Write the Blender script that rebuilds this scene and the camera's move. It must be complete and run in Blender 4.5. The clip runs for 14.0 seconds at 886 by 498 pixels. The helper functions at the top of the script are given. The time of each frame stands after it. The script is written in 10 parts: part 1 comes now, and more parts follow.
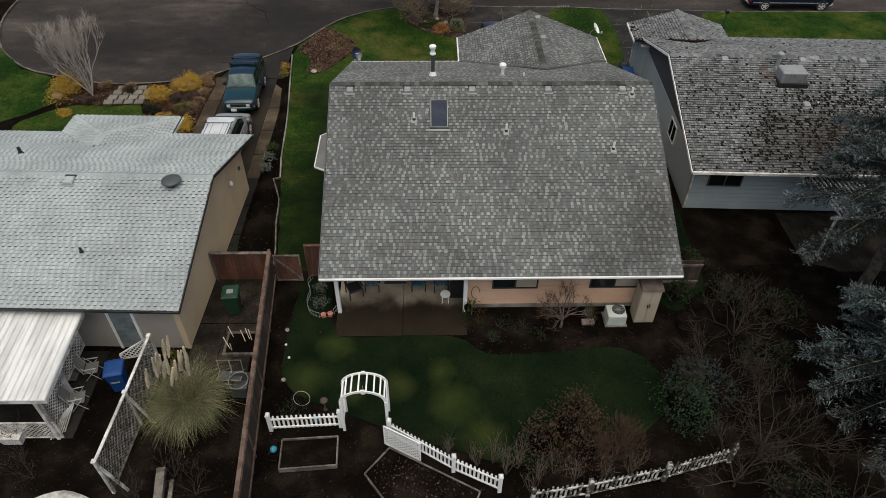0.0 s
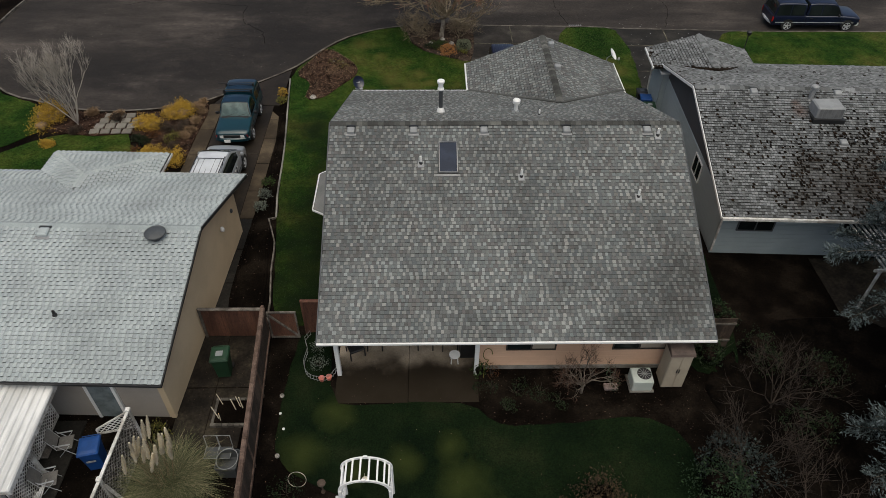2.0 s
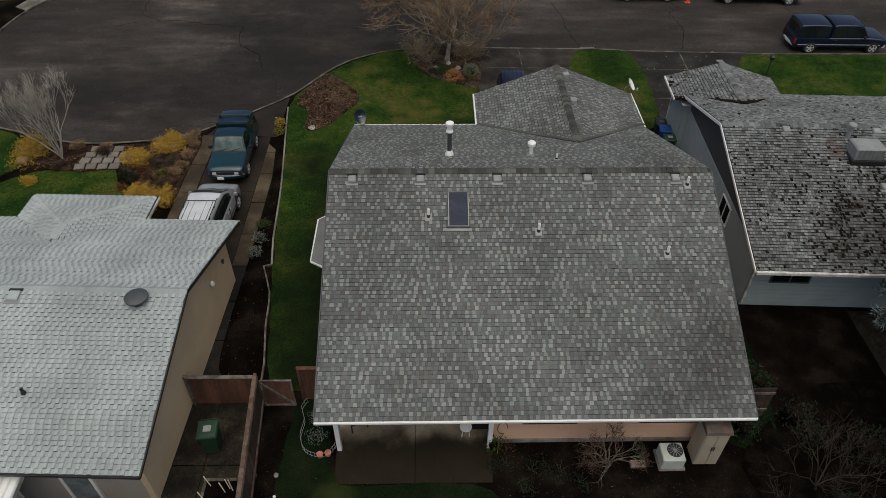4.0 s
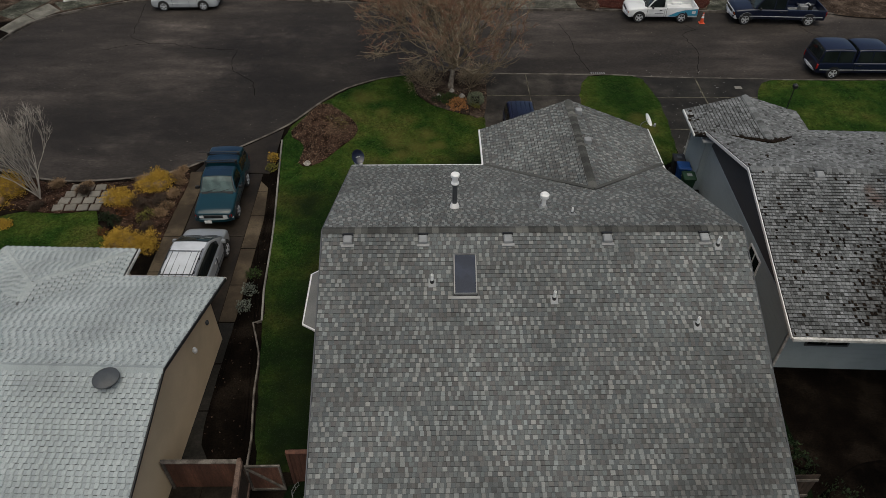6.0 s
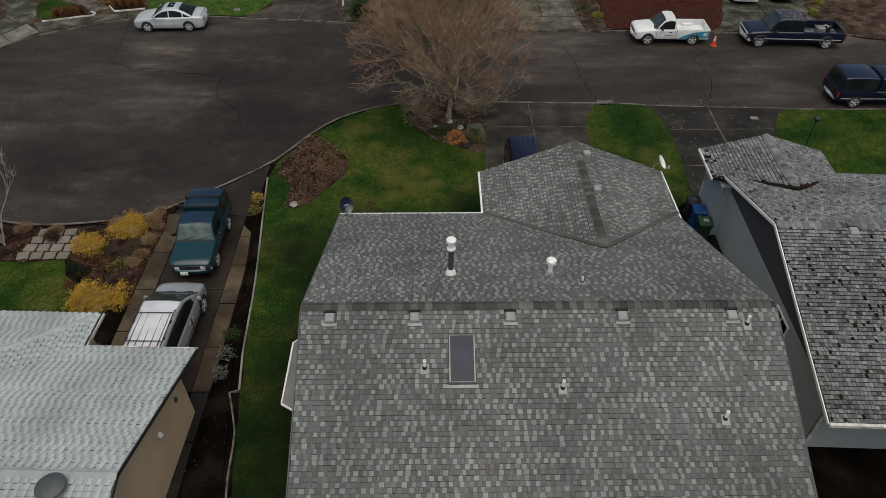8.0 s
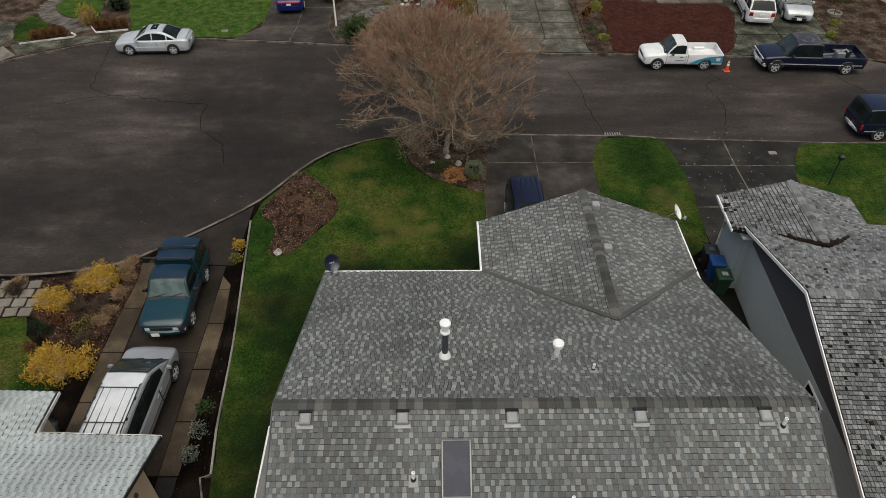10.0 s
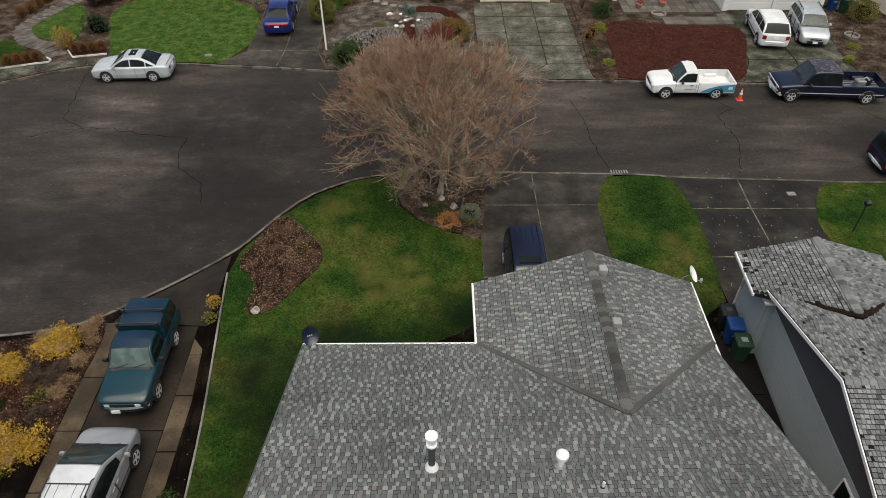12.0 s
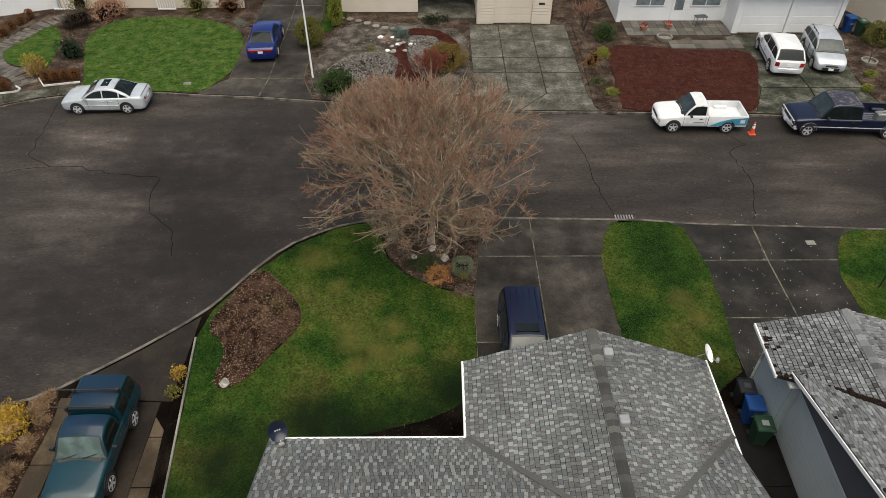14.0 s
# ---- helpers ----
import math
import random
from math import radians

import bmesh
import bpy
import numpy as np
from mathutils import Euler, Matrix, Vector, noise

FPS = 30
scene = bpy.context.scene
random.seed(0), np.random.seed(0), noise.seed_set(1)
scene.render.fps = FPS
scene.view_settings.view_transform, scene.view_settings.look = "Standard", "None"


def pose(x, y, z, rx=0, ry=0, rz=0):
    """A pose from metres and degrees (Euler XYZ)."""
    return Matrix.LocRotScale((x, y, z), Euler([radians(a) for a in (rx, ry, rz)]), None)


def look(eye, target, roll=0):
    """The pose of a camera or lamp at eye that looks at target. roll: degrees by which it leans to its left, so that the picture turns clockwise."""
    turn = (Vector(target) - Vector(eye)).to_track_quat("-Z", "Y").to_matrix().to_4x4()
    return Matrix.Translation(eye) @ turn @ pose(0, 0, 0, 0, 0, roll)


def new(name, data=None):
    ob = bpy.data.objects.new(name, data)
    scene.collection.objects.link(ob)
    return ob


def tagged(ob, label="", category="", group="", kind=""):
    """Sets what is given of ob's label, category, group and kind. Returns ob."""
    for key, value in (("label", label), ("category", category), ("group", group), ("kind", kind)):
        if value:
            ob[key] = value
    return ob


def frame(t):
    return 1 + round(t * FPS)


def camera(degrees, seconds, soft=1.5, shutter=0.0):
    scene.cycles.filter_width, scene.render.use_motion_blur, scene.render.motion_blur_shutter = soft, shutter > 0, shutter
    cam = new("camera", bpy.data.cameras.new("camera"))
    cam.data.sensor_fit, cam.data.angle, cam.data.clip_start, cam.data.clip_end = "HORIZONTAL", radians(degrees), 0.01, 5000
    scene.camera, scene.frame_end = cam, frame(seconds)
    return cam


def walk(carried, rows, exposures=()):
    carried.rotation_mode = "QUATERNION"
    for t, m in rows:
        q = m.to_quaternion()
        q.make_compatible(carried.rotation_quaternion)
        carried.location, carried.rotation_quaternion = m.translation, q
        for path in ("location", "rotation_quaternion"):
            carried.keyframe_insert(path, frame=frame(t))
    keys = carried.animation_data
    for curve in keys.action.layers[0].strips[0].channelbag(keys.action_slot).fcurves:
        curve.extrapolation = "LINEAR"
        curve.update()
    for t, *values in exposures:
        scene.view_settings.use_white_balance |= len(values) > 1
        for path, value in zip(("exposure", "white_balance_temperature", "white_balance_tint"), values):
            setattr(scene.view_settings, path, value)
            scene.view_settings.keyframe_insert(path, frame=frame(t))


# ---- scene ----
from mathutils import geometry

# the camera: a level flight forward at about twenty metres
cam = camera(66.3, 14.0, soft=0.5)
PATH = [
    (0, (-0.145, 0.16, 19.857), (-0.106, 1.62, 18.49), 0.6),
    (3, (-0.514, 4.607, 19.768), (-0.479, 6.07, 18.406), 0.6),
    (5.5, (-0.71, 8.226, 19.74), (-0.68, 9.698, 18.386), 0.4),
    (8, (-0.476, 12.167, 19.714), (-0.448, 13.643, 18.364), 0.4),
    (10.5, (-0.141, 16.142, 19.72), (-0.117, 17.621, 18.374), 0.4),
    (14, (0.649, 21.992, 19.833), (0.668, 23.474, 18.49), 0.3),
]
EXPOSURES = [(0, 0.44, 6900, 4), (5.5, 0.0, 6850, 4), (8, 0.17, 6900, 4), (10.5, 0.5, 7000, 4), (14, 0.84, 7050, 4)]
walk(cam, [(t, look(eye, target, roll)) for t, eye, target, roll in PATH], EXPOSURES)

# overcast daylight
world = bpy.data.worlds.new("world")
scene.world = world
world.use_nodes = True
wn = world.node_tree
sky = wn.nodes.new("ShaderNodeTexSky")
sky.sky_type = "NISHITA"
sky.sun_disc = False
sky.sun_elevation = radians(73)
sky.sun_rotation = radians(174)
sky.dust_density = 3.5
sky.air_density = 0.6
bg = wn.nodes["Background"]
bg.inputs["Strength"].default_value = 0.1
wn.links.new(sky.outputs["Color"], bg.inputs["Color"])
sun_data = bpy.data.lights.new("sun", "SUN")
sun_data.energy = 1.5
sun_data.angle = radians(80)
sun_data.color = (1.0, 0.96, 0.9)
sun = new("sun", sun_data)
sun.matrix_world = look((2, 5, 44), (0, 20, 0))
# ---- building tools ----
rng = np.random.default_rng(7)


class Geo:
    """Collects plain vertices and faces for one mesh."""

    def __init__(self):
        self.v, self.f, self.m = [], [], {}

    def add(self, verts, faces, slots=None):
        n = len(self.v)
        for i, k in (slots or {}).items():
            self.m[len(self.f) + i] = k
        self.v.extend(tuple(map(float, p)) for p in verts)
        self.f.extend(tuple(n + i for i in f) for f in faces)
        return self

    def box(self, x0, x1, y0, y1, z0, z1):
        return self.add([(x0, y0, z0), (x1, y0, z0), (x1, y1, z0), (x0, y1, z0), (x0, y0, z1), (x1, y0, z1), (x1, y1, z1), (x0, y1, z1)],
                        [(3, 2, 1, 0), (4, 5, 6, 7), (0, 1, 5, 4), (1, 2, 6, 5), (2, 3, 7, 6), (3, 0, 4, 7)])

    def cbox(self, x0, x1, y0, y1, z0, z1, b=0.02):
        """A box with chamfered upper and upright edges."""
        def ring(d, z):
            return [(x0 + d, y0, z), (x1 - d, y0, z), (x1, y0 + d, z), (x1, y1 - d, z), (x1 - d, y1, z), (x0 + d, y1, z), (x0, y1 - d, z), (x0, y0 + d, z)]
        top = [(min(max(x, x0 + b), x1 - b), min(max(y, y0 + b), y1 - b), z1) for x, y, z in ring(b, z1)]
        return self.rings([ring(b, z0), ring(b, z1 - b), top])

    def rings(self, rs, cap=True):
        n, k = len(rs[0]), len(rs)
        faces = [(i * n + j, i * n + (j + 1) % n, (i + 1) * n + (j + 1) % n, (i + 1) * n + j) for i in range(k - 1) for j in range(n)]
        if cap:
            faces += [tuple(range(n - 1, -1, -1)), tuple((k - 1) * n + j for j in range(n))]
        return self.add([p for r in rs for p in r], faces)

    def tube(self, pts, radii, n=6, cap=True):
        """A round bar along points."""
        rs = []
        pts = [Vector(p) for p in pts]
        for i, p in enumerate(pts):
            d = (pts[min(i + 1, len(pts) - 1)] - pts[max(i - 1, 0)])
            d = d.normalized() if d.length > 1e-9 else Vector((0, 0, 1))
            a = d.cross(Vector((0.31, 0.17, 0.93) if abs(d.z) < 0.9 else (1, 0.1, 0))).normalized()
            b = d.cross(a)
            r = radii[i] if isinstance(radii, (list, tuple)) else radii
            rs.append([p + r * (math.cos(2 * math.pi * j / n) * a + math.sin(2 * math.pi * j / n) * b) for j in range(n)])
        return self.rings(rs, cap)

    def bar(self, p, q, w, h):
        """A squared bar from p to q, w wide and h high."""
        p, q = Vector(p), Vector(q)
        d = (q - p).normalized()
        s = d.cross(Vector((0, 0, 1)))
        s = s.normalized() if s.length > 1e-6 else Vector((1, 0, 0))
        u = s.cross(d)
        return self.rings([[c + a * w / 2 * s + b * h / 2 * u for a, b in ((-1, -1), (1, -1), (1, 1), (-1, 1))] for c in (p, q)])

    def prism(self, poly, z0, z1):
        n = len(poly)
        return self.add([(x, y, z0) for x, y in poly] + [(x, y, z1) for x, y in poly],
                        [tuple(range(n - 1, -1, -1)), tuple(range(n, 2 * n))] + [(i, (i + 1) % n, n + (i + 1) % n, n + i) for i in range(n)])

    def slab(self, poly, thick):
        """A sloping slab: poly is its upper face in space, thick its depth straight down."""
        n = len(poly)
        return self.add(list(poly) + [(x, y, z - thick) for x, y, z in poly],
                        [tuple(range(n)), tuple(range(2 * n - 1, n - 1, -1))] + [((i + 1) % n, i, n + i, n + (i + 1) % n) for i in range(n)])

    def lathe(self, profile, n=16, at=(0, 0, 0)):
        """A turned shape: profile is a list of radius and height."""
        return self.rings([[(at[0] + r * math.cos(2 * math.pi * j / n), at[1] + r * math.sin(2 * math.pi * j / n), at[2] + z) for j in range(n)] for r, z in profile])

    def mesh(self, name, material, smooth=False, second=None):
        me = bpy.data.meshes.new(name)
        me.from_pydata(self.v, [], self.f)
        for i, k in self.m.items():
            me.polygons[i].material_index = k
        bm = bmesh.new()
        bm.from_mesh(me)
        if len(bm.faces) < 20000:
            bmesh.ops.recalc_face_normals(bm, faces=bm.faces)
        big = [f for f in bm.faces if len(f.verts) > 4]
        if big:
            bmesh.ops.triangulate(bm, faces=big)
        bm.to_mesh(me)
        bm.free()
        me.materials.append(material)
        if second:
            me.materials.append(second)
        if smooth:
            me.polygons.foreach_set("use_smooth", [True] * len(me.polygons))
            me.set_sharp_from_angle(angle=radians(34))
        return me


def part(name, geo, material, parent=None, label="", smooth=False, bevel=0.0, second=None):
    me = geo.mesh(name, material, smooth, second)
    ob = new(name, me)
    if parent:
        ob.parent = parent
    if label:
        ob["label"] = label
    if bevel:
        mod = ob.modifiers.new("bevel", "BEVEL")
        mod.width, mod.segments, mod.limit_method, mod.angle_limit = bevel, 2, "ANGLE", radians(40)
    return ob


def thing(name, label, category, m=None, group="", kind=""):
    ob = new(name)
    ob.empty_display_size = 0.2
    if m is not None:
        ob.matrix_world = m
    return tagged(ob, label, category, group, kind)


def solo(name, geo, material, label, category, group="", kind="", smooth=False, m=None):
    ob = part(name, geo, material, None, "", smooth)
    if m is not None:
        ob.matrix_world = m
    return tagged(ob, label, category, group, kind)


def smooth_line(pts, step=0.6):
    """Points along a rounded line through pts."""
    out = []
    for i in range(len(pts) - 1):
        p0, p1, p2, p3 = (np.array(pts[min(max(j, 0), len(pts) - 1)], float) for j in (i - 1, i, i + 1, i + 2))
        k = max(1, int(np.linalg.norm(p2 - p1) / step)) if np.linalg.norm(p2 - p1) < 30 else 1
        for s in range(k):
            t = s / k
            out.append(tuple(0.5 * ((2 * p1) + (p2 - p0) * t + (2 * p0 - 5 * p1 + 4 * p2 - p3) * t * t + (3 * p1 - p0 - 3 * p2 + p3) * t ** 3)) if k > 1 else tuple(p1))
    out.append(tuple(map(float, pts[-1])))
    return out


def rounded(poly, step=0.5):
    """A closed outline with rounded corners."""
    n = len(poly)
    out = []
    for i in range(n):
        p0, p1, p2, p3 = (np.array(poly[j % n], float) for j in (i - 1, i, i + 1, i + 2))
        k = max(1, int(np.linalg.norm(p2 - p1) / step))
        for s in range(k):
            t = s / k
            out.append(tuple(0.5 * ((2 * p1) + (p2 - p0) * t + (2 * p0 - 5 * p1 + 4 * p2 - p3) * t * t + (3 * p1 - p0 - 3 * p2 + p3) * t ** 3)))
    return out


def inside(x, y, poly):
    hit = False
    for i in range(len(poly)):
        (x0, y0), (x1, y1) = poly[i - 1][:2], poly[i][:2]
        if (y0 > y) != (y1 > y) and x < (x1 - x0) * (y - y0) / (y1 - y0) + x0:
            hit = not hit
    return hit


# ---- materials ----
def material(name, ramp, scale=3.0, rough=0.8, metal=0.0, bump=0.2, bump_scale=60.0, fine=0.25, fine_scale=40.0, rand="", coat=0.0, spec=0.5, stretch=None, mid=0.0, mid_scale=1.0):
    """A surface whose colour runs over ramp (position, colour) by a broad noise, or by a chance value of each piece,
    with a fine grain over it and a fine relief. Sizes are in metres."""
    m = bpy.data.materials.new(name)
    m.use_nodes = True
    nt = m.node_tree
    p = nt.nodes["Principled BSDF"]
    p.inputs["Roughness"].default_value = rough
    p.inputs["Metallic"].default_value = metal
    p.inputs["Coat Weight"].default_value = coat
    p.inputs["Coat Roughness"].default_value = 0.05
    p.inputs["Specular IOR Level"].default_value = spec
    geo = nt.nodes.new("ShaderNodeNewGeometry")
    pos = geo.outputs["Position"]
    if stretch:
        mp = nt.nodes.new("ShaderNodeMapping")
        mp.inputs["Scale"].default_value = stretch
        nt.links.new(pos, mp.inputs["Vector"])
        pos = mp.outputs["Vector"]

    def noise_tex(s, detail, out="Fac"):
        n = nt.nodes.new("ShaderNodeTexNoise")
        n.inputs["Scale"].default_value = s
        n.inputs["Detail"].default_value = detail
        n.inputs["Roughness"].default_value = 0.6
        nt.links.new(pos, n.inputs["Vector"])
        return n.outputs[out]

    cr = nt.nodes.new("ShaderNodeValToRGB")
    while len(cr.color_ramp.elements) < len(ramp):
        cr.color_ramp.elements.new(0.5)
    for e, (at, col) in zip(cr.color_ramp.elements, ramp):
        e.position, e.color = at, (*col, 1)
    if rand == "island":
        nt.links.new(geo.outputs["Random Per Island"], cr.inputs["Fac"])
    elif rand == "object":
        oi = nt.nodes.new("ShaderNodeObjectInfo")
        nt.links.new(oi.outputs["Random"], cr.inputs["Fac"])
    else:
        wide = nt.nodes.new("ShaderNodeMapRange")
        wide.inputs["From Min"].default_value, wide.inputs["From Max"].default_value = 0.3, 0.7
        nt.links.new(noise_tex(1.0 / scale, 5), wide.inputs["Value"])
        nt.links.new(wide.outputs["Result"], cr.inputs["Fac"])
    if rand:
        cr.color_ramp.interpolation = "LINEAR"
    col = cr.outputs["Color"]

    def modulate(col, value, amount):
        mr = nt.nodes.new("ShaderNodeMapRange")
        mr.inputs["From Min"].default_value, mr.inputs["From Max"].default_value = 0.3, 0.7
        mr.inputs["To Min"].default_value, mr.inputs["To Max"].default_value = 1 - amount, 1 + amount
        nt.links.new(value, mr.inputs["Value"])
        mx = nt.nodes.new("ShaderNodeVectorMath")
        mx.operation = "SCALE"
        nt.links.new(col, mx.inputs[0])
        nt.links.new(mr.outputs["Result"], mx.inputs["Scale"])
        return mx.outputs["Vector"]

    if mid:
        col = modulate(col, noise_tex(mid_scale, 5), mid)
    if fine:
        col = modulate(col, noise_tex(fine_scale, 3), fine)
    if rand:
        col = modulate(col, noise_tex(1.0 / scale, 3), 0.22)
    nt.links.new(col, p.inputs["Base Color"])
    if bump:
        b = nt.nodes.new("ShaderNodeBump")
        b.inputs["Strength"].default_value = bump
        b.inputs["Distance"].default_value = 0.02
        nt.links.new(noise_tex(bump_scale, 4), b.inputs["Height"])
        nt.links.new(b.outputs["Normal"], p.inputs["Normal"])
    return m


def two(c, k=0.75, k2=1.25):
    return [(0.3, tuple(k * v for v in c)), (0.7, tuple(min(1, k2 * v) for v in c))]


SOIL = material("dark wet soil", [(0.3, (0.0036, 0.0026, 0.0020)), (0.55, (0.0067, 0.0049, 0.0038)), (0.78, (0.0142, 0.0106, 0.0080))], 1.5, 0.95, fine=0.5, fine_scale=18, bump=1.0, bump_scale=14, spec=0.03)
LEAFSOIL = material("leaf-strewn brown soil", [(0.2, (0.0257, 0.0175, 0.0128)), (0.5, (0.0486, 0.0351, 0.0263)), (0.8, (0.0945, 0.0702, 0.054))], 0.9, 0.95, fine=0.6, fine_scale=9, bump=1.0, bump_scale=16, spec=0.05)
REDSOIL = material("reddish bark and stalk litter", [(0.2, (0.012, 0.0065, 0.0045)), (0.5, (0.026, 0.014, 0.0095)), (0.8, (0.055, 0.032, 0.022))], 0.6, 0.95, fine=0.6, fine_scale=14, bump=1.0, bump_scale=18, spec=0.04)
MULCH = material("red bark mulch", [(0.2, (0.032, 0.011, 0.008)), (0.5, (0.042, 0.014, 0.010)), (0.8, (0.055, 0.019, 0.014))], 0.5, 0.95, fine=0.6, fine_scale=16, bump=1.0, bump_scale=18, spec=0.05)
ASPHALT = material("damp worn asphalt", [(0.1, (0.0215, 0.0180, 0.0159)), (0.5, (0.0353, 0.0296, 0.0257)), (0.75, (0.0568, 0.0476, 0.0416)), (1.0, (0.1045, 0.0882, 0.0761))], 5, 0.75, fine=0.38, fine_scale=11, bump=0.5, bump_scale=60, stretch=(0.45, 1.3, 1), spec=0.2, mid=0.3, mid_scale=1.1)
TAR = material("black tar crack", two((0.007, 0.0065, 0.006)), 1, 1.0, bump=0.1, spec=0.0)
CONCRETE = material("grey concrete", [(0.25, (0.10, 0.095, 0.085)), (0.5, (0.18, 0.17, 0.15)), (0.75, (0.26, 0.245, 0.22))], 2.0, 0.85, fine=0.2, fine_scale=14, bump=0.15)
WETDRIVE = material("damp dark concrete", [(0.15, (0.0119, 0.0106, 0.0094)), (0.5, (0.02, 0.0181, 0.0156)), (0.9, (0.0425, 0.0381, 0.0325))], 2.6, 0.75, fine=0.3, fine_scale=14, bump=0.15, spec=0.2, mid=0.4, mid_scale=1.6)
DAMPDRIVE = material("damp brown-grey concrete", [(0.15, (0.0180, 0.0153, 0.0132)), (0.5, (0.0333, 0.0288, 0.0245)), (0.9, (0.0666, 0.0586, 0.0490))], 2.6, 0.75, fine=0.3, fine_scale=14, bump=0.15, spec=0.2, mid=0.4, mid_scale=1.6)
BROWNDRIVE = material("mossy brown concrete", [(0.25, (0.03, 0.021, 0.012)), (0.5, (0.053, 0.038, 0.0225)), (0.75, (0.092, 0.069, 0.043))], 2.0, 0.75, fine=0.2, fine_scale=14, bump=0.15, spec=0.3)
OLDDRIVE = material("stained grey concrete", [(0.15, (0.042, 0.04, 0.031)), (0.45, (0.074, 0.071, 0.057)), (0.65, (0.102, 0.098, 0.081)), (0.9, (0.155, 0.149, 0.126))], 1.3, 0.85, fine=0.45, fine_scale=8, bump=0.2, spec=0.2, mid=0.25, mid_scale=2.5)
GRASS = material("winter lawn", [(0.15, (0.0083, 0.0241, 0.0045)), (0.4, (0.0176, 0.0402, 0.0070)), (0.65, (0.0374, 0.0564, 0.0106)), (0.92, (0.0616, 0.0644, 0.0167))], 3.0, 0.9, fine=0.6, fine_scale=13, bump=1.0, bump_scale=30, spec=0.04, mid=0.28, mid_scale=2.2)


def wear_or_shade_patches(m, spots, col, amount=0.62):
    """Patches of wear, stain or painted shade with soft ragged edges; spots: x, y, radius, height."""
    nt = m.node_tree
    p = nt.nodes["Principled BSDF"]
    base = p.inputs["Base Color"].links[0].from_socket
    geo = nt.nodes.new("ShaderNodeNewGeometry")
    nz = nt.nodes.new("ShaderNodeTexNoise")
    nz.inputs["Scale"].default_value, nz.inputs["Detail"].default_value = 1.3, 6
    nt.links.new(geo.outputs["Position"], nz.inputs["Vector"])
    for x, y, r, z in spots:
        d = nt.nodes.new("ShaderNodeVectorMath")
        d.operation = "DISTANCE"
        d.inputs[1].default_value = (x, y, z)
        nt.links.new(geo.outputs["Position"], d.inputs[0])
        k = nt.nodes.new("ShaderNodeMath")
        k.operation = "MULTIPLY_ADD"
        k.inputs[1].default_value, k.inputs[2].default_value = -1.0 / r, 0.35
        nt.links.new(d.outputs["Value"], k.inputs[0])
        a = nt.nodes.new("ShaderNodeMath")
        a.operation = "ADD"
        nt.links.new(k.outputs["Value"], a.inputs[0])
        nt.links.new(nz.outputs["Fac"], a.inputs[1])
        rr = nt.nodes.new("ShaderNodeMapRange")
        rr.inputs["From Min"].default_value, rr.inputs["From Max"].default_value = -0.25, 0.75
        rr.inputs["To Max"].default_value = amount
        nt.links.new(a.outputs["Value"], rr.inputs["Value"])
        mx = nt.nodes.new("ShaderNodeMix")
        mx.data_type = "RGBA"
        cin = [i for i in mx.inputs if i.type == "RGBA"]
        cin[1].default_value = (*col, 1)
        nt.links.new(rr.outputs["Result"], mx.inputs["Factor"])
        nt.links.new(base, cin[0])
        base = [o for o in mx.outputs if o.type == "RGBA"][0]
    nt.links.new(base, p.inputs["Base Color"])


wear_or_shade_patches(ASPHALT, [(-9.0, 43.0, 4.6, -0.1), (-14.0, 40.2, 5.0, -0.1), (-19.5, 39.6, 4.6, -0.1), (-4.0, 49.5, 4.4, -0.1), (-8.5, 52.0, 4.2, -0.1), (-13.0, 50.5, 4.2, -0.1), (-11.0, 46.5, 4.0, -0.1), (-3.0, 53.5, 3.0, -0.1), (24.0, 49.5, 2.6, -0.1)], (0.0125, 0.0105, 0.0098), 0.8)
# darker copy of the lawn: yard shade is put into its colour
GRASSDARK = material("mossy lawn darkened for shade", [(0.2, (0.0038, 0.0083, 0.0036)), (0.55, (0.0064, 0.0126, 0.0049)), (0.9, (0.0127, 0.0179, 0.0076))], 2.6, 0.9, fine=0.5, fine_scale=20, bump=1.0, bump_scale=40, spec=0.04)
BLADE = material("grass blades", [(0.0, (0.0187, 0.0462, 0.0080)), (0.6, (0.0418, 0.0744, 0.0131)), (1.0, (0.0904, 0.0955, 0.0314))], 2.0, 0.9, rand="island", fine=0, bump=0, spec=0.2)
# dark patches beside the walls: house shade put into the lawn colour
LAWN_SHADE = [(-4.6, 21.0, 4.2, 0), (-4.8, 24.5, 4.2, 0), (-4.6, 28.0, 3.4, 0), (-4.6, 31.4, 2.1, 0), (-1.6, 34.2, 2.5, 0), (1.2, 36.4, 2.0, 0), (-6.3, 33.6, 2.2, 0), (-3.6, 35.2, 2.0, 0), (9.8, 36.2, 1.9, 0)]
YELLOWED = [(-2.6, 38.9, 0.9, 0), (-1.5, 38.2, 0.95, 0), (-2.3, 37.5, 0.6, 0), (-1.0, 39.4, 0.7, 0), (-0.4, 38.4, 0.5, 0), (-4.6, 43.2, 1.0, 0), (-3.4, 41.6, 0.5, 0), (10.5, 40.8, 0.7, 0), (11.0, 39.8, 0.6, 0)]
wear_or_shade_patches(GRASSDARK, [(-1.3, 14.3, 0.7, 0), (0.6, 13.6, 1.0, 0), (-3.6, 16.2, 0.8, 0), (-4.6, 14.6, 0.9, 0), (1.6, 12.3, 0.9, 0), (0.2, 14.9, 0.6, 0), (-2.8, 14.0, 0.5, 0)], (0.036, 0.046, 0.013), 0.7)
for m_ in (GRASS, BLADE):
    wear_or_shade_patches(m_, LAWN_SHADE, (0.0068, 0.0125, 0.005), 0.92)
    wear_or_shade_patches(m_, YELLOWED, (0.105, 0.09, 0.026), 0.55)

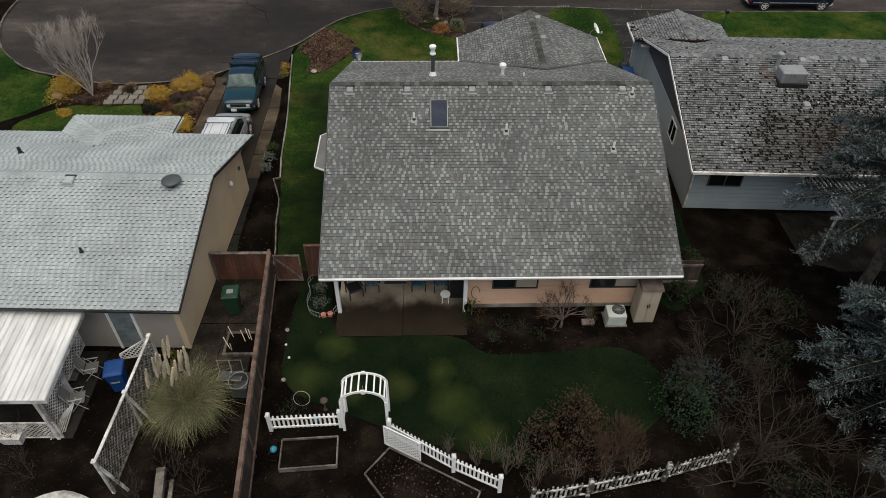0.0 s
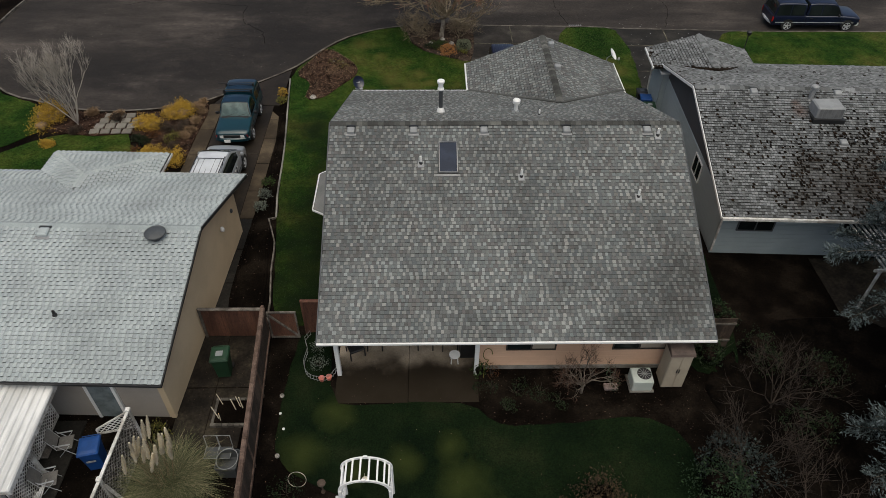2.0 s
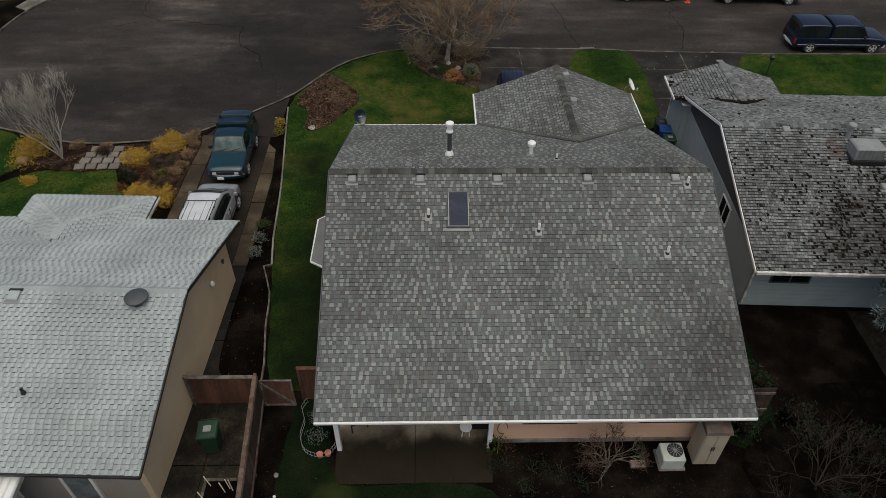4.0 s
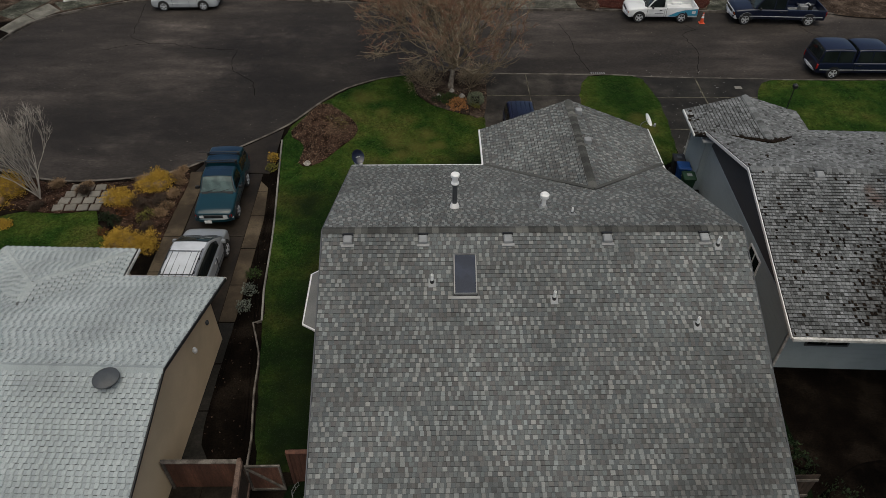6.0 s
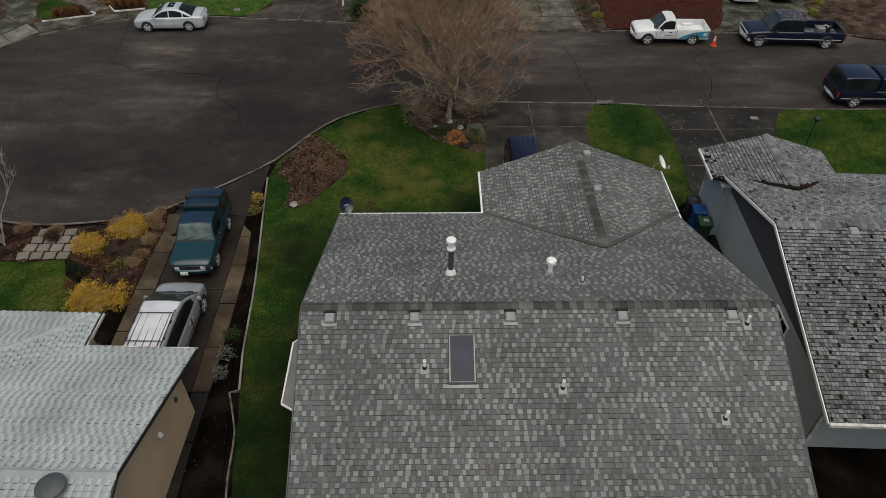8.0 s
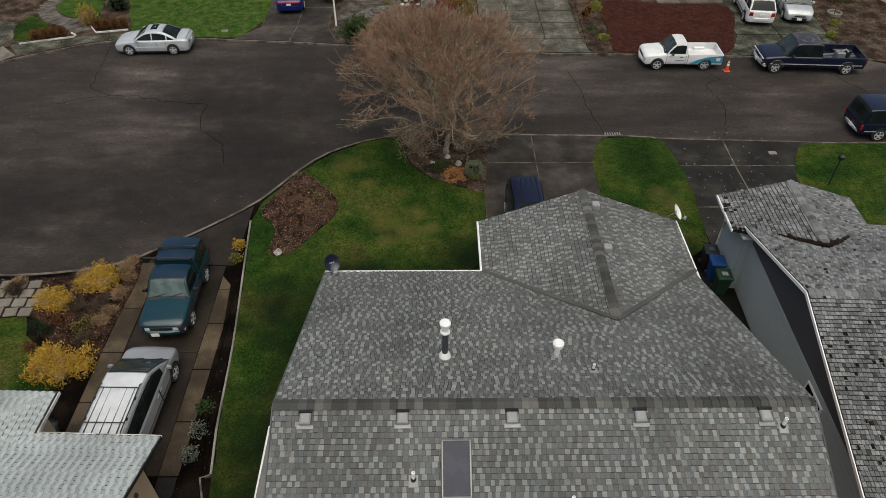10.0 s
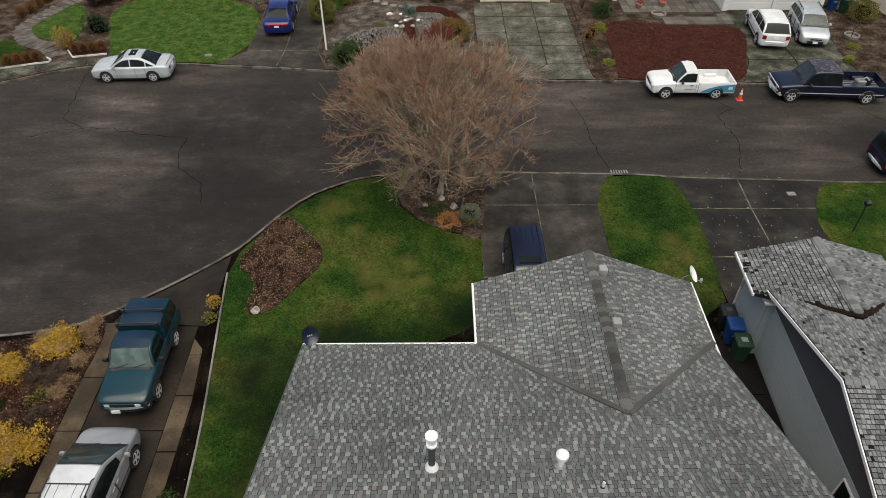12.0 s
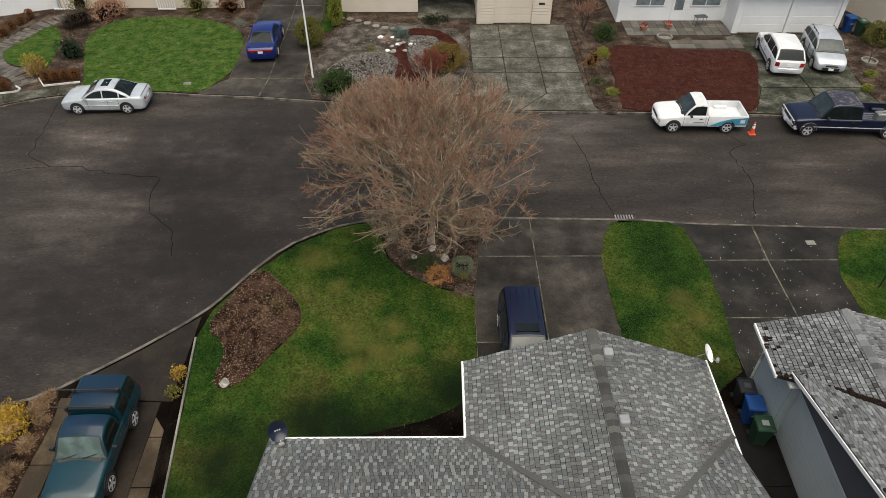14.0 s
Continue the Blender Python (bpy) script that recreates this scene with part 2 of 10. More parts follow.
ROOFRAMP = [(0.0, (0.1143, 0.1087, 0.1050)), (0.2, (0.1186, 0.1308, 0.1319)), (0.34, (0.1397, 0.1329, 0.1276)), (0.46, (0.1354, 0.1498, 0.1514)), (0.57, (0.1883, 0.1878, 0.1795)), (0.84, (0.2011, 0.2184, 0.2163)), (1.0, (0.2486, 0.2458, 0.2326))]
SHINGLE_LOW = material("dark backing shingle", [(0.0, (0.0967, 0.0930, 0.0902)), (0.5, (0.1019, 0.1130, 0.1163)), (1.0, (0.1282, 0.1320, 0.1294))], 2.2, 0.9, rand="island", fine=0.2, fine_scale=50, bump=0.3, bump_scale=120, spec=0.2)
SHINGLE = material("grey blended roof shingle", ROOFRAMP, 2.2, 0.9, rand="island", fine=0.2, fine_scale=50, bump=0.3, bump_scale=120, spec=0.2)
SHINGLE_ONE = material("grey blended roof shingle piece", ROOFRAMP, 2.2, 0.9, rand="object", fine=0.2, fine_scale=50, bump=0.3, bump_scale=120, spec=0.2)
for m_ in (SHINGLE, SHINGLE_LOW):
    wear_or_shade_patches(m_, [(7.7, 18.4, 1.6, 2.9), (6.2, 17.9, 1.0, 2.7), (8.5, 19.9, 1.1, 3.5)], (0.03, 0.028, 0.026), 0.5)
RIDGE = material("dark ridge cap shingle", [(0.0, (0.042, 0.042, 0.04)), (0.6, (0.075, 0.076, 0.072)), (1.0, (0.13, 0.13, 0.12))], 2.0, 0.92, rand="island", fine=0.2, bump=0.3, spec=0.2)
PALEROOF = material("pale grey roof shingle", [(0.0, (0.338, 0.374, 0.38)), (0.6, (0.365, 0.4, 0.404)), (1.0, (0.395, 0.428, 0.43))], 3.0, 0.85, rand="island", fine=0.14, fine_scale=40, bump=0.3, spec=0.3)
PALELOW = material("grey backing shingle", [(0.0, (0.278, 0.312, 0.318)), (1.0, (0.325, 0.36, 0.364))], 3.0, 0.85, rand="island", fine=0.14, fine_scale=40, bump=0.3, spec=0.3)
OLDROOF = material("weathered brown-grey roof shingle", [(0.0, (0.0460, 0.0475, 0.0465)), (0.12, (0.1107, 0.1151, 0.1169)), (0.6, (0.1559, 0.1626, 0.1662)), (1.0, (0.2393, 0.2484, 0.2546))], 2.0, 0.95, rand="island", fine=0.22, fine_scale=40, bump=0.4, spec=0.2)
EASTMOSS = [(15.9, 24.6, 1.7, 3.4), (17.3, 25.5, 1.8, 3.7), (17.2, 23.7, 1.9, 3.1), (14.3, 23.9, 1.1, 3.1), (14.8, 25.4, 0.8, 3.6), (19.5, 24.5, 2.3, 3.4)]
wear_or_shade_patches(OLDROOF, EASTMOSS, (0.034, 0.026, 0.019), 0.6)
wear_or_shade_patches(OLDROOF, [(15.6, 28.3, 0.42, 4.25), (15.5, 28.75, 0.3, 4.35)], (0.105, 0.05, 0.034), 0.75)
MOSS = material("dark roof moss", [(0.0, (0.0078, 0.0059, 0.0046)), (1.0, (0.0234, 0.0156, 0.0111))], 1.0, 1.0, rand="island", fine=0.3, bump=0.6, spec=0.1)
DECK = material("dark roof underlay", two((0.03, 0.03, 0.03)), 2, 0.95, spec=0.2)
PEACH = material("peach painted siding", two((0.66, 0.43, 0.3), 0.92, 1.06), 3, 0.7, fine=0.05, bump=0.05)
BEIGE = material("beige painted siding", two((0.56, 0.445, 0.3), 0.92, 1.06), 3, 0.75, fine=0.05, bump=0.05)
TAUPE = material("taupe painted siding", two((0.345, 0.3105, 0.276), 0.92, 1.06), 3, 0.75, fine=0.05, bump=0.05)
BLUEGREY = material("blue-grey painted siding", two((0.345, 0.405, 0.425), 0.92, 1.06), 3, 0.65, fine=0.05, bump=0.05)
SLATE = material("dark grey painted gable boards", two((0.075, 0.08, 0.088), 0.9, 1.08), 3, 0.7, fine=0.05, bump=0.05)
CREAM = material("cream painted siding", two((0.68, 0.60, 0.50), 0.94, 1.05), 3, 0.7, fine=0.05, bump=0.05)
WHITE = material("white paint", two((0.8, 0.8, 0.79), 0.95, 1.03), 2, 0.5, fine=0.05, bump=0.05)
OLDWHITE = material("weathered white paint", [(0.3, (0.36, 0.34, 0.31)), (0.55, (0.58, 0.57, 0.54)), (0.75, (0.7, 0.69, 0.67))], 0.5, 0.75, fine=0.2, fine_scale=20, bump=0.15)
METALROOF = material("white ribbed metal sheet", [(0.3, (0.55, 0.55, 0.54)), (0.7, (0.72, 0.72, 0.71))], 1.2, 0.5, fine=0.06, bump=0.04, stretch=(3, 0.5, 1))
GALV = material("galvanised metal", two((0.24, 0.245, 0.25), 0.85, 1.1), 0.4, 0.5, metal=0.4, fine=0.1, bump=0.05)
VENT = material("pale grey vent metal", two((0.2640, 0.2720, 0.2760), 0.9, 1.06), 0.5, 0.5, fine=0.06, bump=0.03)
ALU = material("bright aluminium", two((0.62, 0.63, 0.64), 0.9, 1.06), 0.5, 0.35, metal=0.35, fine=0.05, bump=0.02)
BLACK = material("black plastic", two((0.015, 0.015, 0.016)), 0.6, 0.5, fine=0.1, bump=0.05)
RUBBER = material("black rubber", two((0.018, 0.018, 0.018)), 0.5, 0.85, fine=0.15, bump=0.1)
# slats coloured darker than the posts: shade put into the grey
LATTICE = material("flaking lattice paint greyed for shade", [(0.25, (0.06, 0.055, 0.048)), (0.75, (0.25, 0.235, 0.215))], 0.15, 0.85, fine=0.25, bump=0.15)
WOOD = material("weathered brown boards", [(0.3, (0.026, 0.018, 0.013)), (0.55, (0.048, 0.032, 0.023)), (0.75, (0.085, 0.06, 0.045))], 0.5, 0.85, fine=0.3, fine_scale=25, bump=0.3, stretch=(1, 1, 0.25))
REDWOOD = material("red-brown stained boards", [(0.3, (0.075, 0.0312, 0.02)), (0.7, (0.1313, 0.0575, 0.0363))], 0.5, 0.8, fine=0.25, fine_scale=25, bump=0.3, stretch=(1, 1, 0.25))
BROWNWOOD = material("red-brown weathered rail timber", [(0.3, (0.07, 0.042, 0.03)), (0.7, (0.14, 0.092, 0.07))], 0.4, 0.85, fine=0.3, fine_scale=30, bump=0.3)
GREYWOOD = material("silvered grey timber", [(0.3, (0.07, 0.06, 0.05)), (0.7, (0.17, 0.15, 0.13))], 0.4, 0.85, fine=0.3, fine_scale=30, bump=0.3)
# dark butt edges, also standing in for the shadow line below each course
BUTT = material("dark shingle butt edge", two((0.035, 0.034, 0.033)), 1.0, 0.95, fine=0.2, bump=0, spec=0.1)
PALEBUTT = material("grey shingle butt edge", two((0.1, 0.105, 0.105)), 1.0, 0.95, fine=0.2, bump=0, spec=0.1)
PALEBARK = material("pale grey bark", [(0.3, (0.14, 0.115, 0.09)), (0.7, (0.3, 0.26, 0.21))], 0.3, 0.9, fine=0.3, fine_scale=40, bump=0.5)
BARK = material("grey-brown bark", [(0.3, (0.07, 0.055, 0.043)), (0.7, (0.16, 0.135, 0.11))], 0.3, 0.9, fine=0.3, fine_scale=40, bump=0.5)
TWIG = material("tan winter twigs", [(0.0, (0.1481, 0.1146, 0.0773)), (0.55, (0.2576, 0.2022, 0.1365)), (1.0, (0.4122, 0.3349, 0.2383))], 1.5, 0.9, rand="island", fine=0.1, bump=0, spec=0.2)
REDTWIG = material("reddish winter twigs", [(0.0, (0.17, 0.088, 0.06)), (1.0, (0.32, 0.175, 0.118))], 1.5, 0.9, rand="island", fine=0.1, bump=0, spec=0.2)
PALETWIG = material("pale grey twigs", [(0.0, (0.2565, 0.2228, 0.1890)), (1.0, (0.4860, 0.4455, 0.3915))], 1.5, 0.9, rand="island", fine=0.1, bump=0, spec=0.2)
DARKTWIG = material("dark bare twigs", [(0.0, (0.025, 0.019, 0.015)), (1.0, (0.06, 0.046, 0.037))], 1.5, 0.9, rand="island", fine=0.1, bump=0, spec=0.2)


def leaves(name, lo, hi):
    return material(name, [(0.0, lo), (0.6, tuple((a + b) / 2 for a, b in zip(lo, hi))), (1.0, hi)], 0.8, 0.75, rand="island", fine=0.12, bump=0, spec=0.25)


LEAF_YELLOW = leaves("golden yellow foliage", (0.2580, 0.1596, 0.0200), (0.5504, 0.3528, 0.0600))
LEAF_GREEN = leaves("dark green foliage", (0.006, 0.013, 0.005), (0.02, 0.036, 0.011))
LEAF_MID = leaves("mid green foliage", (0.015, 0.034, 0.008), (0.055, 0.088, 0.02))
LEAF_OLIVE = leaves("olive yellow foliage", (0.06, 0.066, 0.012), (0.2, 0.18, 0.04))
LEAF_GOLD = leaves("gold-brown foliage", (0.07, 0.05, 0.011), (0.24, 0.165, 0.04))
LEAF_LIME = leaves("lime green foliage", (0.09, 0.11, 0.012), (0.27, 0.28, 0.045))
LEAF_ORANGE = leaves("orange brown foliage", (0.11, 0.05, 0.012), (0.3, 0.15, 0.045))
LEAF_HEATHER = leaves("bright orange heather", (0.28, 0.12, 0.04), (0.58, 0.28, 0.11))
LEAF_SAGE = leaves("pale sage foliage", (0.09, 0.105, 0.065), (0.24, 0.26, 0.17))
LEAF_TAN = leaves("dry tan foliage", (0.12, 0.075, 0.04), (0.3, 0.2, 0.12))
LEAF_BROWN = leaves("dull brown foliage", (0.028, 0.019, 0.013), (0.08, 0.055, 0.038))
LEAF_BALL = leaves("clipped orange-brown foliage", (0.085, 0.036, 0.011), (0.2, 0.09, 0.028))
LEAF_SALMON = leaves("salmon-brown dead blooms", (0.2, 0.1, 0.06), (0.46, 0.27, 0.18))
LEAF_DRY = leaves("dry brown winter leaves", (0.0225, 0.0142, 0.0075), (0.0750, 0.0480, 0.0255))
LEAF_RUST = leaves("rusty clipped foliage", (0.065, 0.024, 0.009), (0.15, 0.062, 0.02))
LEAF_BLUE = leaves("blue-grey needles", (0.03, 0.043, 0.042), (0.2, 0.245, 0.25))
LEAF_RHODO = leaves("dark glossy foliage", (0.007, 0.018, 0.008), (0.034, 0.062, 0.026))
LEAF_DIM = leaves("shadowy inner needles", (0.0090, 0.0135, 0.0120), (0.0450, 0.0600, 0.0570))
REDSTEM = material("dark red stems", [(0.0, (0.1, 0.026, 0.02)), (1.0, (0.24, 0.07, 0.05))], 1.5, 0.9, rand="island", fine=0.1, bump=0, spec=0.2)
LEAF_JUNIPER = leaves("blue-green juniper needles", (0.04, 0.075, 0.065), (0.13, 0.19, 0.17))
RUSTTWIG = material("red-brown bare twigs", [(0.0, (0.0400, 0.0224, 0.0160)), (1.0, (0.1040, 0.0600, 0.0416))], 1.5, 0.9, rand="island", fine=0.1, bump=0, spec=0.2)
FLAKED = material("flaking white paint on grey wood", [(0.35, (0.05, 0.045, 0.038)), (0.5, (0.2, 0.19, 0.17)), (0.6, (0.55, 0.54, 0.51))], 0.22, 0.85, fine=0.25, bump=0.2)
ACWHITE = material("greenish white enamel", two((0.46, 0.5, 0.47), 0.92, 1.05), 0.8, 0.5, fine=0.05, bump=0.02)
CABINET = material("beige moulded plastic", two((0.4, 0.345, 0.27), 0.93, 1.05), 0.8, 0.6, fine=0.06, bump=0.05)
PALEGLASS = material("pale reflecting door glass", two((0.17, 0.2, 0.21), 0.8, 1.2), 0.4, 0.15, fine=0, bump=0, spec=0.5)
LEAF_GREY = leaves("grey green foliage", (0.07, 0.085, 0.07), (0.19, 0.21, 0.18))
LEAF_PINK = leaves("pale salmon foliage", (0.24, 0.14, 0.11), (0.45, 0.33, 0.28))
PLUME = leaves("cream seed plumes", (0.72, 0.63, 0.48), (0.9, 0.84, 0.7))
PAMPAS = material("arching green-tan blades", [(0.0, (0.0420, 0.0540, 0.0240)), (0.5, (0.1050, 0.1140, 0.0540)), (0.8, (0.2100, 0.1950, 0.1050)), (1.0, (0.3900, 0.3300, 0.2100))], 1.0, 0.8, rand="island", fine=0.1, bump=0, spec=0.25)
ROCK = material("pale round rock", two((0.3, 0.28, 0.25), 0.6, 1.2), 0.2, 0.85, fine=0.3, bump=0.4, bump_scale=20)
GRAVEL = material("mixed pale gravel", [(0.0, (0.14, 0.126, 0.115)), (0.6, (0.21, 0.19, 0.175)), (1.0, (0.33, 0.31, 0.29))], 0.6, 0.9, rand="island", fine=0.2, bump=0.2)
CHIP = material("bark and leaf litter", [(0.0, (0.024, 0.013, 0.009)), (0.65, (0.07, 0.04, 0.028)), (1.0, (0.24, 0.16, 0.115))], 0.6, 0.95, rand="island", fine=0.2, bump=0)
LITTER = material("pale fallen leaves", [(0.0, (0.03, 0.017, 0.011)), (0.55, (0.09, 0.054, 0.034)), (1.0, (0.3, 0.2, 0.13))], 0.6, 0.95, rand="island", fine=0.2, bump=0)
PAVER = material("grey brown pavers", [(0.0, (0.0525, 0.0465, 0.0390)), (1.0, (0.1275, 0.1162, 0.1013))], 1.0, 0.85, rand="object", fine=0.25, bump=0.2)
STONE = material("pale stepping stone", [(0.0, (0.12, 0.108, 0.09)), (1.0, (0.21, 0.195, 0.165))], 0.6, 0.85, rand="object", fine=0.25, bump=0.2)


def paint(name, c, rough=0.28, metal=0.0, coat=0.5):
    return material(name, two(c, 0.9, 1.08), 1.2, rough, metal=metal, fine=0.04, bump=0, coat=coat, spec=0.4)


GLASS = material("dark window glass", two((0.012, 0.016, 0.016)), 1.0, 0.08, fine=0, bump=0, spec=0.2)
SCREENDARK = material("dark green windscreen glass", two((0.03, 0.042, 0.042), 0.8, 1.2), 0.5, 0.06, fine=0, bump=0, spec=0.5)
# pale base colour stands in for what the windscreen reflects
SCREEN = material("windscreen glass, reflection in its pale green", two((0.085, 0.12, 0.115), 0.8, 1.2), 0.5, 0.08, fine=0, bump=0, spec=0.3)
BRONZE = material("dark bronze frame", two((0.04, 0.033, 0.028)), 0.5, 0.5, fine=0.1, bump=0.02)
LIGHTGLASS = material("grey skylight glass", two((0.022, 0.03, 0.052), 0.85, 1.15), 0.6, 0.12, fine=0.1, bump=0, spec=0.15)
CLEARLAMP = material("clear lamp lens", two((0.5, 0.5, 0.5)), 1.0, 0.15, fine=0, bump=0)
REDLAMP = material("red lamp lens", two((0.28, 0.012, 0.012)), 1.0, 0.15, fine=0, bump=0)
AMBER = material("amber lamp lens", two((0.5, 0.12, 0.01)), 1.0, 0.2, fine=0, bump=0)
BLUEPL = material("blue plastic", two((0.008, 0.052, 0.2), 0.85, 1.1), 0.6, 0.45, fine=0.06, bump=0.03)
GREENPL = material("green plastic", two((0.012, 0.042, 0.02), 0.85, 1.15), 0.6, 0.5, fine=0.08, bump=0.03)
GREYPL = material("grey plastic", two((0.06, 0.065, 0.07), 0.85, 1.15), 0.6, 0.5, fine=0.08, bump=0.03)
CONE = material("orange cone plastic", two((0.75, 0.09, 0.03), 0.9, 1.1), 0.6, 0.5, fine=0.05, bump=0)
TERRA = material("terracotta", two((0.23, 0.12, 0.085)), 0.4, 0.85, fine=0.15, bump=0.1)
# ---- ground, road, drives, lawns ----
CURB = smooth_line([(200, 44.2), (60, 44.7), (30, 45.0), (20.9, 45.05), (18.7, 45.18), (13.7, 45.4), (11.6, 45.55), (10.0, 45.75), (8.1, 45.8), (4.7, 45.9), (2.3, 45.97),
                    (-1.2, 46.0), (-2.5, 45.77), (-3.75, 45.38), (-5.61, 44.24), (-6.86, 42.75), (-8.37, 40.36), (-10.24, 38.53), (-12.02, 37.08), (-13.5, 36.1), (-16, 35.55),
                    (-18.5, 35.45), (-20.5, 35.9), (-22.4, 36.6), (-24.2, 37.4), (-26.8, 40.1), (-28.5, 44.3), (-28.7, 49), (-27.95, 52.7), (-26.5, 54.5), (-23.9, 56.0),
                    (-22.4, 56.7), (-20.6, 57.2), (-15.9, 57.55), (-13.2, 57.3), (-9.5, 57.0), (-6.5, 56.62), (-2, 56.0), (3.1, 55.55), (8.5, 55.32), (11, 55.3), (18.6, 55.0),
                    (26, 54.6), (60, 53.6), (200, 53)], 0.7)
ROADZ = -0.1
g = Geo()
outline = CURB + [(400, 53), (400, 500), (-400, 500), (-400, -400), (400, -400), (400, 44.2)]
n = len(outline)
tris = geometry.tessellate_polygon([[Vector((x, y, 0)) for x, y in outline]])
g.add([(x, y, 0) for x, y in outline] + [(x, y, -0.3) for x, y in outline], list(tris) + [(i, (i + 1) % n, n + (i + 1) % n, n + i) for i in range(n)])
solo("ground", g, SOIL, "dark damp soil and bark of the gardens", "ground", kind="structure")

# brown garden ground beyond the far kerb
far_edge = [(x, y + 0.12) for x, y in CURB if y > 52.8 and -29 < x < 62]
far_poly = far_edge + [(62, 90), (-34, 90), (-34, 53.0)]
g = Geo().add([(x, y, 0.005) for x, y in far_poly], [tuple(t) for t in geometry.tessellate_polygon([[Vector((x, y, 0)) for x, y in far_poly]])])
far_soil = solo("ground_far", g, LEAFSOIL, "leaf-strewn brown garden soil across the street", "ground", kind="structure")
g = Geo()
for _ in range(26000):
    x, y = rng.uniform(-28, 34), rng.uniform(55.3, 72)
    if inside(x, y, far_poly):
        a, s = rng.uniform(0, 6.28), rng.uniform(0.02, 0.055)
        ux, uy = math.cos(a) * s, math.sin(a) * s
        g.add([(x - ux, y - uy, 0.007), (x + uy * 0.5, y - ux * 0.5, 0.009), (x + ux, y + uy, 0.011), (x - uy * 0.5, y + ux * 0.5, 0.008)], [(0, 1, 2, 3)])
part("leaf_litter", g, LITTER, far_soil, "scattered brown leaves")["kind"] = "stuff"

g = Geo()
road_outline = [(x, y) for x, y in CURB] + [(400, 53), (400, 44.2)]
g.add([(x, y, ROADZ) for x, y in road_outline], [tuple(t) for t in geometry.tessellate_polygon([[Vector((x, y, 0)) for x, y in road_outline]])])
road = solo("road", g, ASPHALT, "damp worn dark asphalt street with a turning circle", "road", kind="structure")


KERBMAT = material("weathered dark kerb concrete", [(0.3, (0.0532, 0.0448, 0.0364)), (0.7, (0.1470, 0.1288, 0.1092))], 0.7, 0.85, fine=0.3, bump=0.2)


def ribbon(pts, w, z0, z1, offset=0.0):
    """An upright-edged band along a line on the plan."""
    gg = Geo()
    p = [Vector((x, y)) for x, y in pts]
    left, right = [], []
    for i in range(len(p)):
        d = (p[min(i + 1, len(p) - 1)] - p[max(i - 1, 0)]).normalized()
        nn = Vector((-d.y, d.x))
        left.append(p[i] + nn * (offset + w / 2))
        right.append(p[i] + nn * (offset - w / 2))
    rs = [[(a.x, a.y, z0), (b.x, b.y, z0), (b.x, b.y, z1), (a.x, a.y, z1)] for a, b in zip(left, right)]
    return gg.rings(rs)


solo("kerb", ribbon(CURB[1:-1], 0.11, -0.12, 0.02, -0.06), KERBMAT, "grey concrete kerb along the street", "kerb", kind="structure")
# gutter pan beside the kerb
solo("gutter", ribbon(CURB[1:-1], 0.4, -0.11, ROADZ + 0.006, 0.2), WETDRIVE, "dark damp concrete gutter beside the kerb", "gutter", kind="structure")


def crack(pts, w=0.025):
    out = []
    for i in range(len(pts) - 1):
        a, b = np.array(pts[i]), np.array(pts[i + 1])
        k = max(2, int(np.linalg.norm(b - a) / 0.35))
        for s in range(k):
            out.append(tuple(a + (b - a) * s / k + rng.normal(0, 0.05, 2)))
    out.append(pts[-1])
    return ribbon(out, w, ROADZ - 0.02, ROADZ + 0.004)


for pts in ([(-20.9, 56.3), (-20.5, 53), (-20.3, 51.2), (-18.8, 50.3), (-17.2, 50.2), (-15.5, 49.6), (-13.06, 49.3), (-13.0, 47.6), (-12.6, 46.5), (-11.2, 45.2), (-10.8, 43.6)],
            [(-18.8, 50.3), (-20.2, 50.0), (-21.5, 49.4)],
            [(7.9, 53.2), (8.3, 51.5), (8.4, 49.2), (8.9, 46.2)],
            [(16.2, 53.3), (17.0, 52.2), (15.9, 51.4), (16.2, 48.6), (15.3, 46.0)],
            [(24.2, 52.6), (25.2, 50.2), (26.0, 48.2)]):
    part("crack", crack(pts), TAR, road, "black jagged asphalt crack")


g = Geo()
for _ in range(14000):
    x, y = rng.uniform(-28, 32), rng.uniform(36, 57)
    if not inside(x, y, CURB):
        continue
    a, s = rng.uniform(0, 6.28), 0.011 + 0.028 * rng.uniform() ** 3
    ux, uy = math.cos(a) * s, math.sin(a) * s
    g.add([(x - ux, y - uy, ROADZ + 0.003), (x + uy * 0.6, y - ux * 0.6, ROADZ + 0.003), (x + ux, y + uy, ROADZ + 0.003), (x - uy * 0.6, y + ux * 0.6, ROADZ + 0.003), (x, y, ROADZ + 0.003 + s * 0.6)], [(0, 1, 4), (1, 2, 4), (2, 3, 4), (3, 0, 4)])
part("grit", g, material("grey road grit", [(0.0, (0.03, 0.026, 0.022)), (0.8, (0.10, 0.088, 0.076)), (1.0, (0.24, 0.22, 0.19))], 0.6, 0.95, rand="island", fine=0.2, bump=0, spec=0.1), road, "pale grit and crumbs on the asphalt")["kind"] = "stuff"
PALEWALK = material("pale weathered pavement", [(0.25, (0.08, 0.075, 0.06)), (0.5, (0.13, 0.122, 0.1)), (0.75, (0.18, 0.17, 0.142))], 1.2, 0.85, fine=0.3, fine_scale=12, bump=0.15)
DARKJOINT = material("dark mossy joint fill", [(0.3, (0.016, 0.017, 0.01)), (0.7, (0.04, 0.042, 0.022))], 0.6, 0.95, fine=0.4, fine_scale=12, bump=0.2, spec=0.1)
JOINT = material("pale mossy joint fill", [(0.3, (0.06, 0.055, 0.04)), (0.7, (0.15, 0.14, 0.105))], 0.6, 0.95, fine=0.4, fine_scale=12, bump=0.2, spec=0.1)
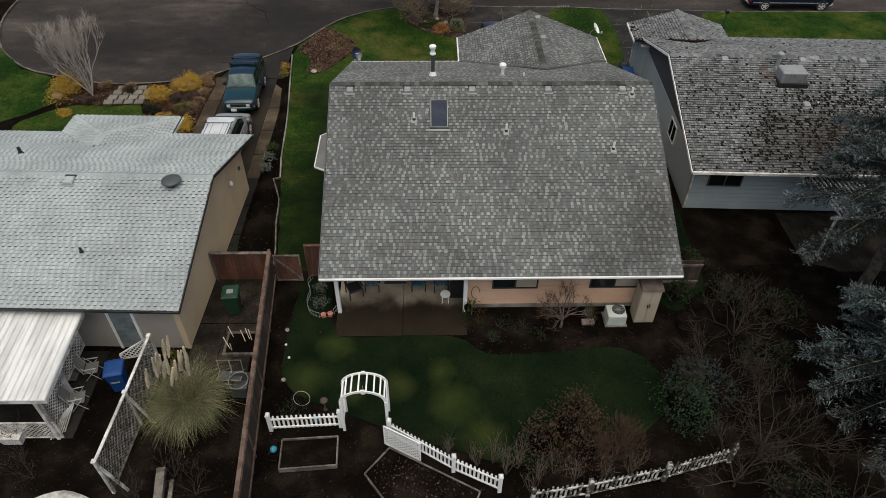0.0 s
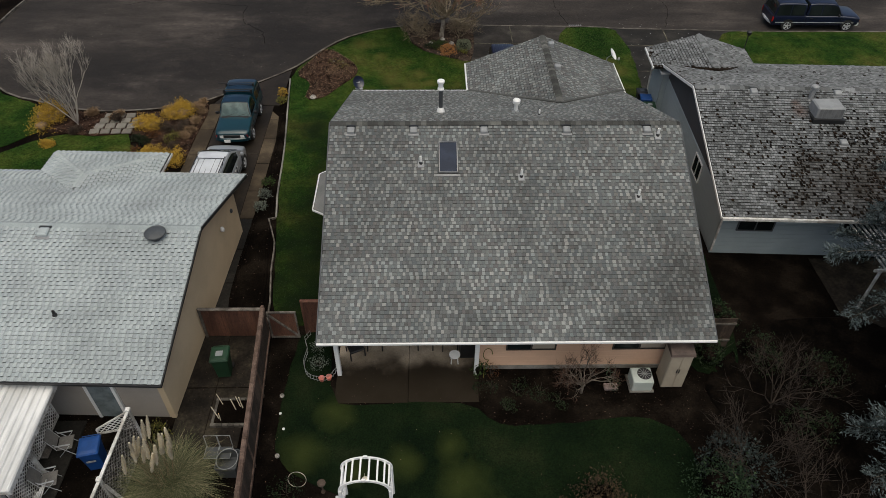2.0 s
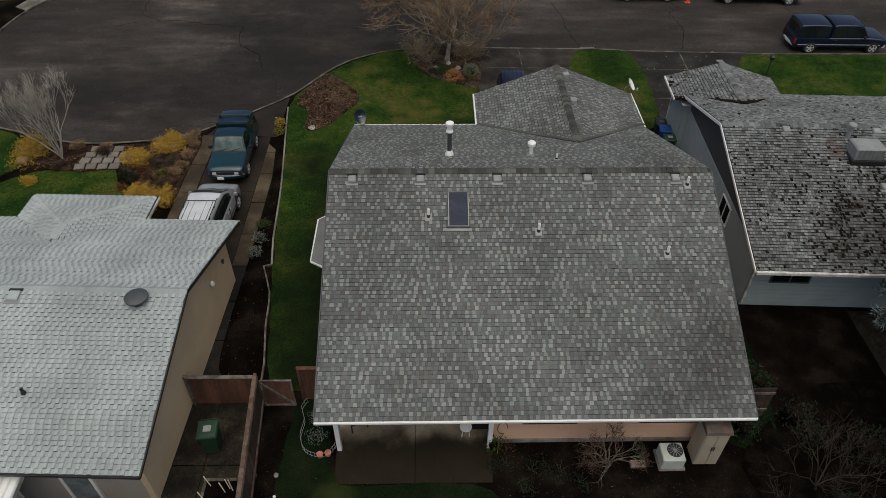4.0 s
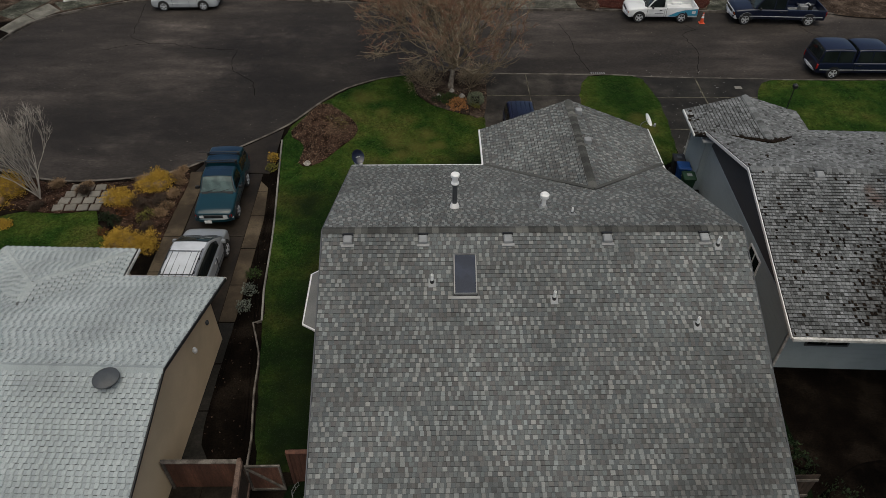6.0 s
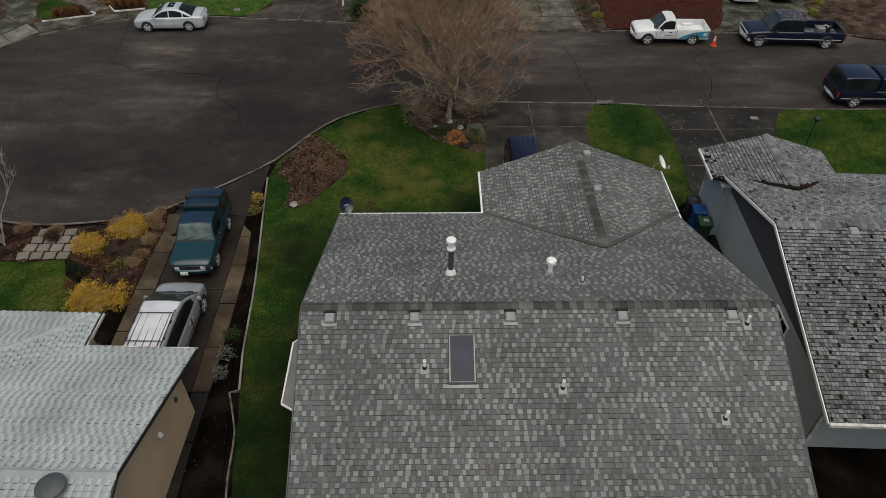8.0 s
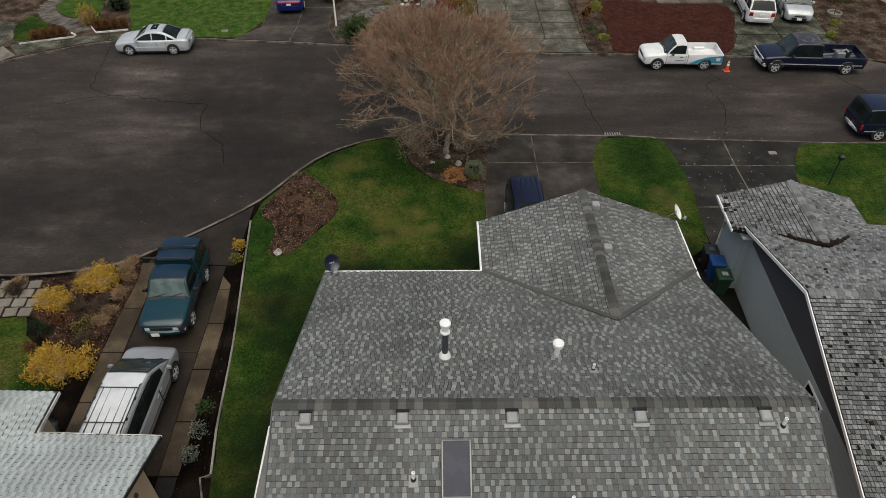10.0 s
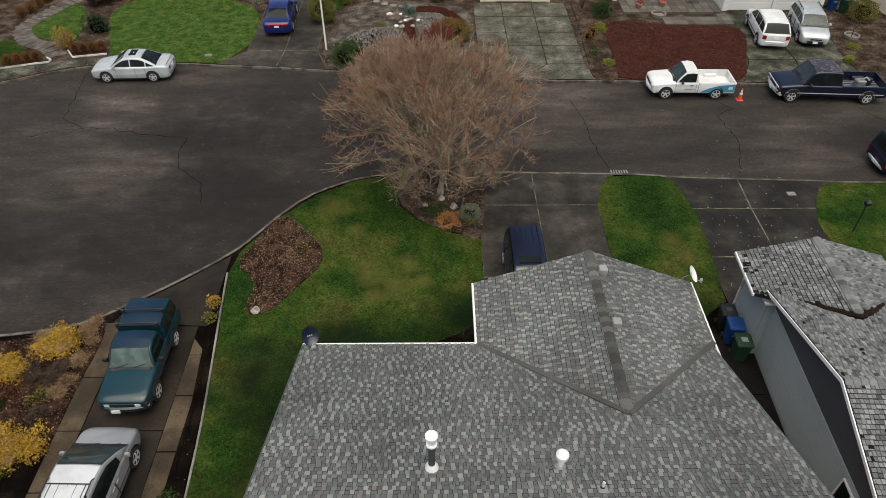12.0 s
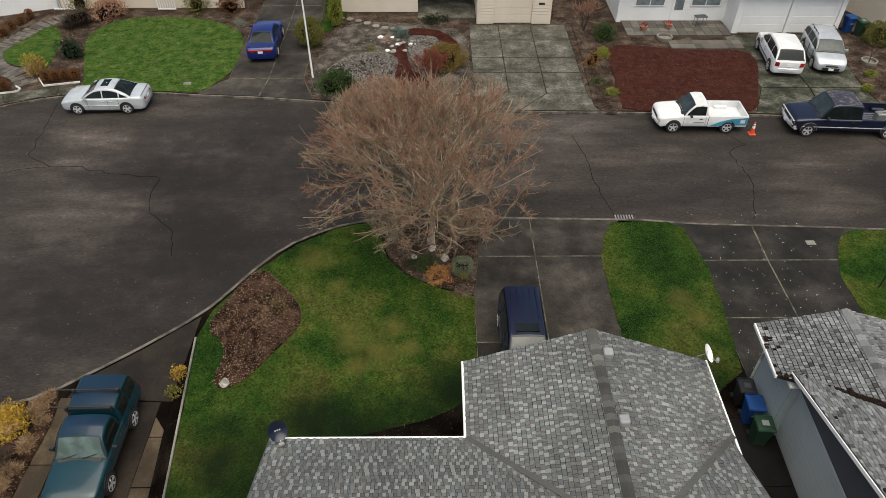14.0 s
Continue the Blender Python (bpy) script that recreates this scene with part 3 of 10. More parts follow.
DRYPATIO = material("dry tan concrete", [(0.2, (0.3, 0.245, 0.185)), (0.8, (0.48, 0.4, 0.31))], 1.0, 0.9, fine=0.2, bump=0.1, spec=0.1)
MOSSDRIVE = material("dark mossy gravelled concrete", [(0.2, (0.024, 0.026, 0.018)), (0.5, (0.05, 0.052, 0.039)), (0.8, (0.115, 0.113, 0.092))], 1.3, 0.85, fine=0.6, fine_scale=9, bump=0.3, spec=0.15, mid=0.35, mid_scale=1.5)
MOSSPAD = material("mossy brown-black concrete", [(0.2, (0.012, 0.0095, 0.0075)), (0.5, (0.02, 0.016, 0.012)), (0.85, (0.036, 0.03, 0.021))], 0.9, 0.8, fine=0.45, fine_scale=9, bump=0.2, spec=0.15, mid=0.4, mid_scale=2.0)
PASSAGE = material("concrete blackened for gap shade", [(0.2, (0.0045, 0.004, 0.0036)), (0.8, (0.009, 0.008, 0.0072))], 1.2, 0.6, fine=0.25, fine_scale=8, bump=0.1, spec=0.2)
WETSHADEBROWN = material("wet brown concrete darkened for vehicle shade", [(0.2, (0.0095, 0.0066, 0.0044)), (0.8, (0.025, 0.0182, 0.0122))], 1.2, 0.6, fine=0.25, fine_scale=8, bump=0.1, spec=0.25)


def panels(name, label, quads, mat, joint=0.025, top=0.012, fill=None):
    """A drive or walk made of single cast panels: each quad is four corners on the plan."""
    base = Geo()
    xs = [p[0] for q in quads for p in q]
    owner = thing(name, label, "driveway", kind="structure")
    for q in quads:
        c = np.mean(np.array(q, float), axis=0)
        q2 = [tuple(np.array(p) + (c - np.array(p)) / max(1e-6, np.linalg.norm(c - np.array(p))) * joint) for p in q]
        inner = [tuple(np.array(p) + (c - np.array(p)) / max(1e-6, np.linalg.norm(c - np.array(p))) * 0.03) for p in q2]
        z = top + float(rng.uniform(-0.004, 0.004))
        gg = Geo().rings([[(x, y, -0.1) for x, y in q2], [(x, y, z - 0.012) for x, y in q2], [(x, y, z) for x, y in inner]])
        part("panel", gg, mat[len(owner.children) % len(mat)] if isinstance(mat, list) else mat, owner)
    if fill:
        g = Geo()
        for q in quads:
            g.add([(x, y, top - 0.004) for x, y in q], [tuple(range(len(q)))])
        part("joint_filler", g, fill, owner, "pale mossy joints between the panels")["kind"] = "stuff"
    return owner


def grid(xs, ys):
    return [[(xs[i], ys[j]), (xs[i + 1], ys[j]), (xs[i + 1], ys[j + 1]), (xs[i], ys[j + 1])] for i in range(len(xs) - 1) for j in range(len(ys) - 1)]


# the panels nearest the garage take the darker of the two concretes
panels("driveway_front", "dark damp concrete driveway before the grey garage", grid([2.15, 4.9, 7.75], [34.6, 38.6, 43.4]) +
       [[(2.15, 43.4), (4.9, 43.4), (4.9, 45.9), (2.15, 45.9)], [(4.9, 43.4), (7.9, 43.4), (8.95, 45.8), (4.9, 45.9)]],
       [WETDRIVE, DAMPDRIVE, WETDRIVE, DAMPDRIVE, DAMPDRIVE, DAMPDRIVE], 0.014, fill=JOINT)
panels("driveway_right", "dark damp concrete driveway with pale joints", grid([11.85, 14.85, 18.05], [35.2, 39.8, 43.1]) +
       [[(11.85, 43.1), (14.85, 43.1), (14.95, 45.4), (11.4, 45.62)], [(14.85, 43.1), (18.3, 43.1), (19.8, 45.15), (14.95, 45.4)]], WETDRIVE, 0.018, fill=JOINT)
# centre panels: shade round the vehicles is put into the wet brown
panels("driveway_left", "damp brown concrete driveway with two parked vehicles",
       [[(-12.5, a), (-11.7, a), (-11.7, b), (-12.5, b)] for a, b in ((26.4, 29.2), (29.2, 31.4), (31.4, 33.6), (33.6, 36.2))] +
       [[(-11.68, 26.4), (-8.95, 26.4), (-8.95, 31.4), (-11.68, 31.4)], [(-11.68, 31.4), (-8.95, 31.4), (-8.95, 36.0), (-11.68, 36.0)],
        [(-12.3, 36.2), (-8.62, 36.0), (-8.55, 40.0), (-10.25, 38.42), (-11.95, 37.02)]] +
       [[(-8.95, a), (-8.3, a), (-8.3, b), (-8.95, b)] for a, b in ((26.4, 28.4), (28.4, 30.6), (30.6, 32.8), (32.8, 34.6))] +
       [[(-8.95, 34.6), (-8.3, 34.6), (-8.95, 35.4)]], [BROWNDRIVE] * 4 + [WETSHADEBROWN] * 3 + [BROWNDRIVE] * 5, 0.015)
# near-black slab laid in the gap: its colour stands for shade
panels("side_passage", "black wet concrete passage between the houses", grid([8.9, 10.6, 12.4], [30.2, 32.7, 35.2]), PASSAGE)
panels("side_walk", "dark concrete walk along the beige gable wall", [[(-9.0, a), (-8.0, a), (-7.9, b), (-8.95, b)] for a, b in ((20.2, 22.4), (22.4, 24.4), (24.4, 26.4))], WETDRIVE)


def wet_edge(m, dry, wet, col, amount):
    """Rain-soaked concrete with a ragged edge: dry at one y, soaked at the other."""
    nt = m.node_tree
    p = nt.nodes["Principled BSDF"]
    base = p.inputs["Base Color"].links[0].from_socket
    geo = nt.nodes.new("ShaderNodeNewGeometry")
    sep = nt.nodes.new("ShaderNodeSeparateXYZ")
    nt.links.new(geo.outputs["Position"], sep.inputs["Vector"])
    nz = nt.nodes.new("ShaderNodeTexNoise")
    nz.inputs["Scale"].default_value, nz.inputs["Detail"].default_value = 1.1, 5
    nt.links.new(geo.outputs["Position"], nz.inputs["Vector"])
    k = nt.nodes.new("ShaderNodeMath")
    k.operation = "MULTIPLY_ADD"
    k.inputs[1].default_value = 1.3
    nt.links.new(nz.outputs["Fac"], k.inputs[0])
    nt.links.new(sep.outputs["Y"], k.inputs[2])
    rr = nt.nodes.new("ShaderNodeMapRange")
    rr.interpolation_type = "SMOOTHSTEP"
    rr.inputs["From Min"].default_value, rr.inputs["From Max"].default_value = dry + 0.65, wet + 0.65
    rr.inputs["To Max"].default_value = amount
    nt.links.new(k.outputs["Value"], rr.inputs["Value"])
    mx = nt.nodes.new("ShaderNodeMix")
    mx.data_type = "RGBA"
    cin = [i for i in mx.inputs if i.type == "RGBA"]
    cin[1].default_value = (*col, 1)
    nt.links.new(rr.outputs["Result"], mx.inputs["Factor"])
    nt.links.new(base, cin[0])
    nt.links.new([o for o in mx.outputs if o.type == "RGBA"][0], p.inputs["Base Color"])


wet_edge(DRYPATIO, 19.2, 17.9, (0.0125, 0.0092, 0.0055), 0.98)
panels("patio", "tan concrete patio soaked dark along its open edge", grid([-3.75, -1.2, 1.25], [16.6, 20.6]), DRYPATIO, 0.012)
panels("side_yard_slab", "dark concrete pad beside the beige house", grid([-9.0, -7.9, -6.7], [14.9, 17.3, 19.7]), MOSSPAD)
panels("driveway_far", "blotched old concrete driveway across the street", grid([2.9, 4.9, 7.1, 9.5], [57.4, 59.9, 61.9, 64.4, 66.8]) +
       [[(2.6, 55.6), (5.4, 55.5), (7.1, 57.4), (2.9, 57.4)], [(5.4, 55.5), (9.9, 55.4), (9.5, 57.4), (7.1, 57.4)]], OLDDRIVE, 0.03, fill=DARKJOINT)
panels("driveway_blue_car", "dark wet concrete driveway with a parked blue sedan", grid([-11.8, -9.4, -7.3], [59.2, 62.4, 66, 70, 74]) +
       [[(-13.2, 57.4), (-9.6, 57.1), (-9.4, 59.2), (-11.8, 59.2)], [(-9.6, 57.1), (-6.4, 56.7), (-7.3, 59.2), (-9.4, 59.2)]], DAMPDRIVE, fill=JOINT)
panels("driveway_white_house", "mossy gravelled concrete driveway before the white house", grid([19.9, 22.8, 26.3], [58.0, 61.5, 65.2]) +
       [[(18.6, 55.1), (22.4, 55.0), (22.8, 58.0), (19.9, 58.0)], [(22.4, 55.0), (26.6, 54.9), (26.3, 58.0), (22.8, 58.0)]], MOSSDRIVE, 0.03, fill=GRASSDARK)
panels("driveway_corner", "grey brown mossy drive at the turning circle", [[(-30.6, 54.6), (-29.0, 53.7), (-28.0, 56.2), (-29.6, 57.4)], [(-29.6, 57.4), (-28.0, 56.2), (-27.5, 57.4), (-28.6, 60.0), (-31.0, 60.5)]], MOSSDRIVE)
panels("sidewalk_corner", "pale weathered pavement beside the turning circle", [[(-28.3, 51.6), (-29.3, 52.2), (-28.6, 54.6), (-27.4, 53.6)], [(-27.4, 53.6), (-28.6, 54.6), (-27.7, 56.4), (-26.3, 55.1)]], PALEWALK)
panels("sidewalk_far", "dark paved walk along the far kerb", [[(-26.2, 55.1), (-24.0, 56.4), (-24.4, 57.4), (-27.4, 56.5)], [(-24.0, 56.4), (-21.2, 57.3), (-21.6, 58.2), (-24.4, 57.4)],
                                                             [(-21.2, 57.3), (-19.6, 57.5), (-19.9, 58.3), (-21.6, 58.2)]], MOSSDRIVE)

MOWN = material("short mown lawn", [(0.15, (0.0218, 0.0522, 0.0095)), (0.5, (0.0420, 0.0808, 0.0152)), (0.9, (0.0798, 0.1064, 0.0285))], 0.55, 0.9, fine=0.5, fine_scale=9, bump=1.0, bump_scale=30, spec=0.04, mid=0.2, mid_scale=1.2)
MOWNBLADE = material("mown grass tips", [(0.0, (0.0294, 0.0627, 0.0114)), (0.6, (0.0588, 0.0997, 0.0190)), (1.0, (0.1092, 0.1235, 0.0427))], 2.0, 0.9, rand="island", fine=0, bump=0, spec=0.2)
LAWN_FRONT = [(-8.45, 38.9), (-8.15, 36), (-7.7, 31.75), (-7.45, 28), (-7.25, 26.4), (-7.0, 24.6), (-6.62, 21.5), (-6.3, 20.1), (-3.7, 20.1), (-3.7, 32.2), (2.0, 32.2), (2.1, 35.0), (2.18, 41.0),
              (1.2, 41.3), (0.2, 41.75), (-0.7, 42.3), (-1.45, 43.3), (-1.75, 44.5), (-1.9, 45.84), (-2.5, 45.66), (-3.75, 45.27), (-5.5, 44.15), (-6.75, 42.65), (-8.2, 40.3)]
LAWN_MID = [(7.72, 35.4), (7.68, 40), (7.74, 43.4), (8.1, 44.8), (8.65, 45.6), (9.9, 45.68), (11.2, 45.6), (11.8, 45.2), (12.15, 42.5), (12.05, 40.3), (11.75, 37.2), (9.6, 35.4)]
LAWN_RIGHT = [(19.3, 45.0), (18.7, 44.7), (18.1, 43.6), (17.5, 42), (17.45, 38), (17.5, 36.5), (40, 36.5), (70, 37), (70, 44.5), (30, 44.9)]
LAWN_REAR = rounded([(-5.2, 19.6), (-5.5, 17), (-5.25, 14.4), (-3.0, 13.2), (-0.6, 12.2), (2.6, 11.2), (5.5, 11.6), (7.9, 13.2), (8.0, 14.8), (7.0, 15.9), (4, 15.7), (1.9, 15.7), (0.6, 16.55), (-3.6, 16.55), (-3.9, 17.4), (-4.2, 19.6)], 0.5)
LAWN_FAR = rounded([(-19.9, 57.9), (-16.5, 57.75), (-14.5, 57.6), (-13.1, 57.65), (-12.35, 58.8), (-11.8, 60.4), (-11.75, 62.3), (-12.2, 65.0), (-13.4, 66.5), (-15.6, 67.7), (-18.6, 67.9), (-21.05, 67.5), (-22.1, 66.0), (-22.2, 64.1), (-21.2, 61.2), (-20.4, 59.05)], 0.6)
LAWN_FAR_LEFT = rounded([(-26.9, 62.6), (-26.3, 64.4), (-25.5, 66.5), (-24.35, 65.4), (-23.7, 63.5), (-23.3, 60.4), (-24.6, 60.65), (-25.9, 61.2)], 0.6)
LAWN_FAR_CORNER = [(-27.3, 57.0), (-26.4, 57.3), (-25.2, 58.5), (-26.3, 59.8), (-27.9, 61.0), (-28.2, 59.2)]
LAWN_FAR_DRIVE = [(-7.2, 65.6), (-6.5, 65.6), (-5.6, 68), (-5.6, 72), (-7.2, 72)]
LAWN_WEST = [(-26.5, 39.7), (-24.2, 37.2), (-22.4, 36.4), (-21.4, 35.6), (-20.6, 33.6), (-21.8, 32.2), (-23.5, 31.0), (-32, 31.0), (-40, 36), (-30, 44)]
LAWN_WEST_HOUSE = rounded([(-20.0, 32.9), (-17.5, 33.4), (-16.2, 33.5), (-15.6, 32.2), (-14.6, 31.4), (-13.4, 30.2), (-13.6, 29.2), (-16, 28.6), (-20.5, 29), (-22, 31)], 0.6)
LAWN_GAP = rounded([(9.2, 17.8), (10.6, 17.9), (11.1, 20.5), (11.2, 24.5), (11.3, 29.0), (11.0, 32.6), (9.4, 32.6), (8.75, 29.0), (8.75, 20.0)], 0.6)


def edge_noise(poly, amount=0.05):
    return [(x + float(rng.normal(0, amount)), y + float(rng.normal(0, amount))) for x, y in poly]


def lawn(poly, mat, label, blades, size=0.04, blade=BLADE):
    dense = []
    for i in range(len(poly)):
        a, b = np.array(poly[i - 1]), np.array(poly[i])
        k = max(1, int(np.linalg.norm(b - a) / 0.35))
        dense += [tuple(a + (b - a) * s / k) for s in range(k)]
    dense = edge_noise(dense, 0.025)
    n = len(dense)
    g = Geo()
    tris = geometry.tessellate_polygon([[Vector((x, y, 0)) for x, y in dense]])
    g.add([(x, y, 0.035) for x, y in dense] + [(x, y, -0.02) for x, y in dense], list(tris) + [(i, (i + 1) % n, n + (i + 1) % n, n + i) for i in range(n)])
    own = solo("lawn", g, mat, label, "lawn", kind="structure")
    # tufts of blades
    xs, ys = [p[0] for p in poly], [p[1] for p in poly]
    g = Geo()
    made = 0
    while made < blades:
        x, y = rng.uniform(max(min(xs), -32), min(max(xs), 34)), rng.uniform(min(ys), max(ys))
        made += 1
        if not inside(x, y, poly):
            continue
        for _ in range(2):
            a = rng.uniform(0, 6.28)
            h, s = size * rng.uniform(0.25, 0.7), size * rng.uniform(0.3, 0.6)
            dx, dy = math.cos(a) * s, math.sin(a) * s
            lx, ly = rng.normal(0, 0.6 * size, 2)
            g.add([(x - dx, y - dy, 0.03), (x + dx, y + dy, 0.03), (x + lx, y + ly, 0.035 + h)], [(0, 1, 2)])
    tufts = part("grass_tufts", g, blade, own)
    tufts["kind"] = "stuff"
    return own


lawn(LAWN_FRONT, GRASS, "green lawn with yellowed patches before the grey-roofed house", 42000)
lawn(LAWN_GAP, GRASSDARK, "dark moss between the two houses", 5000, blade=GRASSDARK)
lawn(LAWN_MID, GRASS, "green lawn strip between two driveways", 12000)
lawn(LAWN_RIGHT, GRASS, "green lawn beside the street", 7000)
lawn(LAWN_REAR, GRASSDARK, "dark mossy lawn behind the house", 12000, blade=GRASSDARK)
lawn(LAWN_FAR, MOWN, "mown green lawn across the street", 18000, blade=MOWNBLADE)
lawn(LAWN_FAR_LEFT, MOWN, "small green lawn beside a paved path", 4000, blade=MOWNBLADE)
lawn(LAWN_FAR_CORNER, GRASS, "small green lawn at the turning circle", 500)
lawn(LAWN_FAR_DRIVE, GRASS, "narrow green lawn beside a driveway", 500)
lawn(LAWN_WEST, GRASS, "green lawn beside the turning circle", 3000)
lawn(LAWN_WEST_HOUSE, GRASS, "green lawn before the pale-roofed house", 3500)


def bed(poly, mat, label, chips=0, chipmat=CHIP, h=0.06, size=0.032, step=0.35):
    """A planting bed: a low uneven mound with litter on it."""
    p = rounded(poly, step)
    n = len(p)
    c = np.mean(np.array(p), axis=0)
    rs = [[(x, y, -0.02) for x, y in p]]
    for s, hh in ((0.98, 0.6), (0.86, 0.85), (0.55, 1.0), (0.2, 1.0)):
        rs.append([(c[0] + (x - c[0]) * s, c[1] + (y - c[1]) * s, h * hh + float(rng.normal(0, 0.012)) + 0.03) for x, y in p])
    own = solo("planting_bed", Geo().rings(rs), mat, label, "planting bed", kind="structure")
    if chips:
        g = Geo()
        xs, ys = [q[0] for q in p], [q[1] for q in p]
        for _ in range(chips):
            x, y = rng.uniform(min(xs), max(xs)), rng.uniform(min(ys), max(ys))
            if inside(x, y, p):
                a, s = rng.uniform(0, 6.28), size * rng.uniform(0.4, 1.3)
                z = h + 0.035
                ux, uy, k = math.cos(a) * s, math.sin(a) * s, rng.uniform(0.3, 0.8)
                g.add([(x - ux, y - uy, z), (x + uy * k, y - ux * k, z + rng.uniform(0, s)), (x + ux, y + uy, z + rng.uniform(0, s)), (x - uy * k, y + ux * k, z + rng.uniform(0, 0.4 * s))], [(0, 1, 2, 3)])
        t = part("litter", g, chipmat, own)
        t["kind"] = "stuff"
    return own


# darker copy of the soil: shade under the conifers put into it
SHADED_SOIL = material("black soil darkened for conifer shade", [(0.3, (0.0028, 0.0021, 0.0017)), (0.7, (0.0075, 0.0056, 0.0044))], 0.8, 0.95, fine=0.5, fine_scale=14, bump=1.0, bump_scale=14, spec=0.03)
GREYBED = material("grey brown stony soil", [(0.3, (0.0364, 0.0299, 0.0247)), (0.6, (0.078, 0.0676, 0.0572)), (0.85, (0.143, 0.1274, 0.1105))], 0.9, 0.95, fine=0.5, fine_scale=12, bump=0.8, bump_scale=20, spec=0.05)


bed([(-6.85, 42.5), (-5.7, 41.7), (-4.75, 40.4), (-4.7, 39.3), (-5.5, 38.0), (-6.3, 36.8), (-7.1, 36.5), (-7.35, 36.8), (-7.25, 38.1), (-7.6, 38.8), (-8.15, 39.6)], REDSOIL, "oval planting bed of bark and dry stalks in the lawn", 9000, LITTER, size=0.026)
bed([(9.3, 17.4), (9.7, 15.4), (10.4, 13.4), (12.0, 11.6), (15.0, 12.0), (17.0, 16.0), (17.0, 19.8), (13.6, 20.3), (11.6, 19.4)], SHADED_SOIL, "black leaf mould under the conifers", h=0.02)
bed([(-3.6, 32.3), (1.95, 32.3), (2.02, 35.9), (1.3, 35.7), (0.4, 35.25), (-1.2, 34.8), (-3.0, 34.2), (-3.65, 33.4)], SOIL, "dark soil bed along the front wall", 500, h=0.04)
bed([(-1.85, 45.85), (-1.7, 44.5), (-1.4, 43.35), (-0.65, 42.38), (0.22, 41.83), (1.2, 41.38), (2.15, 41.1), (2.15, 45.85)], LEAFSOIL, "planting bed with rocks under the bare street tree", 3200, LITTER)
bed([(11.2, 55.6), (15, 55.45), (18.5, 55.35), (19.6, 57.6), (20.8, 62.4), (16.5, 62.95), (11.9, 63.4), (11.4, 59)], MULCH, "bed of red-brown bark mulch across the street", 9000, material("red bark chips", [(0.0, (0.03, 0.012, 0.01)), (0.85, (0.085, 0.034, 0.027)), (1.0, (0.2, 0.12, 0.09))], 0.6, 0.95, rand="island", fine=0.2, bump=0), step=1.0)
bed([(-8.3, 21), (-7.0, 21), (-7.35, 25), (-7.6, 28), (-7.8, 31.7), (-8.2, 36), (-8.5, 38.6), (-8.6, 36), (-8.28, 34), (-8.28, 28)], SOIL, "narrow dark planting strip beside the lawn edging", 250, h=0.03)
bed([(-18.6, 35.2), (-15.0, 35.4), (-12.6, 36.2), (-12.45, 33), (-12.7, 30.2), (-14.5, 31.6), (-15.7, 33.1), (-18, 33.0), (-21, 33.8), (-20.6, 35.7)], REDSOIL, "dry shrub bed beside the turning circle", 7000)
bed([(9.75, 55.5), (11.1, 55.4), (11.3, 59), (11.8, 63.6), (12.6, 66.0), (10.2, 68), (9.9, 63), (9.7, 58)], LEAFSOIL, "weedy gravel strip beside the driveway", 2500)
bed([(26.5, 55.0), (33, 54.6), (33, 64), (28.2, 65), (26.5, 62)], LEAFSOIL, "brown leaf-strewn bed beside the driveway", 3500)
bed([(-6.3, 57.2), (-2, 56.3), (2.5, 55.9), (2.75, 60), (2.5, 65.2), (0.2, 66.6), (-4.0, 67.2), (-6.0, 65.6), (-6.9, 61)], GREYBED, "rock garden across the street", 9000, GRAVEL, size=0.03)
bed([(-5.9, 60.2), (-4.6, 62.0), (-2.6, 62.3), (-1.2, 60.5), (-1.8, 58.6), (-4, 57.6), (-5.8, 58.3)], SOIL, "bed of pale gravel in the rock garden", 14000, GRAVEL, h=0.1, size=0.035)
bed([(-0.9, 64.7), (0.6, 64.5), (1.4, 62.6), (0.7, 60.6), (-0.4, 60.2), (-1.1, 62.5)], SOIL, "bed of pale gravel beside red mulch", 9000, GRAVEL, h=0.12, size=0.035)
bed([(-1.9, 65.0), (-0.9, 66.0), (0.9, 65.6), (2.1, 63.8), (2.2, 62.6), (1.6, 62.5), (1.2, 64.0), (0.3, 64.9), (-0.9, 65.0)], MULCH, "curved band of red mulch", 1500, MULCH, h=0.14)
bed([(-1.4, 63.8), (-1.1, 61.6), (-0.6, 59.6), (0.2, 58.8), (0.1, 57.6), (-1.6, 58.0), (-2.0, 61.0), (-1.9, 63.2)], MULCH, "curved band of red mulch", 1200, MULCH, h=0.13)
# ---- shingles ----
TABCACHE = {}


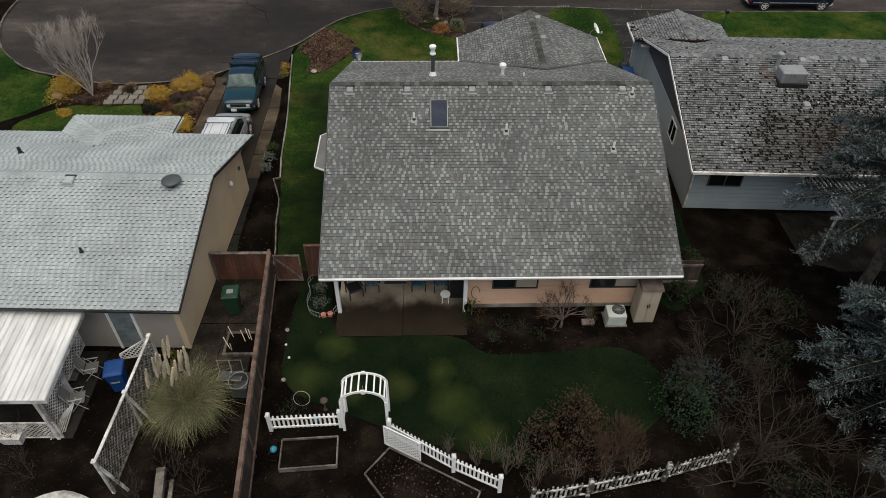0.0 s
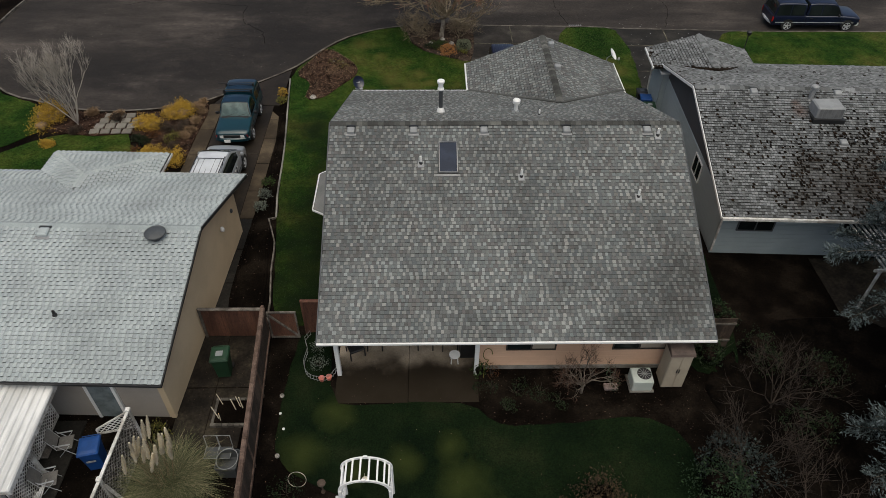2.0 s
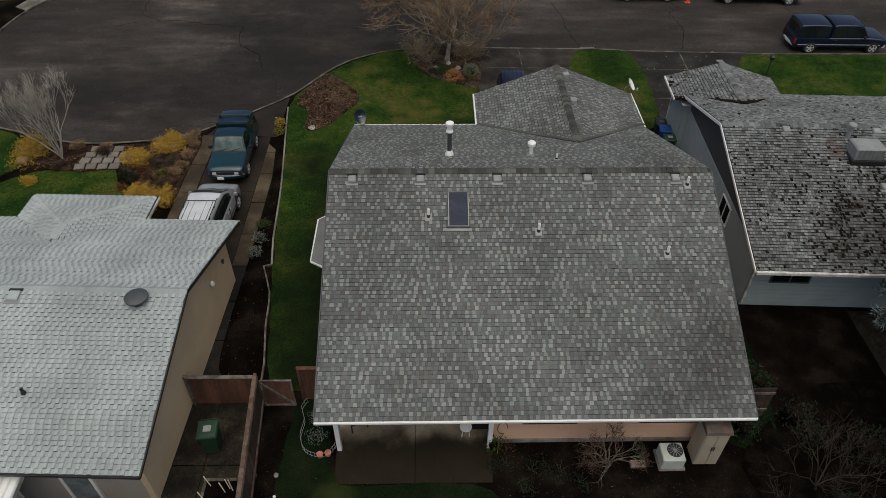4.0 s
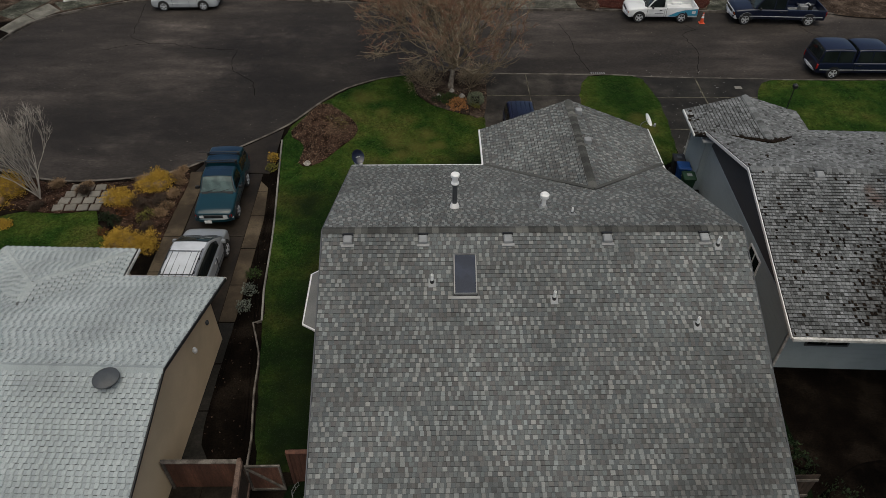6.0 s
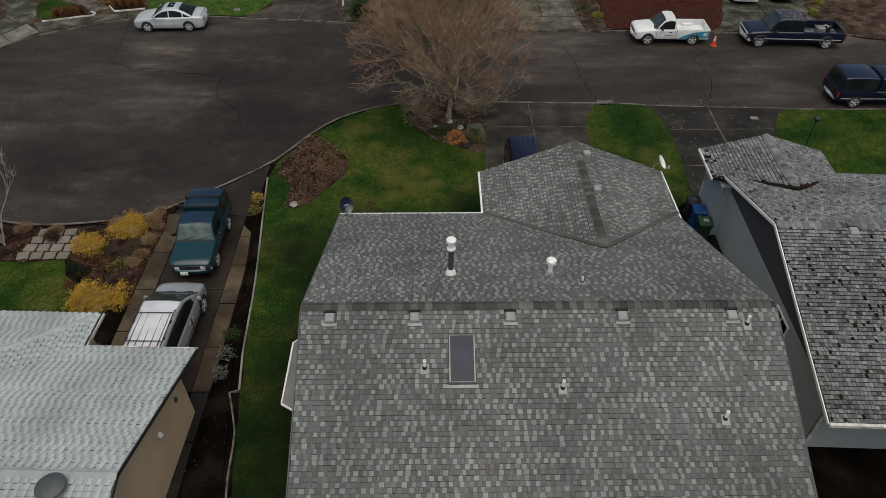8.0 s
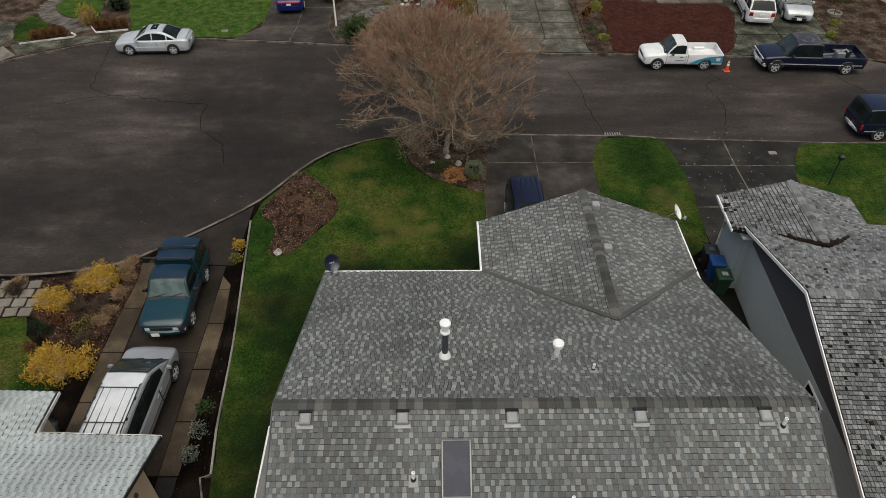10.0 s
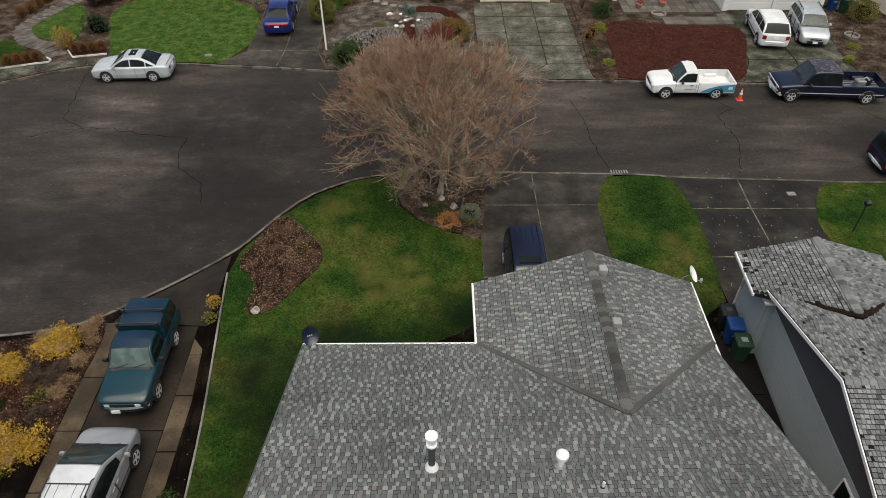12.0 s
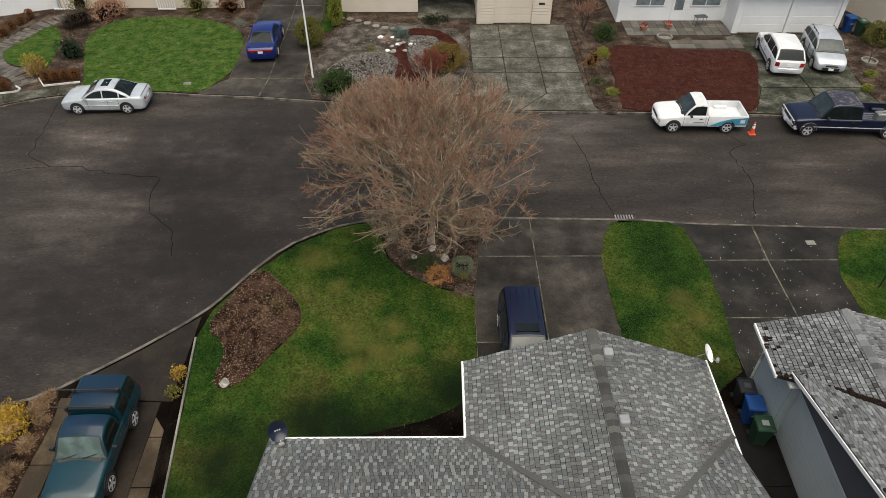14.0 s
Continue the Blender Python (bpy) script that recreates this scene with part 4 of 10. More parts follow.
def shingle_field(parent, origin, u, v, course, rows, span, widths, mat, lip=0.014, one=None, one_mat=None, name="shingles", dark=None, butt=BUTT, gap=0.011, vary=(0.6, 1.5), low=None, vgap=0.0, regular=False, lowgap=0.0):
    """Lays tabs in courses on a slope. origin: the eave's start; u along the eave, v up the slope; span(v) gives the stretches to cover.
    one(u, v): True where each tab is a piece of its own."""
    O, U, V = Vector(origin), Vector(u).normalized(), Vector(v).normalized()
    N = U.cross(V)
    if N.z < 0:
        N = -N
    g, gd, gl_ = Geo(), Geo(), Geo()
    for r in range(rows):
        v0 = r * course
        for a, b in span(v0 + course / 2):
            x = a - (float(rng.uniform(0, 2 * widths[0])) if regular else float(rng.uniform(0, max(widths))))
            up = bool(rng.integers(0, 2))
            while x < b:
                w = float(rng.choice(widths))
                up = not up if low else True
                if low and not up and not regular:
                    w *= float(rng.uniform(0.5, 1.35))
                x0, x1 = max(x, a), min(x + w - gap, b)
                if x1 - x0 > 0.02:
                    h = lip * float(rng.uniform(*vary)) if up else 0.001
                    if up and one and x1 - x0 > w - gap - 0.002 and one(x0, v0):
                        key = (mat.name, round(w, 3))
                        if key not in TABCACHE:
                            TABCACHE[key] = tab_geo(w - gap, course if not vgap else (course - vgap) / 1.12, lip).mesh("shingle", one_mat, False, butt)
                        ob = new("shingle", TABCACHE[key])
                        ob.parent = parent
                        mm = Matrix((U, V, N)).transposed().to_4x4()
                        mm.translation = O + U * x0 + V * v0
                        ob.matrix_local = mm
                    else:
                        dv = float(rng.normal(0, 0.004))
                        P = [O + U * p + V * (v0 + q + (dv if q == 0 else 0)) + N * s for p, q, s in tab_pts(x0, x1, (course - lowgap * float(rng.uniform(0.6, 1.3))) / 1.12 if lowgap and not up else course if not vgap else (course - vgap * float(rng.uniform(0.5, 1.5))) / 1.12, h)]
                        tgt = g if up else gl_
                        tgt.add(P, TABFACES, {1: 1})
                        if dark and rng.uniform() < dark(x0, v0):
                            xa = x0 + (x1 - x0) * float(rng.uniform(0, 0.45))
                            xb, vb = xa + (x1 - xa) * float(rng.uniform(0.55, 1.15)), float(rng.uniform(-0.03, 0.05))
                            P = [O + U * p + V * (v0 + q + vb) + N * s for p, q, s in tab_pts(xa, xb, course * float(rng.uniform(0.55, 0.95)), h + 0.02)]
                            P = [p + N * 0.018 if k < 4 else p for k, p in enumerate(P)]
                            gd.add(P, TABFACES, {1: 1})
                x += w
    ob = part(name, g, mat, parent, second=butt)
    ob["kind"] = "stuff"
    if gl_.v:
        ob = part("backing_shingles", gl_, low, parent, "darker backing shingles between the tabs", second=butt)
        ob["kind"] = "stuff"
    if gd.v:
        ob = part("moss", gd, MOSS, parent, "dark moss over weathered shingles", second=MOSS)
        ob["kind"] = "stuff"


TABFACES = [(0, 1, 2, 3), (4, 5, 1, 0), (5, 6, 2, 1), (7, 4, 0, 3)]


def tab_pts(x0, x1, c, h):
    return [(x0, 0, h + 0.012), (x1, 0, h + 0.012), (x1, c * 1.12, 0.010), (x0, c * 1.12, 0.010), (x0, 0, 0), (x1, 0, 0), (x1, c * 1.12, 0), (x0, c * 1.12, 0)]


def tab_geo(w, c, h):
    return Geo().add(tab_pts(0, w, c, h), TABFACES, {1: 1})


def ridge_caps(parent, p, q, w=0.15, step=0.2, mat=RIDGE):
    """Bent cap pieces along a ridge."""
    g = Geo()
    p, q = Vector(p), Vector(q)
    n = int((q - p).length / step)
    d = (q - p).normalized()
    s = Vector((-d.y, d.x, 0)).normalized()
    for i in range(n):
        a, b = p + d * step * i, p + d * step * (i + 1.1)
        za, zb = 0.045 + float(rng.uniform(0, 0.008)), 0.025
        drop = 0.42 * w
        g.add([a - s * w + Vector((0, 0, za - drop)), a + Vector((0, 0, za)), a + s * w + Vector((0, 0, za - drop)),
               b - s * w + Vector((0, 0, zb - drop)), b + Vector((0, 0, zb)), b + s * w + Vector((0, 0, zb - drop)),
               a - s * w + Vector((0, 0, za - drop - 0.02)), a + Vector((0, 0, za - 0.02)), a + s * w + Vector((0, 0, za - drop - 0.02))],
              [(0, 1, 4, 3), (1, 2, 5, 4), (0, 6, 7, 1), (1, 7, 8, 2)])
    ob = part("ridge_cap", g, mat, parent, "overlapping ridge cap shingles")
    ob["kind"] = "stuff"


def box_vent(parent, x, y, z, slope, mat=VENT, w=0.27):
    """A low square roof vent on its flange; slope: rise of the roof along y there."""
    g = Geo()
    g.slab([(x - w * 0.72, y - w * 0.78, z - slope * w * 0.78 + 0.04), (x + w * 0.72, y - w * 0.78, z - slope * w * 0.78 + 0.04), (x + w * 0.72, y - w * 0.45, z - slope * w * 0.45 + 0.03), (x - w * 0.72, y - w * 0.45, z - slope * w * 0.45 + 0.03)], 0.03)
    v = part("roof_vent", g, GALV, parent, "small square metal roof vent")
    h = 0.11
    g = Geo()
    b = 0.04
    g.rings([[(x - w / 2, y - w / 2, z - slope * w / 2), (x + w / 2, y - w / 2, z - slope * w / 2), (x + w / 2, y + w / 2, z + slope * w / 2), (x - w / 2, y + w / 2, z + slope * w / 2)],
             [(x - w / 2, y - w / 2, z + h - 0.05), (x + w / 2, y - w / 2, z + h - 0.05), (x + w / 2, y + w / 2, z + h), (x - w / 2, y + w / 2, z + h)],
             [(x - w / 2 + b, y - w / 2 + b, z + h - 0.01), (x + w / 2 - b, y - w / 2 + b, z + h - 0.01), (x + w / 2 - b, y + w / 2 - b, z + h + 0.03), (x - w / 2 + b, y + w / 2 - b, z + h + 0.03)]])
    part("hood", g, mat, v, "", bevel=0.012)
    # black slab behind the hood: the vent's shade put into a part
    part("throat", Geo().slab([(x - w * 0.6, y + w * 0.45, z + slope * w * 0.45 + 0.1), (x + w * 0.6, y + w * 0.45, z + slope * w * 0.45 + 0.1), (x + w * 0.6, y + w * 0.75, z + slope * w * 0.75 + 0.05), (x - w * 0.6, y + w * 0.75, z + slope * w * 0.75 + 0.05)], 0.05), BLACK, v, "dark louvred throat")


def pipe(parent, x, y, z, r=0.045, h=0.32, mat=WHITE, flash=True):
    """A plumbing pipe through the roof, with its flashing and dark boot."""
    s = part("vent_pipe", Geo().lathe([(r, -0.1), (r, h), (r * 0.75, h), (r * 0.75, h - 0.06)], 12, (x, y, z)), mat, parent, "white plastic vent pipe", smooth=False)
    part("boot", Geo().lathe([(r * 1.7, 0.0), (r * 1.5, 0.05), (r * 1.1, 0.09)], 12, (x, y, z)), BLACK, s)
    if flash:
        k = 0.43 if y < 25 else -0.4
        part("flashing", Geo().slab([(x - 0.11, y - 0.17, z - 0.17 * k + 0.034), (x + 0.11, y - 0.17, z - 0.17 * k + 0.034), (x + 0.11, y + 0.08, z + 0.08 * k + 0.03), (x - 0.11, y + 0.08, z + 0.12 * k + 0.03)], 0.02), VENT, s)


def siding(parent, p, q, z0, z1, mat, board=0.2, top=None):
    """Lapped boards on an upright wall from p to q. top(s): the wall's height at the share s of its length."""
    p, q = Vector((*p, 0)), Vector((*q, 0))
    d = (q - p)
    L = d.length
    d.normalize()
    nn = Vector((d.y, -d.x, 0))
    n = int((z1 - z0) / board + 0.999)
    for i in range(n):
        a, b = z0 + i * board, min(z0 + (i + 1) * board, z1)
        s0, s1 = 0.0, L
        if top:
            ok = [k / 60 * L for k in range(61) if top(k / 60) >= (a + b) / 2]
            if len(ok) < 2:
                continue
            s0, s1 = ok[0], ok[-1]
        g = Geo()
        A, B = p + d * s0, p + d * s1
        o0, o1 = nn * 0.034, nn * 0.026
        b -= 0.02
        g.add([A + o0 + Vector((0, 0, a)), B + o0 + Vector((0, 0, a)), B + o1 + Vector((0, 0, b)), A + o1 + Vector((0, 0, b)), A + Vector((0, 0, a)), B + Vector((0, 0, a)), B + Vector((0, 0, b)), A + Vector((0, 0, b))], [(0, 1, 2, 3), (4, 5, 1, 0), (3, 2, 6, 7)])
        part("board", g, mat, parent)


def window(parent, c, w, h, axis="x", out=-1, name="window", frame_mat=WHITE, mull=1, glass=GLASS, blind=False):
    """A window on a wall: c is its middle; axis the way it runs, out the side it faces."""
    t = 0.05
    def bx(a0, a1, d0, d1, z0, z1):
        g = Geo()
        if axis == "x":
            return g.box(c[0] + a0, c[0] + a1, min(c[1] + out * d0, c[1] + out * d1), max(c[1] + out * d0, c[1] + out * d1), c[2] + z0, c[2] + z1)
        return g.box(min(c[0] + out * d0, c[0] + out * d1), max(c[0] + out * d0, c[0] + out * d1), c[1] + a0, c[1] + a1, c[2] + z0, c[2] + z1)
    wn_ = part(name, bx(-w / 2 + t, w / 2 - t, -0.02, 0.03, -h / 2 + t, h / 2 - t), glass, parent, "glazed window")
    if blind:
        part("blind", bx(0.04, w / 2 - t - 0.01, 0.031, 0.036, -h / 2 + t + 0.02, h / 2 - t - 0.01), CABINET, wn_, "pale drawn blind")
    for a0, a1, z0, z1, nm in ((-w / 2, w / 2, h / 2 - t, h / 2, "frame"), (-w / 2, w / 2, -h / 2, -h / 2 + t, "sill"), (-w / 2, -w / 2 + t, -h / 2 + t, h / 2 - t, "frame"), (w / 2 - t, w / 2, -h / 2 + t, h / 2 - t, "frame")):
        part(nm, bx(a0, a1, -0.02, 0.055, z0, z1), frame_mat, wn_)
    for k in range(mull):
        s = -w / 2 + w * (k + 1) / (mull + 1)
        part("mullion", bx(s - 0.025, s + 0.025, -0.02, 0.05, -h / 2 + t, h / 2 - t), frame_mat, wn_)


# ---- the grey-roofed house in the middle ----
X0, X1 = -4.12, 9.02
YR, ZR = 24.96, 5.91            # ridge
YE, ZE = 17.28, 2.43            # rear eave
YF, ZF = 32.75, 2.77            # front eave
GX, GZ, GY, GV = 5.33, 4.30, 35.51, 29.05   # garage ridge, its front, its valley end
GL, GR = 1.49, 9.17             # garage eaves
house = thing("house", "single-storey peach house under a grey shingle roof with garage", "house")
SR, SF, SG = (ZR - ZE) / (YR - YE), (ZR - ZF) / (YF - YR), (GZ - ZF) / (GX - GL)
g = Geo()
g.box(1.25, 8.3, 18.1, 18.25, 0, 2.66)
part("rear_wall", g, PEACH, house)
g = Geo().box(-3.6, 1.25, 20.6, 20.75, 0, 3.7)
part("porch_wall", g, PEACH, house, "peach wall behind the porch")
part("porch_side_wall", Geo().box(1.25, 1.4, 18.25, 20.75, 0, 2.7), PEACH, house)


def gable_wall(x, y0, y1, zr, yr, s0, s1, thick, mat, parent, name="side_wall"):
    """A wall along y whose top follows the roof's slopes."""
    prof = [(y0, 0), (y1, 0), (y1, zr - s1 * (y1 - yr) - 0.2), (yr, zr - 0.2), (y0, zr - s0 * (yr - y0) - 0.2)]
    gg = Geo().rings([[(x, y, z) for y, z in prof], [(x + thick, y, z) for y, z in prof]])
    return part(name, gg, mat, parent)


gable_wall(-3.75, 20.6, 32.2, ZR, YR, SR, SF, 0.15, PEACH, house)
gable_wall(8.5, 18.1, 32.2, ZR, YR, SR, SF, 0.15, PEACH, house)
part("front_wall", Geo().box(-3.6, 2.0, 32.05, 32.2, 0, 2.75), PEACH, house)
part("garage_wall", Geo().box(1.95, 2.1, 32.2, 35.0, 0, 2.72), PEACH, house)
part("garage_wall", Geo().box(8.6, 8.75, 32.2, 35.0, 0, 2.72), PEACH, house)
gp = [(2.1, 0), (8.6, 0), (8.6, ZF - 0.05), (GX, GZ - 0.25), (2.1, ZF - 0.05)]
part("garage_front", Geo().rings([[(x, 34.85, z) for x, z in gp], [(x, 35.0, z) for x, z in gp]]), PEACH, house)
part("garage_door", Geo().box(2.8, 7.8, 35.0, 35.04, 0.02, 2.2), WHITE, house, "white panelled garage door")
siding(house, (1.27, 18.09), (8.3, 18.09), 0.15, 2.6, PEACH, 0.25)
window(house, (3.1, 18.08, 1.52), 1.75, 1.0, frame_mat=BRONZE, blind=True)
window(house, (6.9, 18.08, 1.52), 1.9, 1.0, frame_mat=BRONZE, blind=True)
part("foundation", Geo().box(1.22, 8.34, 18.0, 18.1, 0, 0.15), CONCRETE, house, "grey concrete foundation strip")

# roof decks and shingles
deck = Geo().slab([(X0, YE, ZE), (X1, YE, ZE), (X1, YR, ZR), (X0, YR, ZR)], 0.16)
deck.slab([(X0, YR, ZR), (X1, YR, ZR), (X1, YF, ZF), (X0, YF, ZF)], 0.16)
roof = part("roof", deck, DECK, house, "dark roof deck under grey shingles")
part("garage_roof", Geo().slab([(GL, GY, ZF), (GX, GY, GZ), (GX, GV, GZ), (GL, YF, ZF)], 0.15).slab([(GX, GY, GZ), (GR, GY, ZF), (GR, YF, ZF), (GX, GV, GZ)], 0.15), DECK, house, "dark garage roof deck under grey shingles")
COURSE = 0.136
Wd = (0.1, 0.115, 0.125, 0.14)
rear_len, front_len = math.hypot(YR - YE, ZR - ZE), math.hypot(YF - YR, ZR - ZF)


def own_piece(x, v):
    return abs(x + X0 - 1.0) < 2.9 and v > rear_len - 2.25


def front_span(v):
    y = YF - v * (YF - YR) / front_len
    if y > GV:
        k = (y - GV) / (YF - GV) * (GX - GL)
        out = [(0, GX - k - X0), (GX + k - X0, X1 - X0)]
        return [(a, b) for a, b in out if b - a > 0.03]
    return [(0, X1 - X0)]


shingle_field(house, (X0, YE, ZE), (1, 0, 0), (0, YR - YE, ZR - ZE), COURSE, int(rear_len / COURSE), lambda v: [(0, X1 - X0)], Wd, SHINGLE, lip=0.011, gap=0.006, vgap=0.007, one=own_piece, one_mat=SHINGLE_ONE, low=SHINGLE_LOW)
shingle_field(house, (X0, YF, ZF), (1, 0, 0), (0, YR - YF, ZR - ZF), COURSE, int(front_len / COURSE), front_span, Wd, SHINGLE, lip=0.011, gap=0.012, vgap=0.014, low=SHINGLE_LOW)
gl = math.hypot(GX - GL, GZ - ZF)


def garage_span(v):
    s = v / gl
    return [(0, GY - (YF + (GV - YF) * s))]


shingle_field(house, (GL, GY, ZF), (0, -1, 0), (GX - GL, 0, GZ - ZF), COURSE, int(gl / COURSE), garage_span, Wd, SHINGLE, lip=0.011, gap=0.011, vgap=0.013, low=SHINGLE_LOW)
shingle_field(house, (GR, GY, ZF), (0, -1, 0), (GX - GR, 0, GZ - ZF), COURSE, int(gl / COURSE), garage_span, Wd, SHINGLE, lip=0.011, gap=0.011, vgap=0.013, low=SHINGLE_LOW)
ridge_caps(house, (X0, YR, ZR), (X1, YR, ZR), 0.16)
ridge_caps(house, (GX, GY, GZ), (GX, GV, GZ), 0.16)
# dark lines of the valleys
for gx in (GL, GR):
    part("valley", Geo().bar((GX, GV, GZ + 0.03), (gx, YF, ZF + 0.03), 0.16, 0.03), RIDGE, house, "dark shingled roof valley")
# eave trim, gutters and bargeboards
part("rear_gutter", Geo().cbox(X0 - 0.02, X1 + 0.02, YE - 0.06, YE + 0.01, ZE - 0.085, ZE - 0.005, 0.012), WHITE, house, "white painted rear gutter")
part("front_gutter", Geo().cbox(X0 - 0.02, GL + 0.02, YF - 0.01, YF + 0.07, ZF - 0.12, ZF + 0.012, 0.015), WHITE, house, "white front gutter")
part("garage_gutter", Geo().cbox(GL - 0.075, GL + 0.01, YF + 0.07, GY + 0.02, ZF - 0.12, ZF + 0.012, 0.015), WHITE, house, "white garage gutter")
part("garage_gutter", Geo().cbox(GR - 0.01, GR + 0.065, YF - 0.6, GY + 0.02, ZF - 0.12, ZF + 0.012, 0.015), WHITE, house, "white garage gutter")
for x in (X0 - 0.03, X1 + 0.03):
    part("bargeboard", Geo().bar((x, YE, ZE - 0.10), (x, YR, ZR - 0.10), 0.03, 0.17), SLATE, house, "dark bargeboard")
    part("bargeboard", Geo().bar((x, YR, ZR - 0.10), (x, YF, ZF - 0.10), 0.03, 0.17), SLATE, house, "dark bargeboard")
part("bargeboard", Geo().bar((GL, GY + 0.0, ZF - 0.12), (GX, GY + 0.0, GZ - 0.12), 0.03, 0.17), WHITE, house)
part("bargeboard", Geo().bar((GX, GY + 0.0, GZ - 0.12), (GR, GY + 0.0, ZF - 0.12), 0.03, 0.17), WHITE, house)
for x in (-3.32, -1.0, 1.62, 4.71, 7.73):
    box_vent(house, x, 24.6, ZR - SR * 0.36 + 0.02, SR)
for x, y in ((-0.73, 23.36), (2.91, 22.85), (7.07, 22.09), (8.11, 24.41)):
    pipe(house, x, y, ZR - SR * (YR - y))
pipe(house, 3.94, 26.35, ZR - SF * (26.35 - YR), 0.035, 0.25)
# skylight
def on_rear(y, up):
    return ZR - SR * (YR - y) + up


kx0, kx1, ky0, ky1 = -0.06, 0.6, 22.95, 24.1
sk = part("skylight", Geo().slab([(kx0, ky0, on_rear(ky0, 0.1)), (kx1, ky0, on_rear(ky0, 0.1)), (kx1, ky1, on_rear(ky1, 0.1)), (kx0, ky1, on_rear(ky1, 0.1))], 0.06), LIGHTGLASS, house, "tinted skylight in a pale metal frame")
part("curb", Geo().slab([(kx0 - 0.03, ky0 - 0.03, on_rear(ky0, 0.06)), (kx1 + 0.03, ky0 - 0.03, on_rear(ky0, 0.06)), (kx1 + 0.03, ky1 + 0.03, on_rear(ky1, 0.06)), (kx0 - 0.03, ky1 + 0.03, on_rear(ky1, 0.06))], 0.1), BLACK, sk)
for a, b in (((kx0, ky0), (kx0, ky1)), ((kx1, ky0), (kx1, ky1)), ((kx0, ky0), (kx1, ky0)), ((kx0, ky1), (kx1, ky1))):
    part("frame", Geo().bar((*a, on_rear(a[1], 0.105)), (*b, on_rear(b[1], 0.105)), 0.032, 0.05), GALV, sk)
part("flashing", Geo().slab([(kx0 - 0.1, ky0 - 0.11, on_rear(ky0 - 0.11, 0.05)), (kx1 + 0.1, ky0 - 0.11, on_rear(ky0 - 0.11, 0.05)), (kx1 + 0.1, ky0 - 0.03, on_rear(ky0 - 0.03, 0.05)), (kx0 - 0.1, ky0 - 0.03, on_rear(ky0 - 0.03, 0.05))], 0.03), GALV, sk)
# flue and capped vent on the front slope
zc = ZR - SF * (27.02 - YR)
fl = part("flue", Geo().lathe([(0.085, -0.05), (0.085, 1.05)], 14, (0.05, 27.02, zc)), GREYPL, house, "tall dark metal flue pipe", smooth=True)
part("flue_cap", Geo().lathe([(0.09, 1.02), (0.13, 1.05), (0.13, 1.10), (0.095, 1.12), (0.095, 1.32), (0.14, 1.33), (0.15, 1.42), (0.11, 1.45)], 16, (0.05, 27.02, zc)), WHITE, fl, "pale metal flue cap")
part("storm_collar", Geo().lathe([(0.17, -0.06), (0.16, 0.1), (0.10, 0.24)], 14, (0.05, 27.02, zc)), WHITE, fl)
zc = ZR - SF * (27.06 - YR)
cv = part("vent_cap", Geo().lathe([(0.075, -0.05), (0.075, 0.42), (0.15, 0.43), (0.155, 0.55), (0.10, 0.6)], 16, (3.1, 27.06, zc)), WHITE, house, "white capped roof vent")
part("collar", Geo().lathe([(0.16, -0.05), (0.13, 0.05), (0.08, 0.1)], 14, (3.1, 27.06, zc)), VENT, cv)
# bay on the side wall
part("bay", Geo().prism([(-3.76, 24.1), (-4.6, 24.6), (-4.6, 26.5), (-3.76, 27.0)], 0.5, 2.15), PEACH, house, "peach side bay with windows")
bt = [(-4.1, 23.65, 2.28), (-5.15, 24.35, 2.2), (-5.15, 26.75, 2.2), (-4.1, 27.45, 2.28)]
bay_roof = part("bay_roof", Geo().add(bt + [(-3.76, 24.3, 2.75), (-3.76, 26.8, 2.75)] + [(x, y, z - 0.1) for x, y, z in bt], [(0, 1, 4), (1, 2, 5, 4), (2, 3, 5), (0, 6, 7, 1), (1, 7, 8, 2), (2, 8, 9, 3)]), SHINGLE_ONE, house, "small grey shingle roof over the bay")
for a, b in ((0, 1), (1, 2), (2, 3)):
    part("gutter", Geo().bar((bt[a][0], bt[a][1], bt[a][2] - 0.03), (bt[b][0], bt[b][1], bt[b][2] - 0.02), 0.055, 0.07), WHITE, bay_roof)
# porch post and beam
part("porch_post", Geo().cbox(-3.72, -3.57, 17.75, 17.9, 0, 2.27, 0.01), WHITE, house, "white porch post")
part("porch_post", Geo().cbox(1.12, 1.27, 17.75, 17.9, 0, 2.27, 0.01), WHITE, house, "white porch post")
part("porch_beam", Geo().box(-3.75, 1.25, 17.75, 17.9, 2.27, 2.5), WHITE, house)
part("porch_door", Geo().box(-1.9, -0.1, 20.55, 20.6, 0.05, 2.05), GLASS, house, "dark glazed patio door")

# ---- the pale-roofed house on the west side ----
west = thing("house", "single-storey beige house under a pale grey shingle roof", "house")
WX = -8.3
a2 = radians(-2.2)
west.matrix_world = Matrix.Translation((WX, 20.86, 0)) @ Matrix.Rotation(a2, 4, "Z")
# local frame: x to the east from the ridge's end, y to the street
we, wf, zr_, ze_, zf_ = -5.5, 5.3, 4.34, 2.88, 2.64
wl = -19.0
s_r, s_f = (zr_ - ze_) / 5.5, (zr_ - zf_) / 5.3
part("roof", Geo().slab([(wl, we, ze_), (0, we, ze_), (0, 0, zr_), (wl, 0, zr_)], 0.16).slab([(wl, 0, zr_), (0, 0, zr_), (0, wf, zf_), (wl, wf, zf_)], 0.16), PALEBUTT, west, "dark roof deck under pale shingles")
PW = (0.112,)
lr, lf = math.hypot(5.5, zr_ - ze_), math.hypot(5.3, zr_ - zf_)
hx, hw, hy, hpz = -6.15, 2.5, 6.75, 3.32       # hip over the front wing: middle, half width, eave, ridge height
